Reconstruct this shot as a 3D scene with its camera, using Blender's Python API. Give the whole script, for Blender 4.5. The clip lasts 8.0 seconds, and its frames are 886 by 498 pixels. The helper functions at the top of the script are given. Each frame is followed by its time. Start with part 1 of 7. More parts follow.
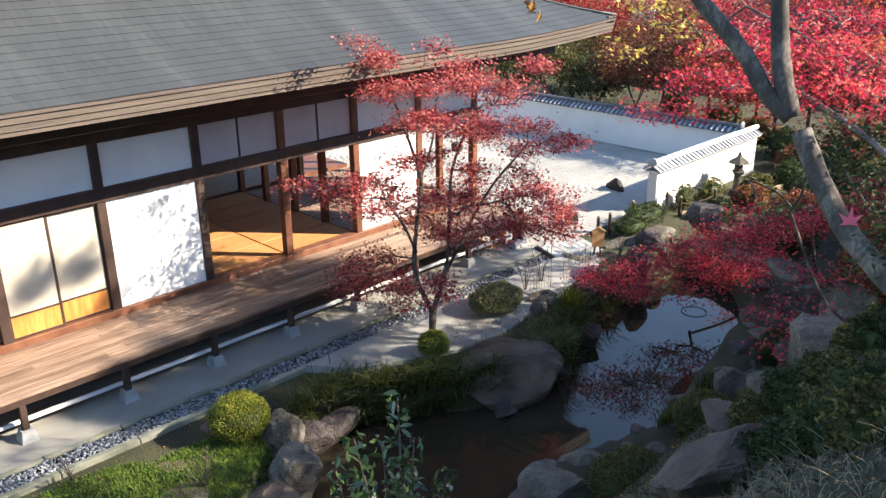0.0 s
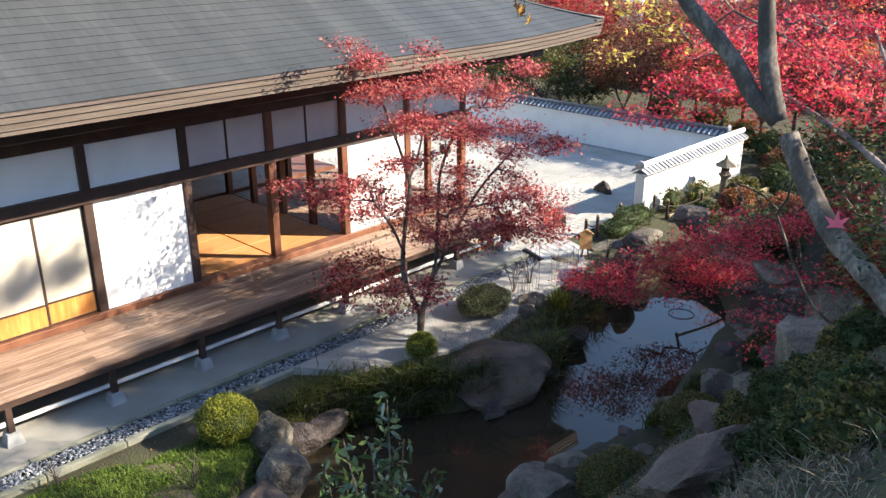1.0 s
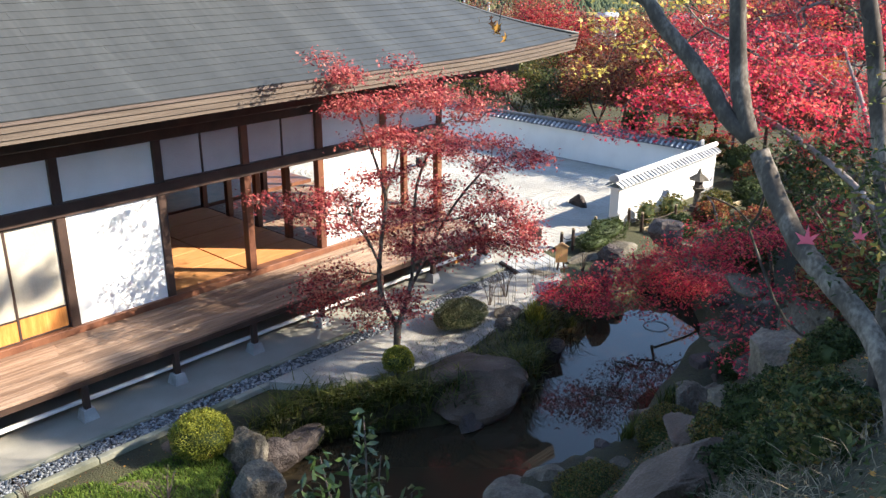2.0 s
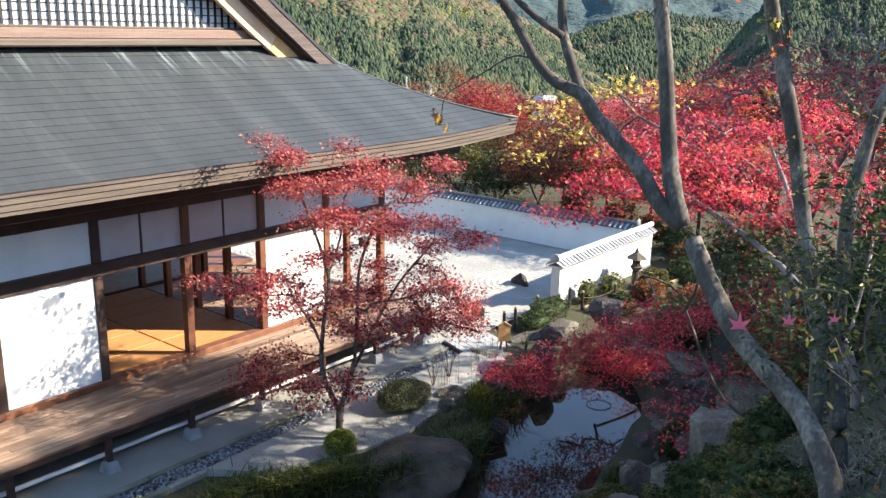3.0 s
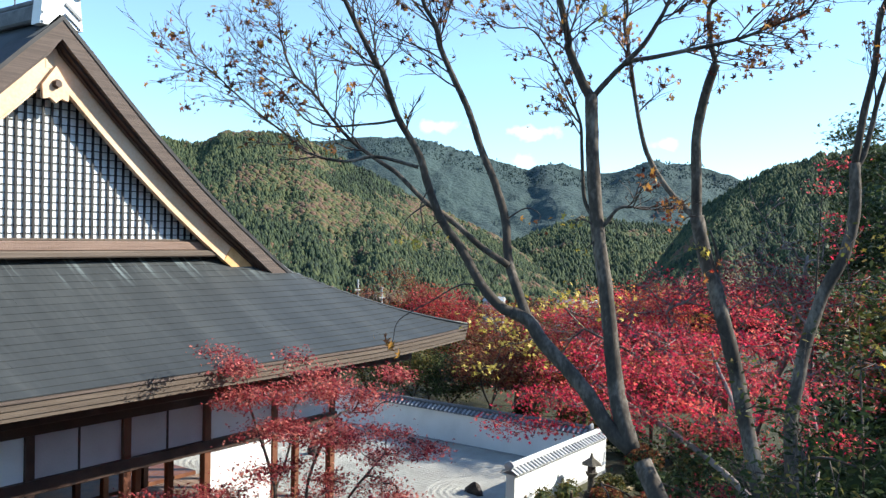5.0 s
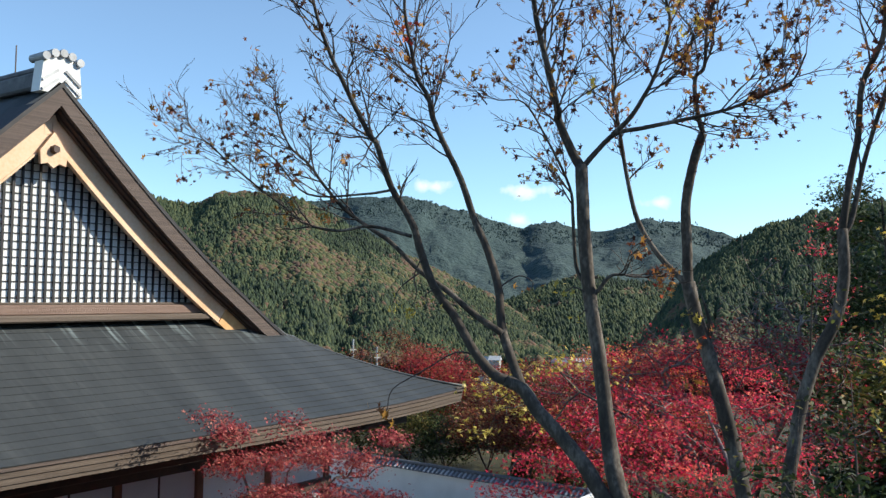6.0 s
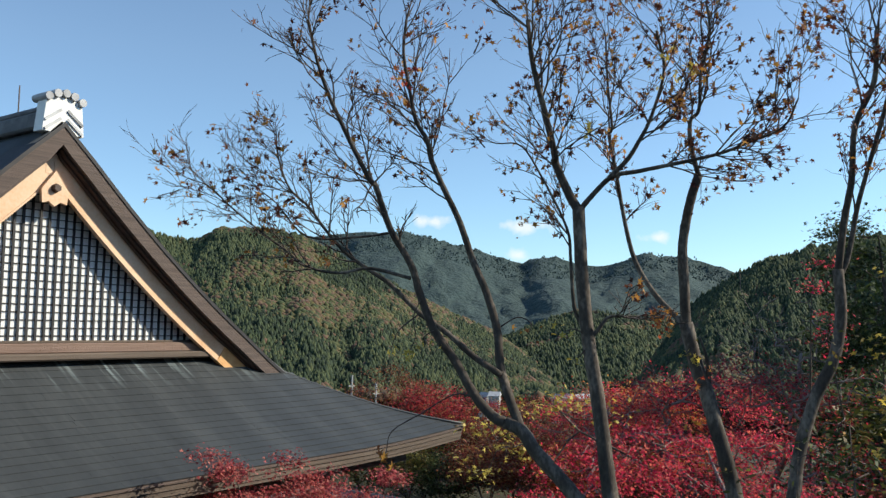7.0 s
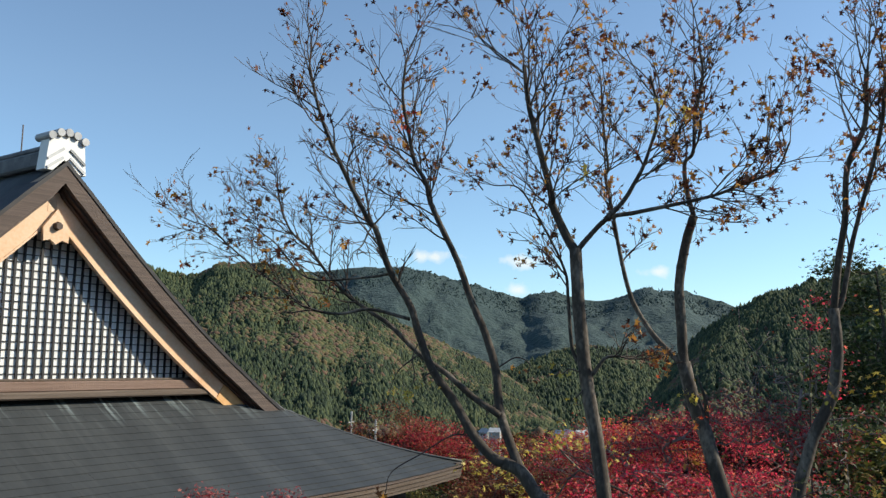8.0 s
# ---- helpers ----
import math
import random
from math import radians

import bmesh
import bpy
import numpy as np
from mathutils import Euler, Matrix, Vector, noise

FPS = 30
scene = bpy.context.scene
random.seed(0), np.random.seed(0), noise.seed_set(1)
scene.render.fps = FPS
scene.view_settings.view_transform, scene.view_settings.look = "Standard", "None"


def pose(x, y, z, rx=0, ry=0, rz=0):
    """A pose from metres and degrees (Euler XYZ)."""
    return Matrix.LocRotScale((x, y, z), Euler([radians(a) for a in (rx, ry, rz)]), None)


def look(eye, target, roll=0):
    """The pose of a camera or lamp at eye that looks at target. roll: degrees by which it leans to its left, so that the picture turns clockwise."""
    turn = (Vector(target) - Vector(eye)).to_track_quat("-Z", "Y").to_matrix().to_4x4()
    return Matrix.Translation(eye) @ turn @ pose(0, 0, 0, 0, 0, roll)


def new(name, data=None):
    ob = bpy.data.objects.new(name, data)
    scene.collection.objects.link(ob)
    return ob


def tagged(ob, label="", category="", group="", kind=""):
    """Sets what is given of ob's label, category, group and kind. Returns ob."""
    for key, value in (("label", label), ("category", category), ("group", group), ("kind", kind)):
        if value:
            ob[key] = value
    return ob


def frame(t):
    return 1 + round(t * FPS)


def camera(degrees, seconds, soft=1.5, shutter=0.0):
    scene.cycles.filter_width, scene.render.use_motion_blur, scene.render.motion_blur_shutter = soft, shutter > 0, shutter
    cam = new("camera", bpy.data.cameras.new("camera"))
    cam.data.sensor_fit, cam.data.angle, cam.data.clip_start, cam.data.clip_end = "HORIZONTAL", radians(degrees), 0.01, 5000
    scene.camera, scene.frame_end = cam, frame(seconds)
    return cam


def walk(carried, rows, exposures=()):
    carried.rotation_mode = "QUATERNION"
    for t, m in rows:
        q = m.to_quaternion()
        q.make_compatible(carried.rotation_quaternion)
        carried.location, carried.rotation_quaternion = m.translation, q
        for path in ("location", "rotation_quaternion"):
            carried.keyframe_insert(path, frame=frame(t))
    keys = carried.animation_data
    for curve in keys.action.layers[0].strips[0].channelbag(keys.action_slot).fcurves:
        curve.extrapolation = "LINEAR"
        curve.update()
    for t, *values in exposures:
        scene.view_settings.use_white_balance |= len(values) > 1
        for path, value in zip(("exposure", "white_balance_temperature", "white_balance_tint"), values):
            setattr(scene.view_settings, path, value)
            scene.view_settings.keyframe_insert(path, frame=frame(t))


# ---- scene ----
# ---- camera and walk ----
cam = camera(55.0, 8.0, soft=1.4)
# seconds, eye x y z, heading from +x towards +y, pitch, lean
ROWS = [
    (0.0, -5.751, -14.200, 7.339, 45.090, -20.760, -0.657),
    (0.5, -5.754, -14.200, 7.342, 44.732, -20.690, -0.532),
    (1.0, -5.766, -14.200, 7.342, 44.211, -20.615, -0.282),
    (2.3, -5.780, -14.207, 7.376, 41.214, -18.890, 0.506),
    (2.5, -5.786, -14.209, 7.383, 40.268, -17.708, 0.640),
    (3.0, -5.803, -14.222, 7.429, 38.546, -14.511, 1.152),
    (3.5, -5.843, -14.241, 7.475, 37.367, -10.908, 1.443),
    (4.0, -5.864, -14.257, 7.524, 36.629, -6.886, 1.588),
    (4.5, -5.870, -14.265, 7.555, 36.008, -3.697, 1.327),
    (5.0, -5.874, -14.273, 7.586, 35.542, -1.003, 1.123),
    (6.5, -5.921, -14.321, 7.667, 35.284, 4.314, 0.706),
    (7.0, -5.937, -14.332, 7.684, 35.259, 5.324, 0.678),
    (7.5, -5.952, -14.346, 7.696, 35.274, 6.216, 0.624),
    (8.0, -5.988, -14.375, 7.715, 35.267, 7.680, 0.542),
]


def aim(x, y, z, heading, pitch, lean):
    h, p = radians(heading), radians(pitch)
    way = Vector((math.cos(h) * math.cos(p), math.sin(h) * math.cos(p), math.sin(p)))
    return look((x, y, z), Vector((x, y, z)) + way, lean)


walk(cam, [(r[0], aim(*r[1:])) for r in ROWS],
     exposures=[(0.0, 1.74, 7100, 10), (1.0, 1.74, 7100, 10), (3.0, 1.76, 6900, 8), (4.2, 1.48, 6650, 6), (5.0, 1.04, 6500, 4), (6.5, 0.37, 6800, 5), (8.0, 0.28, 7000, 5)])

# ---- world, sun ----
SUN_HEADING, SUN_UP = -50.0, 32.0
world = bpy.data.worlds.new("sky")
scene.world = world
world.use_nodes = True
wn, wl = world.node_tree.nodes, world.node_tree.links
sky = wn.new("ShaderNodeTexSky")
sky.sky_type = "NISHITA"
sky.sun_disc = False
sky.sun_elevation = radians(SUN_UP)
sky.sun_rotation = radians(90 - SUN_HEADING)
sky.altitude, sky.air_density, sky.dust_density, sky.ozone_density = 300, 0.95, 0.06, 3.2
wn["Background"].inputs[1].default_value = 0.155
tex = wn.new("ShaderNodeTexCoord")
squash = wn.new("ShaderNodeMapping")
squash.inputs["Scale"].default_value = (1.0, 1.0, 3.2)
cloud = wn.new("ShaderNodeTexNoise")
cloud.inputs["Scale"].default_value, cloud.inputs["Detail"].default_value, cloud.inputs["Roughness"].default_value = 5.5, 7.0, 0.55
cover = wn.new("ShaderNodeValToRGB")
cover.color_ramp.elements[0].position, cover.color_ramp.elements[1].position = 0.72, 0.95
cover.color_ramp.elements[1].color = (0.5, 0.5, 0.5, 1)
blend = wn.new("ShaderNodeMix")
blend.data_type = "RGBA"
blend.inputs[7].default_value = (7.5, 7.8, 8.2, 1)
wl.new(tex.outputs["Generated"], squash.inputs[0])
wl.new(squash.outputs[0], cloud.inputs["Vector"])
wl.new(cloud.outputs[0], cover.inputs[0])
wl.new(cover.outputs[0], blend.inputs[0])
low_sky = wn.new("ShaderNodeMapRange")
low_sky.inputs[1].default_value, low_sky.inputs[2].default_value = 0.0, 0.3
parts_of = wn.new("ShaderNodeSeparateXYZ")
deep = wn.new("ShaderNodeMix")
deep.data_type = "RGBA"
deep.inputs[6].default_value, deep.inputs[7].default_value = (0.7, 0.86, 1.0, 1), (1, 1, 1, 1)
tint = wn.new("ShaderNodeMix")
tint.data_type, tint.blend_type = "RGBA", "MULTIPLY"
tint.inputs[0].default_value = 1.0
wl.new(tex.outputs["Generated"], parts_of.inputs[0])
wl.new(parts_of.outputs[2], low_sky.inputs[0])
wl.new(low_sky.outputs[0], deep.inputs[0])
wl.new(sky.outputs[0], tint.inputs[6])
wl.new(deep.outputs[2], tint.inputs[7])
wl.new(tint.outputs[2], blend.inputs[6])
# small fair-weather clouds low over the ridge: heading, elevation, half width and half height in degrees
last_sky = blend.outputs[2]
puff = wn.new("ShaderNodeTexNoise")
puff.inputs["Scale"].default_value, puff.inputs["Detail"].default_value = 55.0, 5.0
wl.new(tex.outputs["Generated"], puff.inputs["Vector"])
for ch, ce, half_w, half_h in [(35.93, 7.16, 1.9, 0.5), (29.82, 6.9, 2.0, 0.6), (30.26, 4.93, 0.9, 0.6), (21.04, 6.05, 1.3, 0.45)]:
    a, e = radians(ch), radians(ce)
    off = wn.new("ShaderNodeVectorMath")
    off.operation = "SUBTRACT"
    off.inputs[1].default_value = (math.cos(a) * math.cos(e), math.sin(a) * math.cos(e), math.sin(e))
    wl.new(tex.outputs["Generated"], off.inputs[0])
    flat = wn.new("ShaderNodeCombineXYZ")
    for k, axis_way, half in ((0, (math.sin(a), -math.cos(a), 0), half_w), (1, (0, 0, 1), half_h)):
        along = wn.new("ShaderNodeVectorMath")
        along.operation = "DOT_PRODUCT"
        along.inputs[1].default_value = tuple(c / radians(half) for c in axis_way)
        wl.new(off.outputs[0], along.inputs[0])
        wl.new(along.outputs["Value"], flat.inputs[k])
    size = wn.new("ShaderNodeVectorMath")
    size.operation = "LENGTH"
    wl.new(flat.outputs[0], size.inputs[0])
    rag = wn.new("ShaderNodeMath")
    rag.operation = "MULTIPLY_ADD"
    rag.inputs[1].default_value = 2.2
    wl.new(puff.outputs[0], rag.inputs[0])
    wl.new(size.outputs["Value"], rag.inputs[2])
    soft = wn.new("ShaderNodeMapRange")
    soft.inputs[1].default_value, soft.inputs[2].default_value, soft.inputs[3].default_value, soft.inputs[4].default_value = 1.2, 2.0, 0.75, 0.0
    wl.new(rag.outputs[0], soft.inputs[0])
    over = wn.new("ShaderNodeMix")
    over.data_type = "RGBA"
    over.inputs[7].default_value = (5.2, 5.4, 5.6, 1)
    wl.new(soft.outputs[0], over.inputs[0])
    wl.new(last_sky, over.inputs[6])
    last_sky = over.outputs[2]
wl.new(last_sky, wn["Background"].inputs[0])
sun = new("sun", bpy.data.lights.new("sun", "SUN"))
sun.data.energy, sun.data.angle, sun.data.color = 5.0, radians(0.55), (1.0, 0.94, 0.85)
sh, su = radians(SUN_HEADING), radians(SUN_UP)
SUN_WAY = Vector((math.cos(sh) * math.cos(su), math.sin(sh) * math.cos(su), math.sin(su)))
sun.matrix_world = look(SUN_WAY * 60, (0, 0, 0))


# ---- materials ----
def material(name, colours, rough=0.7, scale=6.0, grain=40.0, bump=0.3, island=0.0, stretch=(1, 1, 1), metal=0.0, trans=0.0,
             fine=0.35, rand=0.0, spec=0.4, depth=0.01, trans_gain=1.6, world_space=False):
    """A surface: colours blended by a coarse and a fine noise, by piece where island or rand is set; trans makes leaves glow through."""
    m = bpy.data.materials.new(name)
    m.use_nodes = True
    n, l = m.node_tree.nodes, m.node_tree.links
    b = n["Principled BSDF"]
    co = n.new("ShaderNodeTexCoord")
    mp = n.new("ShaderNodeMapping")
    mp.inputs["Scale"].default_value = stretch
    l.new(n.new("ShaderNodeNewGeometry").outputs["Position"] if world_space else co.outputs["Object"], mp.inputs[0])
    big, small = n.new("ShaderNodeTexNoise"), n.new("ShaderNodeTexNoise")
    for node, s, d in ((big, scale, 4.0), (small, grain, 5.0)):
        node.inputs["Scale"].default_value, node.inputs["Detail"].default_value = s, d
        l.new(mp.outputs[0], node.inputs["Vector"])
    mixv = n.new("ShaderNodeMath")
    mixv.operation = "MULTIPLY_ADD"
    l.new(small.outputs[0], mixv.inputs[0])
    mixv.inputs[1].default_value = fine
    sub = n.new("ShaderNodeMath")
    sub.operation = "MULTIPLY"
    l.new(big.outputs[0], sub.inputs[0])
    sub.inputs[1].default_value = 1 - fine
    l.new(sub.outputs[0], mixv.inputs[2])
    last = mixv.outputs[0]
    if island or rand:
        src = n.new("ShaderNodeNewGeometry").outputs["Random Per Island"] if island else n.new("ShaderNodeObjectInfo").outputs["Random"]
        amount = island or rand
        a = n.new("ShaderNodeMath")
        a.operation = "SUBTRACT"
        l.new(src, a.inputs[0])
        a.inputs[1].default_value = 0.5
        c = n.new("ShaderNodeMath")
        c.operation = "MULTIPLY_ADD"
        l.new(a.outputs[0], c.inputs[0])
        c.inputs[1].default_value = amount
        l.new(last, c.inputs[2])
        last = c.outputs[0]
    ramp = n.new("ShaderNodeValToRGB")
    els = ramp.color_ramp.elements
    while len(els) < len(colours):
        els.new(0.5)
    for i, colour in enumerate(colours):
        els[i].position = 0.28 + 0.44 * i / max(1, len(colours) - 1)
        els[i].color = (*colour, 1)
    l.new(last, ramp.inputs[0])
    l.new(ramp.outputs[0], b.inputs["Base Color"])
    b.inputs["Roughness"].default_value = rough
    b.inputs["Metallic"].default_value = metal
    b.inputs["Specular IOR Level"].default_value = min(spec, 0.2) if trans and rough > 0.4 else spec
    if bump:
        bp = n.new("ShaderNodeBump")
        bp.inputs["Strength"].default_value, bp.inputs["Distance"].default_value = bump, depth
        l.new(small.outputs[0], bp.inputs["Height"])
        l.new(bp.outputs[0], b.inputs["Normal"])
    if trans:
        t = n.new("ShaderNodeBsdfTranslucent")
        g = n.new("ShaderNodeMix")
        g.data_type, g.blend_type, g.clamp_result = "RGBA", "MULTIPLY", False
        g.inputs[0].default_value = 1.0
        l.new(ramp.outputs[0], g.inputs[6])
        g.inputs[7].default_value = (trans_gain,) * 3 + (1,)
        l.new(g.outputs[2], t.inputs[0])
        mx = n.new("ShaderNodeMixShader")
        mx.inputs[0].default_value = trans
        l.new(b.outputs[0], mx.inputs[1])
        l.new(t.outputs[0], mx.inputs[2])
        l.new(mx.outputs[0], n["Material Output"].inputs[0])
    return m


M = {}
M["roof"] = material("weathered_roof_plate", [(0.026, 0.029, 0.031), (0.04, 0.044, 0.046), (0.064, 0.068, 0.068)], 0.62, 1.3, 14, 0.15, rand=0.035, spec=0.36, world_space=True, stretch=(1, 0.12, 0.12))
M["roof_joined"] = material("weathered_roof_plate_joined", [(0.035, 0.04, 0.043), (0.055, 0.06, 0.064), (0.085, 0.09, 0.092)], 0.6, 1.3, 14, 0.15, island=0.08, spec=0.5, world_space=True, stretch=(0.12, 1, 0.12))
M["edge"] = material("layered_shingle_edge", [(0.12, 0.075, 0.055), (0.2, 0.13, 0.1), (0.26, 0.18, 0.14)], 0.75, 3, 60, 0.5, stretch=(0.3, 0.3, 12))
M["eave"] = material("grey_brown_eave_board", [(0.2, 0.155, 0.12), (0.32, 0.255, 0.2), (0.42, 0.345, 0.28)], 0.75, 2.5, 40, 0.4, stretch=(0.3, 3, 8))
M["verge"] = material("dark_shingle_edge", [(0.055, 0.04, 0.033), (0.1, 0.072, 0.06), (0.15, 0.11, 0.09)], 0.75, 3, 60, 0.5, stretch=(0.3, 0.3, 12))
M["fascia"] = material("brown_eave_fascia", [(0.06, 0.043, 0.032), (0.105, 0.077, 0.058), (0.155, 0.117, 0.09)], 0.75, 2.5, 40, 0.4, stretch=(0.3, 3, 8))
M["dark"] = material("dark_stained_wood", [(0.026, 0.016, 0.012), (0.05, 0.028, 0.021), (0.08, 0.045, 0.033)], 0.55, 3, 50, 0.3, stretch=(1, 1, 1))
M["brown"] = material("red_brown_wood", [(0.08, 0.028, 0.017), (0.145, 0.055, 0.029), (0.21, 0.088, 0.045)], 0.5, 4, 60, 0.3, stretch=(1, 1, 0.4), rand=0.15)
M["hafu"] = material("pale_cedar_bargeboard", [(0.6, 0.33, 0.17), (0.7, 0.46, 0.29), (0.75, 0.55, 0.39)], 0.5, 2, 40, 0.15, stretch=(0.5, 1, 0.5))
M["plaster"] = material("white_plaster", [(0.66, 0.66, 0.64), (0.76, 0.76, 0.74), (0.82, 0.82, 0.8)], 0.85, 1.2, 60, 0.1)
M["paper"] = material("shoji_paper", [(0.46, 0.41, 0.32), (0.54, 0.49, 0.4), (0.6, 0.56, 0.47)], 0.9, 1.5, 40, 0.05, trans=0.2, trans_gain=1.0)
M["transom"] = material("grey_transom_paper", [(0.42, 0.37, 0.36), (0.5, 0.45, 0.44), (0.56, 0.52, 0.51)], 0.9, 1.5, 40, 0.05)
M["amber"] = material("amber_cedar_panel", [(0.4, 0.13, 0.03), (0.56, 0.22, 0.055), (0.66, 0.32, 0.1)], 0.4, 3, 30, 0.15, stretch=(4, 1, 0.5))
M["board"] = material("weathered_veranda_board", [(0.09, 0.052, 0.036), (0.205, 0.128, 0.088), (0.36, 0.25, 0.182)], 0.6, 3, 40, 0.3, rand=0.25, stretch=(0.5, 7, 1), world_space=True)
M["tatami"] = material("golden_tatami", [(0.4, 0.17, 0.06), (0.5, 0.225, 0.08), (0.56, 0.28, 0.11)], 0.7, 3, 90, 0.2, rand=0.12, stretch=(1, 6, 1))
M["black"] = material("black_lattice_wood", [(0.01, 0.009, 0.01), (0.02, 0.018, 0.02), (0.035, 0.03, 0.03)], 0.6, 5, 60, 0.2)
M["concrete"] = material("pale_earthen_apron", [(0.2, 0.19, 0.16), (0.27, 0.255, 0.22), (0.34, 0.32, 0.28)], 0.9, 0.9, 60, 0.15)
M["kerb"] = material("mossy_kerb_stone", [(0.11, 0.12, 0.07), (0.19, 0.19, 0.14), (0.29, 0.28, 0.23)], 0.9, 2, 40, 0.4, rand=0.2)
M["pebble"] = material("grey_pebble", [(0.07, 0.077, 0.087), (0.15, 0.16, 0.175), (0.29, 0.3, 0.31)], 0.6, 6, 60, 0.2, island=0.9)
M["sand"] = material("white_raked_gravel", [(0.28, 0.265, 0.235), (0.36, 0.345, 0.31), (0.45, 0.43, 0.39)], 0.95, 1.0, 120, 0.8, depth=0.02)
M["grit"] = material("grey_grit", [(0.17, 0.165, 0.15), (0.3, 0.29, 0.265), (0.44, 0.43, 0.4)], 0.95, 1.2, 90, 0.9, depth=0.02, fine=0.6)
M["soil"] = material("garden_soil_and_moss", [(0.018, 0.02, 0.008), (0.035, 0.032, 0.018), (0.055, 0.055, 0.022), (0.075, 0.058, 0.042)], 0.95, 0.9, 30, 0.8, depth=0.04)
M["rock"] = material("weathered_garden_rock", [(0.03, 0.027, 0.019), (0.08, 0.068, 0.052), (0.15, 0.13, 0.1), (0.28, 0.25, 0.205)], 0.9, 2.6, 26, 0.9, depth=0.04)
M["rock_purple"] = material("purplish_flat_rock", [(0.045, 0.03, 0.021), (0.1, 0.069, 0.05), (0.18, 0.13, 0.1)], 0.85, 2.0, 40, 0.6, depth=0.03)
M["rock_dark"] = material("dark_garden_rock", [(0.03, 0.022, 0.02), (0.06, 0.045, 0.04), (0.1, 0.08, 0.07)], 0.8, 3, 30, 0.9, depth=0.04)
M["tile"] = material("silver_grey_clay_tile", [(0.2, 0.205, 0.215), (0.34, 0.345, 0.355), (0.5, 0.5, 0.5)], 0.5, 4, 50, 0.2, rand=0.4)
M["tile_dark"] = material("dark_grey_clay_tile", [(0.06, 0.065, 0.075), (0.12, 0.122, 0.13), (0.2, 0.2, 0.21)], 0.85, 4, 50, 0.2)
M["bark"] = material("grey_maple_bark", [(0.022, 0.017, 0.013), (0.07, 0.056, 0.045), (0.26, 0.22, 0.18)], 0.95, 7, 50, 0.3, depth=0.006, stretch=(1, 1, 0.5))
M["bark_dark"] = material("dark_twig_bark", [(0.035, 0.025, 0.02), (0.075, 0.055, 0.045), (0.13, 0.1, 0.085)], 0.85, 12, 60, 0.4)
M["leaf_dusky"] = material("dusky_red_maple_leaf", [(0.13, 0.018, 0.024), (0.3, 0.042, 0.05), (0.45, 0.08, 0.085), (0.52, 0.18, 0.14)], 0.5, 1.2, 9, 0, island=0.75, trans=0.4)
M["leaf_red"] = material("scarlet_maple_leaf", [(0.16, 0.02, 0.03), (0.44, 0.022, 0.055), (0.66, 0.035, 0.085), (0.62, 0.14, 0.1)], 0.5, 1.8, 9, 0, island=0.6, fine=0.12, trans=0.5, trans_gain=1.5)
M["leaf_crimson"] = material("crimson_maple_leaf", [(0.11, 0.014, 0.02), (0.3, 0.022, 0.038), (0.48, 0.045, 0.055), (0.32, 0.12, 0.07)], 0.5, 1.3, 9, 0, island=0.6, fine=0.12, trans=0.5, trans_gain=1.4)
M["leaf_orange"] = material("orange_red_maple_leaf", [(0.3, 0.03, 0.02), (0.5, 0.08, 0.035), (0.55, 0.17, 0.05), (0.5, 0.26, 0.07)], 0.5, 0.8, 9, 0, island=0.7, trans=0.4)
M["leaf_rust"] = material("rusty_red_leaf", [(0.1, 0.022, 0.017), (0.22, 0.045, 0.03), (0.27, 0.095, 0.04), (0.19, 0.13, 0.05)], 0.55, 0.5, 9, 0, island=0.8, trans=0.3)
M["leaf_yellow"] = material("yellow_autumn_leaf", [(0.2, 0.15, 0.03), (0.42, 0.32, 0.06), (0.56, 0.42, 0.1)], 0.5, 0.9, 9, 0, island=0.6, trans=0.4)
M["leaf_dry"] = material("dry_brown_maple_leaf", [(0.04, 0.015, 0.012), (0.1, 0.034, 0.022), (0.21, 0.07, 0.03), (0.42, 0.2, 0.04)], 0.6, 1.0, 9, 0, island=0.7, trans=0.3)
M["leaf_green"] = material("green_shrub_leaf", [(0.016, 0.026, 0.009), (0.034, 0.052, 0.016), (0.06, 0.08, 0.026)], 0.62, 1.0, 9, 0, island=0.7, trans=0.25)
M["leaf_olive"] = material("olive_shrub_leaf", [(0.03, 0.035, 0.012), (0.065, 0.075, 0.02), (0.12, 0.125, 0.03), (0.16, 0.11, 0.035)], 0.5, 1.0, 9, 0, island=0.7, trans=0.25)
M["leaf_moss"] = material("yellow_green_shrub_leaf", [(0.09, 0.1, 0.012), (0.18, 0.19, 0.025), (0.28, 0.28, 0.045)], 0.55, 1.5, 9, 0, island=0.6, trans=0.25)
M["twig_pale"] = material("pale_grey_twig_bark", [(0.1, 0.075, 0.065), (0.18, 0.14, 0.125), (0.27, 0.22, 0.2)], 0.85, 12, 60, 0.4)
M["leaf_sage"] = material("grey_green_shrub_leaf", [(0.06, 0.065, 0.03), (0.12, 0.125, 0.06), (0.2, 0.2, 0.11)], 0.55, 1.0, 9, 0, island=0.7, trans=0.25)
M["straw"] = material("dry_straw", [(0.08, 0.06, 0.035), (0.16, 0.12, 0.07), (0.24, 0.19, 0.12)], 0.7, 8, 40, 0, island=0.6)
M["leaf_gloss"] = material("glossy_evergreen_leaf", [(0.02, 0.04, 0.012), (0.04, 0.07, 0.02), (0.07, 0.11, 0.03)], 0.32, 1.5, 9, 0, island=0.6, trans=0.15, spec=0.6)
M["grass"] = material("long_grass_blade", [(0.02, 0.032, 0.007), (0.055, 0.072, 0.015), (0.125, 0.125, 0.03)], 0.5, 1.2, 9, 0, island=0.6, trans=0.3)
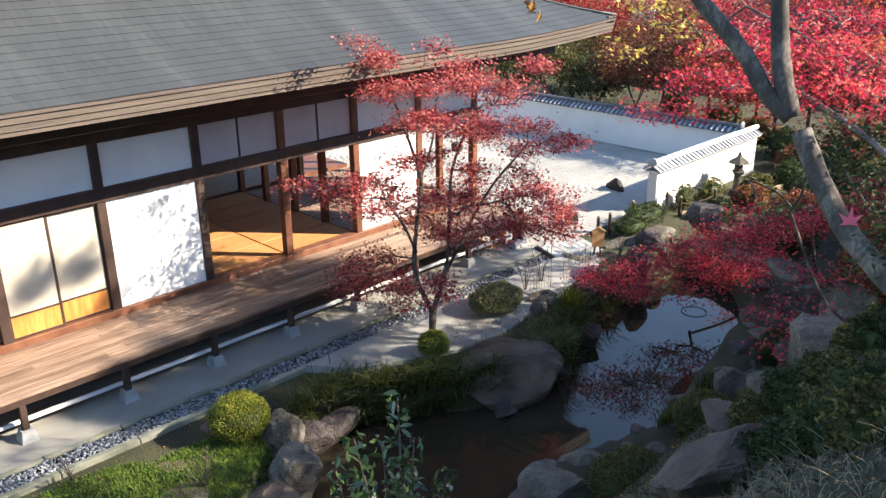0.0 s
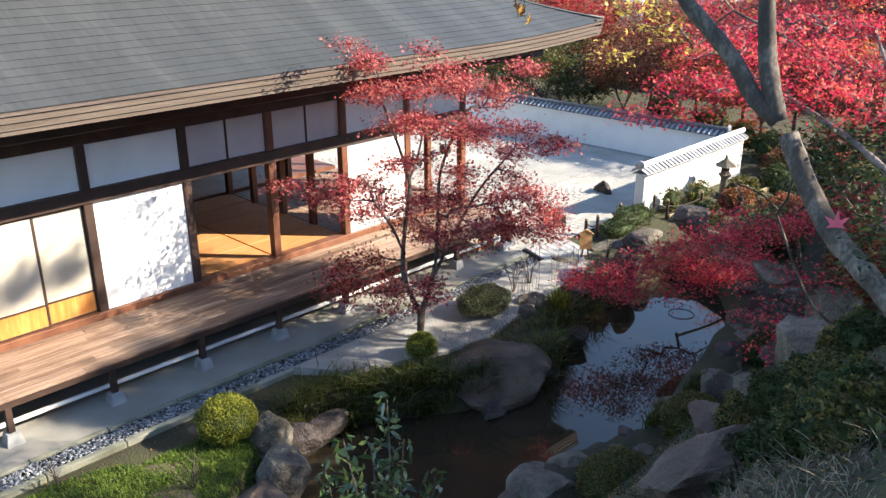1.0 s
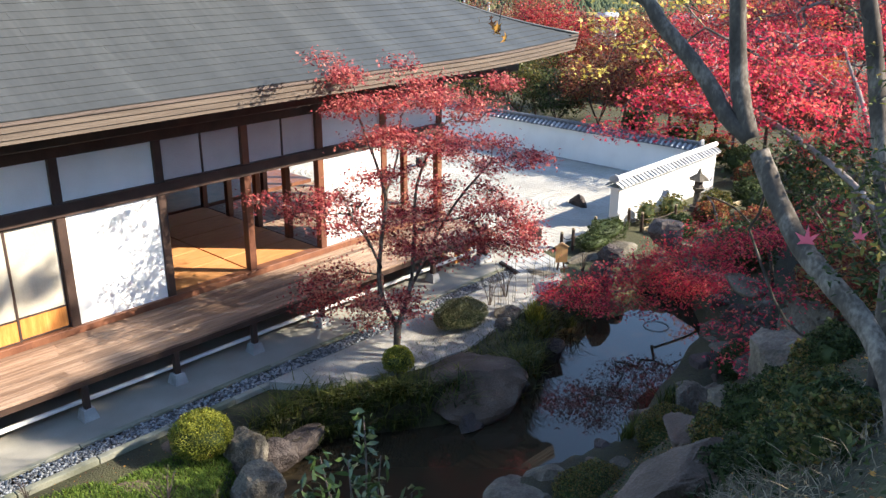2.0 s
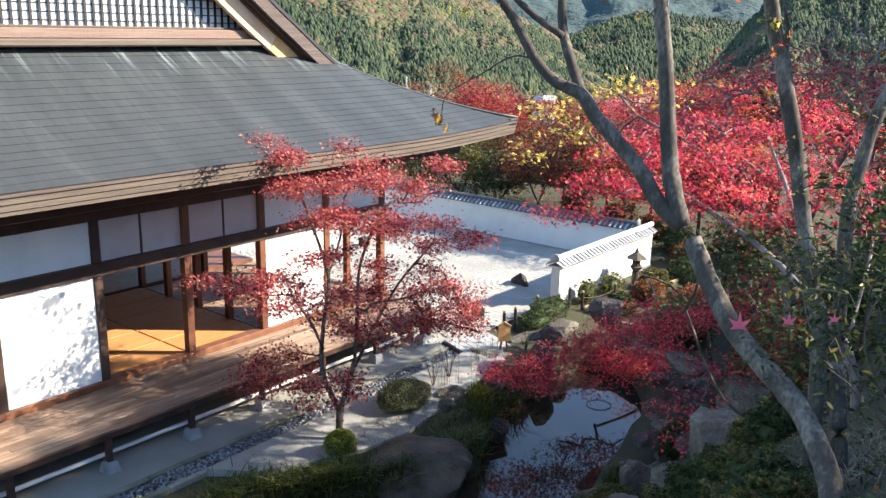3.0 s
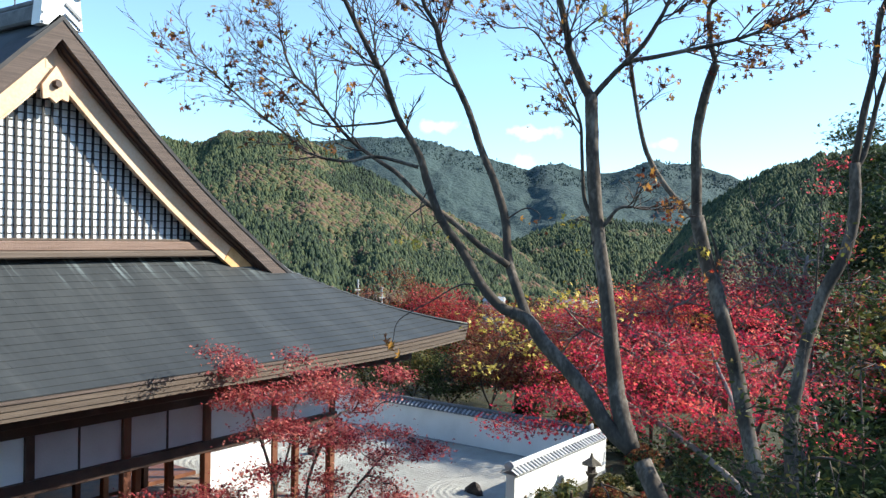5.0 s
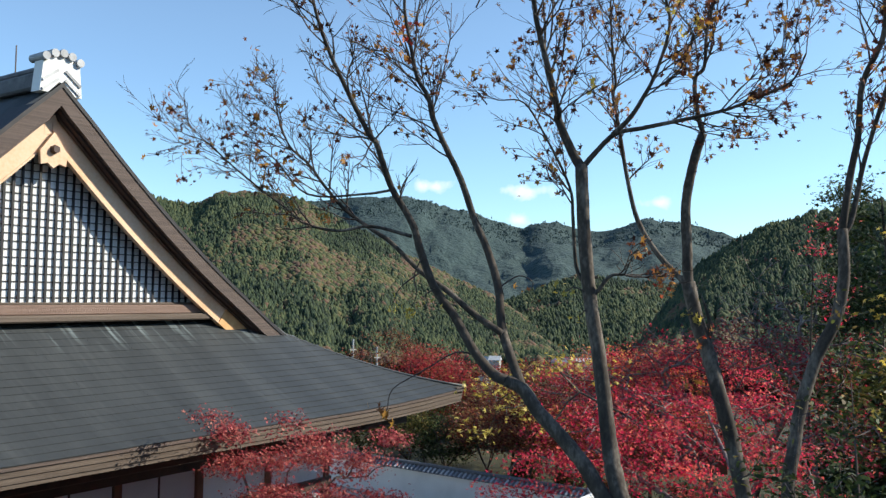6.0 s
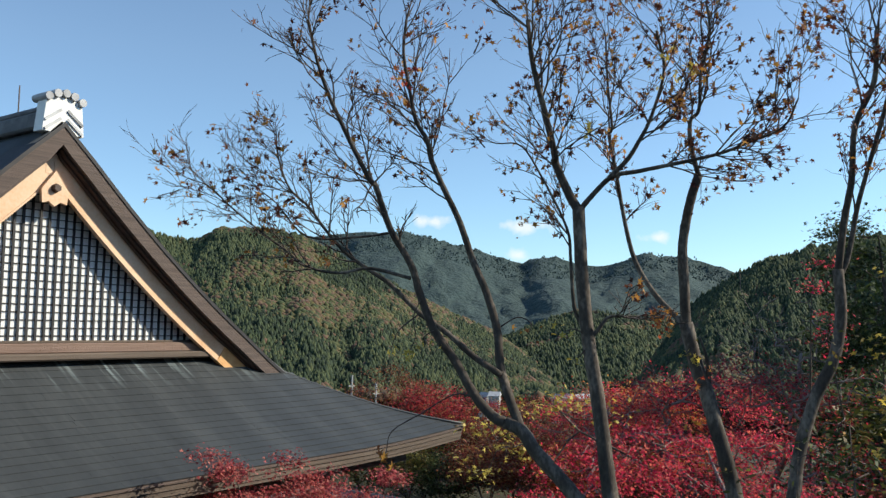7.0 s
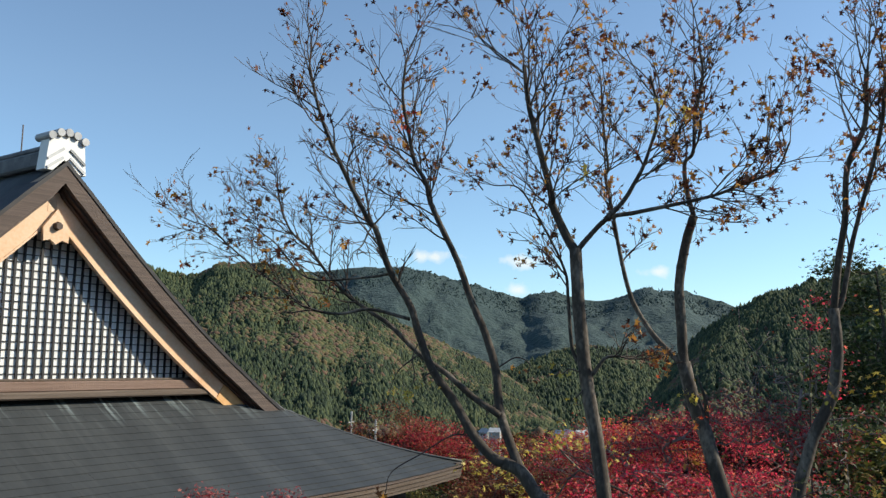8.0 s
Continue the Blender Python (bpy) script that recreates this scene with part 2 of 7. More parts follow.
M["lawn"] = material("bright_moss_lawn", [(0.045, 0.08, 0.011), (0.085, 0.135, 0.02), (0.14, 0.19, 0.03)], 0.7, 1.2, 9, 0, island=0.5, trans=0.2)
M["conifer"] = material("conifer_forest", [(0.013, 0.024, 0.013), (0.026, 0.043, 0.02), (0.042, 0.06, 0.025), (0.066, 0.08, 0.032)], 0.9, 0.009, 0.1, 0, island=0.5, fine=0.15)
M["mixed"] = material("mixed_autumn_forest", [(0.04, 0.055, 0.02), (0.07, 0.076, 0.026), (0.105, 0.085, 0.034), (0.105, 0.06, 0.038)], 0.9, 0.012, 0.1, 0, island=0.7, fine=0.2)
# Blue in these greens stands in for aerial haze, painted into the base colour.
M["hazed_forest"] = material("hazed_forest", [(0.022, 0.042, 0.042), (0.034, 0.058, 0.056), (0.05, 0.078, 0.072)], 0.95, 0.008, 0.07, 0.9, island=0.2, fine=0.5, depth=9.0)
M["bamboo"] = material("bamboo_post", [(0.16, 0.12, 0.07), (0.27, 0.21, 0.13), (0.36, 0.3, 0.2)], 0.6, 8, 40, 0.2)
M["sign"] = material("pale_cedar_sign", [(0.5, 0.25, 0.09), (0.62, 0.34, 0.14), (0.7, 0.42, 0.2)], 0.6, 4, 40, 0.15)
M["stone"] = material("grey_granite", [(0.2, 0.2, 0.195), (0.32, 0.32, 0.31), (0.42, 0.42, 0.41)], 0.85, 4, 90, 0.5)
M["pink"] = material("pink_paper", [(0.65, 0.1, 0.14), (0.72, 0.14, 0.18)], 0.8, 4, 40, 0)

# pale run-off streaks on the plates below the gable
for key in ("roof",):
    n, l = M[key].node_tree.nodes, M[key].node_tree.links
    pos = n.new("ShaderNodeNewGeometry")
    sep, mapping, tex, band, edge, both, mix = (n.new("ShaderNode" + k) for k in ("SeparateXYZ", "Mapping", "TexNoise", "ValToRGB", "MapRange", "Math", "Mix"))
    mapping.inputs["Scale"].default_value = (1.0, 0.06, 0.06)
    tex.inputs["Scale"].default_value, tex.inputs["Detail"].default_value = 7.0, 4.0
    band.color_ramp.elements[0].position, band.color_ramp.elements[1].position = 0.55, 0.72
    edge.inputs[1].default_value, edge.inputs[2].default_value = 0.35, 1.4
    edge.inputs[4].default_value = 0.75
    both.operation = "MULTIPLY"
    mix.data_type = "RGBA"
    mix.inputs[7].default_value = (0.34, 0.4, 0.4, 1)
    base = n["Principled BSDF"].inputs["Base Color"]
    l.new(pos.outputs["Position"], sep.inputs[0])
    l.new(pos.outputs["Position"], mapping.inputs[0])
    l.new(mapping.outputs[0], tex.inputs["Vector"])
    l.new(tex.outputs[0], band.inputs[0])
    l.new(sep.outputs[1], edge.inputs[0])
    l.new(band.outputs[0], both.inputs[0])
    l.new(edge.outputs[0], both.inputs[1])
    l.new(both.outputs[0], mix.inputs[0])
    l.new(base.links[0].from_socket, mix.inputs[6])
    l.new(mix.outputs[2], base)

water = bpy.data.materials.new("pond_water")
water.use_nodes = True
wb = water.node_tree.nodes["Principled BSDF"]
wb.inputs["Base Color"].default_value = (0.03, 0.023, 0.014, 1)
wb.inputs["Roughness"].default_value = 0.03
wb.inputs["IOR"].default_value = 1.33
wb.inputs["Specular IOR Level"].default_value = 0.8
wno, wbp = water.node_tree.nodes.new("ShaderNodeTexNoise"), water.node_tree.nodes.new("ShaderNodeBump")
wno.inputs["Scale"].default_value = 1.5
wbp.inputs["Strength"].default_value, wbp.inputs["Distance"].default_value = 0.03, 0.02
water.node_tree.links.new(wno.outputs[0], wbp.inputs["Height"])
water.node_tree.links.new(wbp.outputs[0], wb.inputs["Normal"])
M["water"] = water


# ---- tools ----
def mesh_of(bm, name, mat, smooth=False):
    me = bpy.data.meshes.new(name)
    bm.to_mesh(me)
    bm.free()
    me.materials.append(mat)
    if smooth:
        me.shade_smooth()
    return me


def part(name, bm, mat, parent, label="", smooth=False, kind=""):
    ob = new(name, mesh_of(bm, name, mat, smooth))
    ob.parent = parent
    return tagged(ob, label=label, kind=kind)


def solid(name, bm, mat, label="", category="", group="", kind="", smooth=False):
    return tagged(new(name, mesh_of(bm, name, mat, smooth)), label, category, group, kind)


def thing(name, label, category, group="", kind="", at=(0, 0, 0)):
    ob = new(name)
    ob.empty_display_size = 0.2
    ob.location = at
    return tagged(ob, label, category, group, kind)


def raw(name, verts, faces, mat, parent=None, label="", category="", group="", kind="", smooth=False):
    me = bpy.data.meshes.new(name)
    me.from_pydata(verts, [], faces)
    me.materials.append(mat)
    if smooth:
        me.shade_smooth()
    ob = new(name, me)
    ob.parent = parent
    return tagged(ob, label, category, group, kind)


def box(bm, lo, hi, bevel=0.0):
    c = [(a + b) / 2 for a, b in zip(lo, hi)]
    s = [abs(b - a) for a, b in zip(lo, hi)]
    g = bmesh.ops.create_cube(bm, size=1, matrix=Matrix.Translation(c) @ Matrix.Diagonal((*s, 1)))
    if bevel:
        edges = {e for v in g["verts"] for e in v.link_edges}
        bmesh.ops.bevel(bm, geom=list(edges), offset=bevel, segments=1, affect="EDGES")
    return bm


def one_box(lo, hi, bevel=0.0):
    return box(bmesh.new(), lo, hi, bevel)


def ring_tube(verts, faces, pts, radii, sides=6, rough=0.0):
    """Adds a tapered tube along pts to a vertex and face list."""
    pts = [Vector(p) for p in pts]
    start = len(verts)
    up = Vector((0.31, 0.2, 0.93)).normalized()
    for i, p in enumerate(pts):
        a, b = pts[max(0, i - 1)], pts[min(len(pts) - 1, i + 1)]
        d = (b - a).normalized() if (b - a).length > 1e-6 else Vector((0, 0, 1))
        u = d.cross(up)
        u = u.normalized() if u.length > 0.05 else d.cross(Vector((1, 0, 0))).normalized()
        w = d.cross(u)
        for k in range(sides):
            t = 2 * math.pi * k / sides
            r = radii[i] * (1 + rough * (random.random() - 0.5))
            verts.append(p + (u * math.cos(t) + w * math.sin(t)) * r)
    for i in range(len(pts) - 1):
        for k in range(sides):
            a, b = start + i * sides + k, start + i * sides + (k + 1) % sides
            faces.append((a, b, b + sides, a + sides))
    faces.append(tuple(range(start + sides - 1, start - 1, -1)))
    e = start + (len(pts) - 1) * sides
    faces.append(tuple(range(e, e + sides)))


def spline(pts, per=4):
    """Catmull-Rom points through pts."""
    pts = [Vector(p) for p in pts]
    if len(pts) < 3:
        return pts
    q = [pts[0] * 2 - pts[1]] + pts + [pts[-1] * 2 - pts[-2]]
    out = []
    for i in range(1, len(q) - 2):
        for k in range(per):
            t = k / per
            out.append(0.5 * (2 * q[i] + (q[i + 1] - q[i - 1]) * t + (2 * q[i - 1] - 5 * q[i] + 4 * q[i + 1] - q[i + 2]) * t * t
                              + (3 * q[i] - q[i - 1] - 3 * q[i + 1] + q[i + 2]) * t ** 3))
    out.append(pts[-1])
    return out


def lumpy(radius, squash=(1, 1, 1), bumps=0.25, freq=1.3, sub=3, seed=0, flat=0.0):
    """A rough stone: a ball cut by random planes, then roughened."""
    bm = bmesh.new()
    bmesh.ops.create_icosphere(bm, subdivisions=sub, radius=1)
    off = Vector((seed * 3.7, seed * 1.9, seed * 5.3))
    r = random.Random(seed * 17 + 3)
    cuts = [(Vector((r.gauss(0, 1), r.gauss(0, 1), r.gauss(0, 0.8))).normalized(), 1 - bumps * r.uniform(0.5, 1.6)) for _ in range(13)]
    for v in bm.verts:
        p = v.co.normalized()
        p = p * (1 + bumps * 0.8 * noise.noise(p * freq + off))
        for n, h in cuts:
            over = p.dot(n) - h
            if over > 0:
                p = p - n * over * 0.92
        q = p.normalized()
        p = p * (1 + bumps * 0.22 * noise.noise(q * 5 + off) + bumps * 0.12 * noise.noise(q * 12 + off))
        if flat and p.z > flat:
            p.z = flat + (p.z - flat) * 0.2
        v.co = Vector((p.x * squash[0], p.y * squash[1], p.z * squash[2])) * radius
    return bm


LEAF_STAR = []
for lobe, (ang, ln) in enumerate(((-110, 0.55), (-52, 0.85), (0, 1.0), (52, 0.85), (110, 0.55))):
    LEAF_STAR.append((math.sin(radians(ang)) * ln, math.cos(radians(ang)) * ln, -0.12 * ln))
    if lobe < 4:
        mid = (ang + (-52, 0, 52, 110)[lobe]) / 2
        LEAF_STAR.append((math.sin(radians(mid)) * 0.33, math.cos(radians(mid)) * 0.33, 0.04))
LEAF_STAR.append((0.0, -0.12, 0.05))
LEAF_OVAL = [(0, -0.9, 0), (0.3, -0.3, 0.1), (0.27, 0.35, 0.08), (0, 1.0, -0.12), (-0.27, 0.35, 0.08), (-0.3, -0.3, 0.1)]
LEAF_QUAD = [(0, -0.8, 0), (0.5, 0.05, 0.1), (0, 0.9, -0.05), (-0.5, 0.05, 0.1)]


def leaves(name, centres, size, mat, parent, shape=LEAF_STAR, tilt=0.6, vary=0.35, droop=0.0, rng=None, label="", kind=""):
    """One mesh of leaves at the centres, each turned at random, mostly facing up."""
    rng = rng or np.random.default_rng(1)
    c = np.asarray(centres, float)
    n, k = len(c), len(shape)
    base = np.array(shape, float)
    yaw = rng.uniform(0, 2 * np.pi, n)
    a, b = rng.normal(0, tilt, n) + droop, rng.normal(0, tilt, n)
    s = size * (1 + vary * rng.uniform(-1, 1, n))
    x, y, z = (base[None, :, i] * s[:, None] for i in range(3))
    y, z = y * np.cos(a)[:, None] - z * np.sin(a)[:, None], y * np.sin(a)[:, None] + z * np.cos(a)[:, None]
    x, z = x * np.cos(b)[:, None] + z * np.sin(b)[:, None], -x * np.sin(b)[:, None] + z * np.cos(b)[:, None]
    x, y = x * np.cos(yaw)[:, None] - y * np.sin(yaw)[:, None], x * np.sin(yaw)[:, None] + y * np.cos(yaw)[:, None]
    v = np.stack([x, y, z], -1) + c[:, None, :]
    me = bpy.data.meshes.new(name)
    me.vertices.add(n * k)
    me.vertices.foreach_set("co", v.reshape(-1).astype(np.float32))
    me.loops.add(n * k)
    me.loops.foreach_set("vertex_index", np.arange(n * k, dtype=np.int32))
    me.polygons.add(n)
    me.polygons.foreach_set("loop_start", np.arange(0, n * k, k, dtype=np.int32))
    me.update()
    me.validate()
    me.materials.append(mat)
    ob = new(name, me)
    ob.parent = parent
    return tagged(ob, label=label, kind=kind)


def grow(limbs, targets, tip=0.006, power=0.46, wiggle=0.06, seed=0, step=0.25, sag=0.0, jitter=0.012):
    """Branches from limbs (lists of points) out to every target; returns tubes as (points, radii), by the pipe model."""
    rng = np.random.default_rng(seed)
    pos, parent = [], []
    for limb in limbs:
        prev = -1
        for p in limb:
            p = np.array(p, float)
            if prev < 0 and pos:
                d = np.linalg.norm(np.array(pos) - p, axis=1)
                if d.min() < 0.12:
                    prev = int(d.argmin())
                    continue
                prev = int(d.argmin())
            pos.append(p)
            parent.append(prev)
            prev = len(pos) - 1
    arr = np.array(pos)
    order = np.argsort([np.min(np.linalg.norm(arr - t, axis=1)) for t in targets])
    for ti in order:
        t = np.array(targets[ti], float)
        d = np.linalg.norm(arr - t, axis=1) + 0.35 * np.maximum(0, arr[:, 2] - t[2])
        prev = int(d.argmin())
        a = arr[prev]
        n = max(1, int(np.ceil(np.linalg.norm(t - a) / step)))
        bend = rng.normal(0, wiggle, 3) * np.linalg.norm(t - a)
        bend[2] += sag * np.linalg.norm(t - a)
        fresh = []
        for i in range(1, n + 1):
            s = i / n
            p = a + (t - a) * s + bend * 4 * s * (1 - s) + (rng.normal(0, jitter, 3) if i < n else 0)
            fresh.append(p)
            parent.append(prev)
            prev = len(arr) + len(fresh) - 1
        arr = np.vstack([arr, fresh])
    count = np.zeros(len(arr))
    kids = [[] for _ in arr]
    for i, p in enumerate(parent):
        if p >= 0:
            kids[p].append(i)
    for i in range(len(arr) - 1, -1, -1):
        if not kids[i]:
            count[i] = max(count[i], 1)
        if parent[i] >= 0:
            count[parent[i]] += count[i]
    rad = tip * count ** power
    tubes = []
    for i in range(len(arr)):
        p = parent[i]
        if p >= 0 and kids[p] and max(kids[p], key=lambda q: count[q]) == i and parent[p] >= 0:
            continue
        chain = ([p] if p >= 0 else []) + [i]
        while kids[chain[-1]]:
            chain.append(max(kids[chain[-1]], key=lambda q: count[q]))
        r = [float(rad[q]) for q in chain]
        if p >= 0:
            r[0] = r[1]
        tubes.append(([tuple(arr[q]) for q in chain], r))
    return tubes


def wood(name, tubes, mat, parent, sides=6, label="", least=0.0):
    verts, faces = [], []
    for pts, radii in tubes:
        if len(pts) > 1 and max(radii) >= least:
            n = sides if max(radii) > 0.03 else (5 if max(radii) > 0.012 else 3)
            ring_tube(verts, faces, pts, radii, n, 0.12)
    return raw(name, verts, faces, mat, parent, label, smooth=True)


# ---- ground: one sheet out to the horizon ----
POND_Z = -0.6
POND = [(-2.4, -6.6), (-0.6, -5.2), (0.9, -4.1), (1.6, -4.0), (2.35, -4.4), (3.1, -4.9), (3.7, -5.3), (4.4, -5.65), (5.2, -5.8), (5.9, -5.85), (6.7, -5.35), (7.5, -5.0), (8.4, -4.65), (9.4, -4.75), (10.5, -4.55), (11.6, -4.7),
        (12.0, -5.3), (11.6, -6.2), (10.8, -6.8), (9.5, -7.4), (8.5, -7.5), (7.6, -7.75), (6.6, -7.9), (5.5, -8.2), (4.8, -8.3), (4.2, -8.1), (3.6, -7.9), (2.9, -7.75), (1.9, -7.8), (-0.5, -8.4), (-2.2, -8.0)]
pond_a = np.array(POND)
pond_b = np.roll(pond_a, -1, axis=0)


def pond_side(x, y):
    """Distance to the pond's edge, negative inside."""
    p = np.stack([np.asarray(x, float), np.asarray(y, float)], -1)[..., None, :]
    e = pond_b - pond_a
    t = np.clip(((p - pond_a) * e).sum(-1) / (e * e).sum(-1), 0, 1)
    d = np.linalg.norm(p - (pond_a + t[..., None] * e), axis=-1).min(-1)
    px, py = p[..., 0], p[..., 1]
    cross = ((pond_a[:, 1] > py) != (pond_b[:, 1] > py)) & (px < (pond_b[:, 0] - pond_a[:, 0]) * (py - pond_a[:, 1]) / (pond_b[:, 1] - pond_a[:, 1] + 1e-12) + pond_a[:, 0])
    return np.where(cross.sum(-1) % 2 == 1, -d, d)


def smooth(a, b, x):
    t = np.clip((x - a) / (b - a), 0, 1)
    return t * t * (3 - 2 * t)


def ground_z(x, y):
    """The ground's height: the flat court, the pond's basin, the steep bank below the path, the valley far off."""
    x, y = np.asarray(x, float), np.asarray(y, float)
    foot = -8.9 + 0.0 * x
    rise = np.maximum(0, foot - y)
    bank = 1.12 * rise
    top = 5.75 + 0.25 * np.maximum(0, rise - 6.5)
    z = np.minimum(bank, top)
    z = z + 0.12 * np.sin(x * 1.7 + 0.6 * y) * np.clip(rise, 0, 1) + 0.08 * np.sin(2.9 * y - x) * np.clip(rise, 0, 1)
    far = np.hypot(x - 5, y + 2)
    z = z * (1 - 0.6 * smooth(60, 400, far))
    valley = smooth(32, 330, far) * smooth(-60, 10, y + 0.5 * x)
    z = z - 48 * valley
    d = pond_side(np.clip(x, -50, 60), np.clip(y, -50, 50))
    shore = (y > -8.6) & (y < -3.05) & (x < 12)
    z = z + np.where(shore, 0.1 * np.clip((-3.05 - y), 0, 1) * np.clip(d, 0, 1), 0)
    basin = smooth(0.16, -0.22, d)
    return z * (1 - basin) - 1.25 * basin


def axis(lo, hi, step, far, grow_by=1.22):
    mid = list(np.arange(lo, hi + 1e-6, step))
    s, out = step, [hi]
    while out[-1] < far:
        s *= grow_by
        out.append(out[-1] + s)
    s, back = step, [lo]
    while back[-1] > -far:
        s *= grow_by
        back.append(back[-1] - s)
    return np.array(back[:0:-1] + mid + out[1:])


gx, gy = axis(-6, 16, 0.125, 4200, 1.15), axis(-14.5, -2, 0.125, 4200, 1.15)
GX, GY = np.meshgrid(gx, gy)
GZ = ground_z(GX, GY)
nx, ny = len(gx), len(gy)
gi = np.arange(nx * ny).reshape(ny, nx)
ground_faces = np.stack([gi[:-1, :-1], gi[:-1, 1:], gi[1:, 1:], gi[1:, :-1]], -1).reshape(-1, 4)
raw("ground", np.stack([GX, GY, GZ], -1).reshape(-1, 3).tolist(), ground_faces.tolist(), M["soil"], None,
    "dark mossy garden soil sloping from the path to the pond", "ground", kind="structure", smooth=True)

# pond water, a sheet inside the basin
bm = bmesh.new()
bm.faces.new([bm.verts.new((x, y, POND_Z)) for x, y in ((-3.2, -9.2), (12.8, -9.2), (12.8, -3.4), (-3.2, -3.4))])
solid("water", bm, M["water"], "still dark pond water mirroring the sky", "water", kind="structure")

# pale apron round the hall and under the veranda
bm = one_box((-30, -2.36, -0.2), (10.6, 16, 0.03))
solid("pavement", bm, M["concrete"], "pale swept earthen apron round the hall", "pavement", kind="structure")
# grit bed between kerb and pond
bm = bmesh.new()
bed = [(1.9, -3.07), (9.2, -3.07), (10.2, -3.3), (9.4, -4.0), (7.6, -4.35), (6.1, -4.6), (5.2, -4.75), (4.2, -4.6), (3.3, -4.25), (2.4, -3.8)]
face = bm.faces.new([bm.verts.new((x, y, 0.16)) for x, y in bed])
ext = bmesh.ops.extrude_face_region(bm, geom=[face])
for v in ext["geom"]:
    if isinstance(v, bmesh.types.BMVert):
        v.co.z -= 0.4
bmesh.ops.recalc_face_normals(bm, faces=bm.faces[:])
solid("grit_bed", bm, M["grit"], "bed of grey grit round the maple", "gravel", kind="structure")

# dry garden of raked gravel, in fine furrows
sx, sy = np.linspace(10.65, 19.35, 175), np.linspace(-2.45, 13.0, 310)
SX, SY = np.meshgrid(sx, sy)
ROCKS_DRY = [(14.9, -0.75), (18.4, 4.3), (15.0, 5.9), (12.4, 7.6)]
SZ = 0.05 + 0.0 * SX
near_rock = np.min([np.hypot(SX - a, SY - b) for a, b in ROCKS_DRY], axis=0)
SZ = SZ + np.where(near_rock < 1.5, 0.014 * np.sin(near_rock * 2 * np.pi / 0.2), 0.014 * np.sin(SX * 2 * np.pi / 0.2))
si = np.arange(SX.size).reshape(SX.shape)
raw("dry_garden", np.stack([SX, SY, SZ], -1).reshape(-1, 3).tolist(),
    np.stack([si[:-1, :-1], si[:-1, 1:], si[1:, 1:], si[1:, :-1]], -1).reshape(-1, 4).tolist(), M["sand"], None,
    "white raked gravel of the dry garden", "gravel", kind="structure", smooth=True)


def far_hill(name, skyline, near, ridge, foot, mat, label, seed, rough=6.0):
    """A wooded mountain whose crest follows (heading, elevation) seen from the terrace; foot is its lowest elevation."""
    eye = Vector((-5.9, -14.3, 7.5))
    az = np.array([s[0] for s in skyline])
    el = np.array([s[1] for s in skyline])
    o = np.argsort(az)
    cols, rows_n = 150, 60
    a = np.linspace(az.min(), az.max(), cols)
    e = np.interp(a, az[o], el[o])
    verts = []
    for j in range(rows_n + 1):
        u = j / rows_n
        for i in range(cols):
            dist = near + (ridge - near) * u
            base, top = math.tan(radians(foot)) * near, math.tan(radians(e[i])) * ridge
            spur = 1 + 0.10 * noise.noise(Vector((a[i] * 0.25, seed, u * 2))) + 0.05 * noise.noise(Vector((a[i] * 0.8, seed, u * 5)))
            z = base + (top - base) * (u ** 1.15) * (spur if j < rows_n else 1)
            dist *= 1 + 0.1 * noise.noise(Vector((a[i] * 0.3, seed + 9, u))) * (1 - u)
            z += rough * (noise.noise(Vector((a[i] * 2.2, u * 14, seed))) * (1 - 0.5 * u))
            verts.append((eye.x + dist * math.cos(radians(a[i])), eye.y + dist * math.sin(radians(a[i])), eye.z + z))
    for i in range(cols):  # the far side falls away
        x, y, z = verts[rows_n * cols + i]
        verts.append((eye.x + (x - eye.x) * 1.3, eye.y + (y - eye.y) * 1.3, -60))
    faces = [(j * cols + i, j * cols + i + 1, (j + 1) * cols + i + 1, (j + 1) * cols + i) for j in range(rows_n + 1) for i in range(cols - 1)]
    ob = raw(name, verts, faces, mat, None, label, "mountain", kind="structure", smooth=True)
    return ob, np.array(verts[:(rows_n + 1) * cols]).reshape(rows_n + 1, cols, 3)


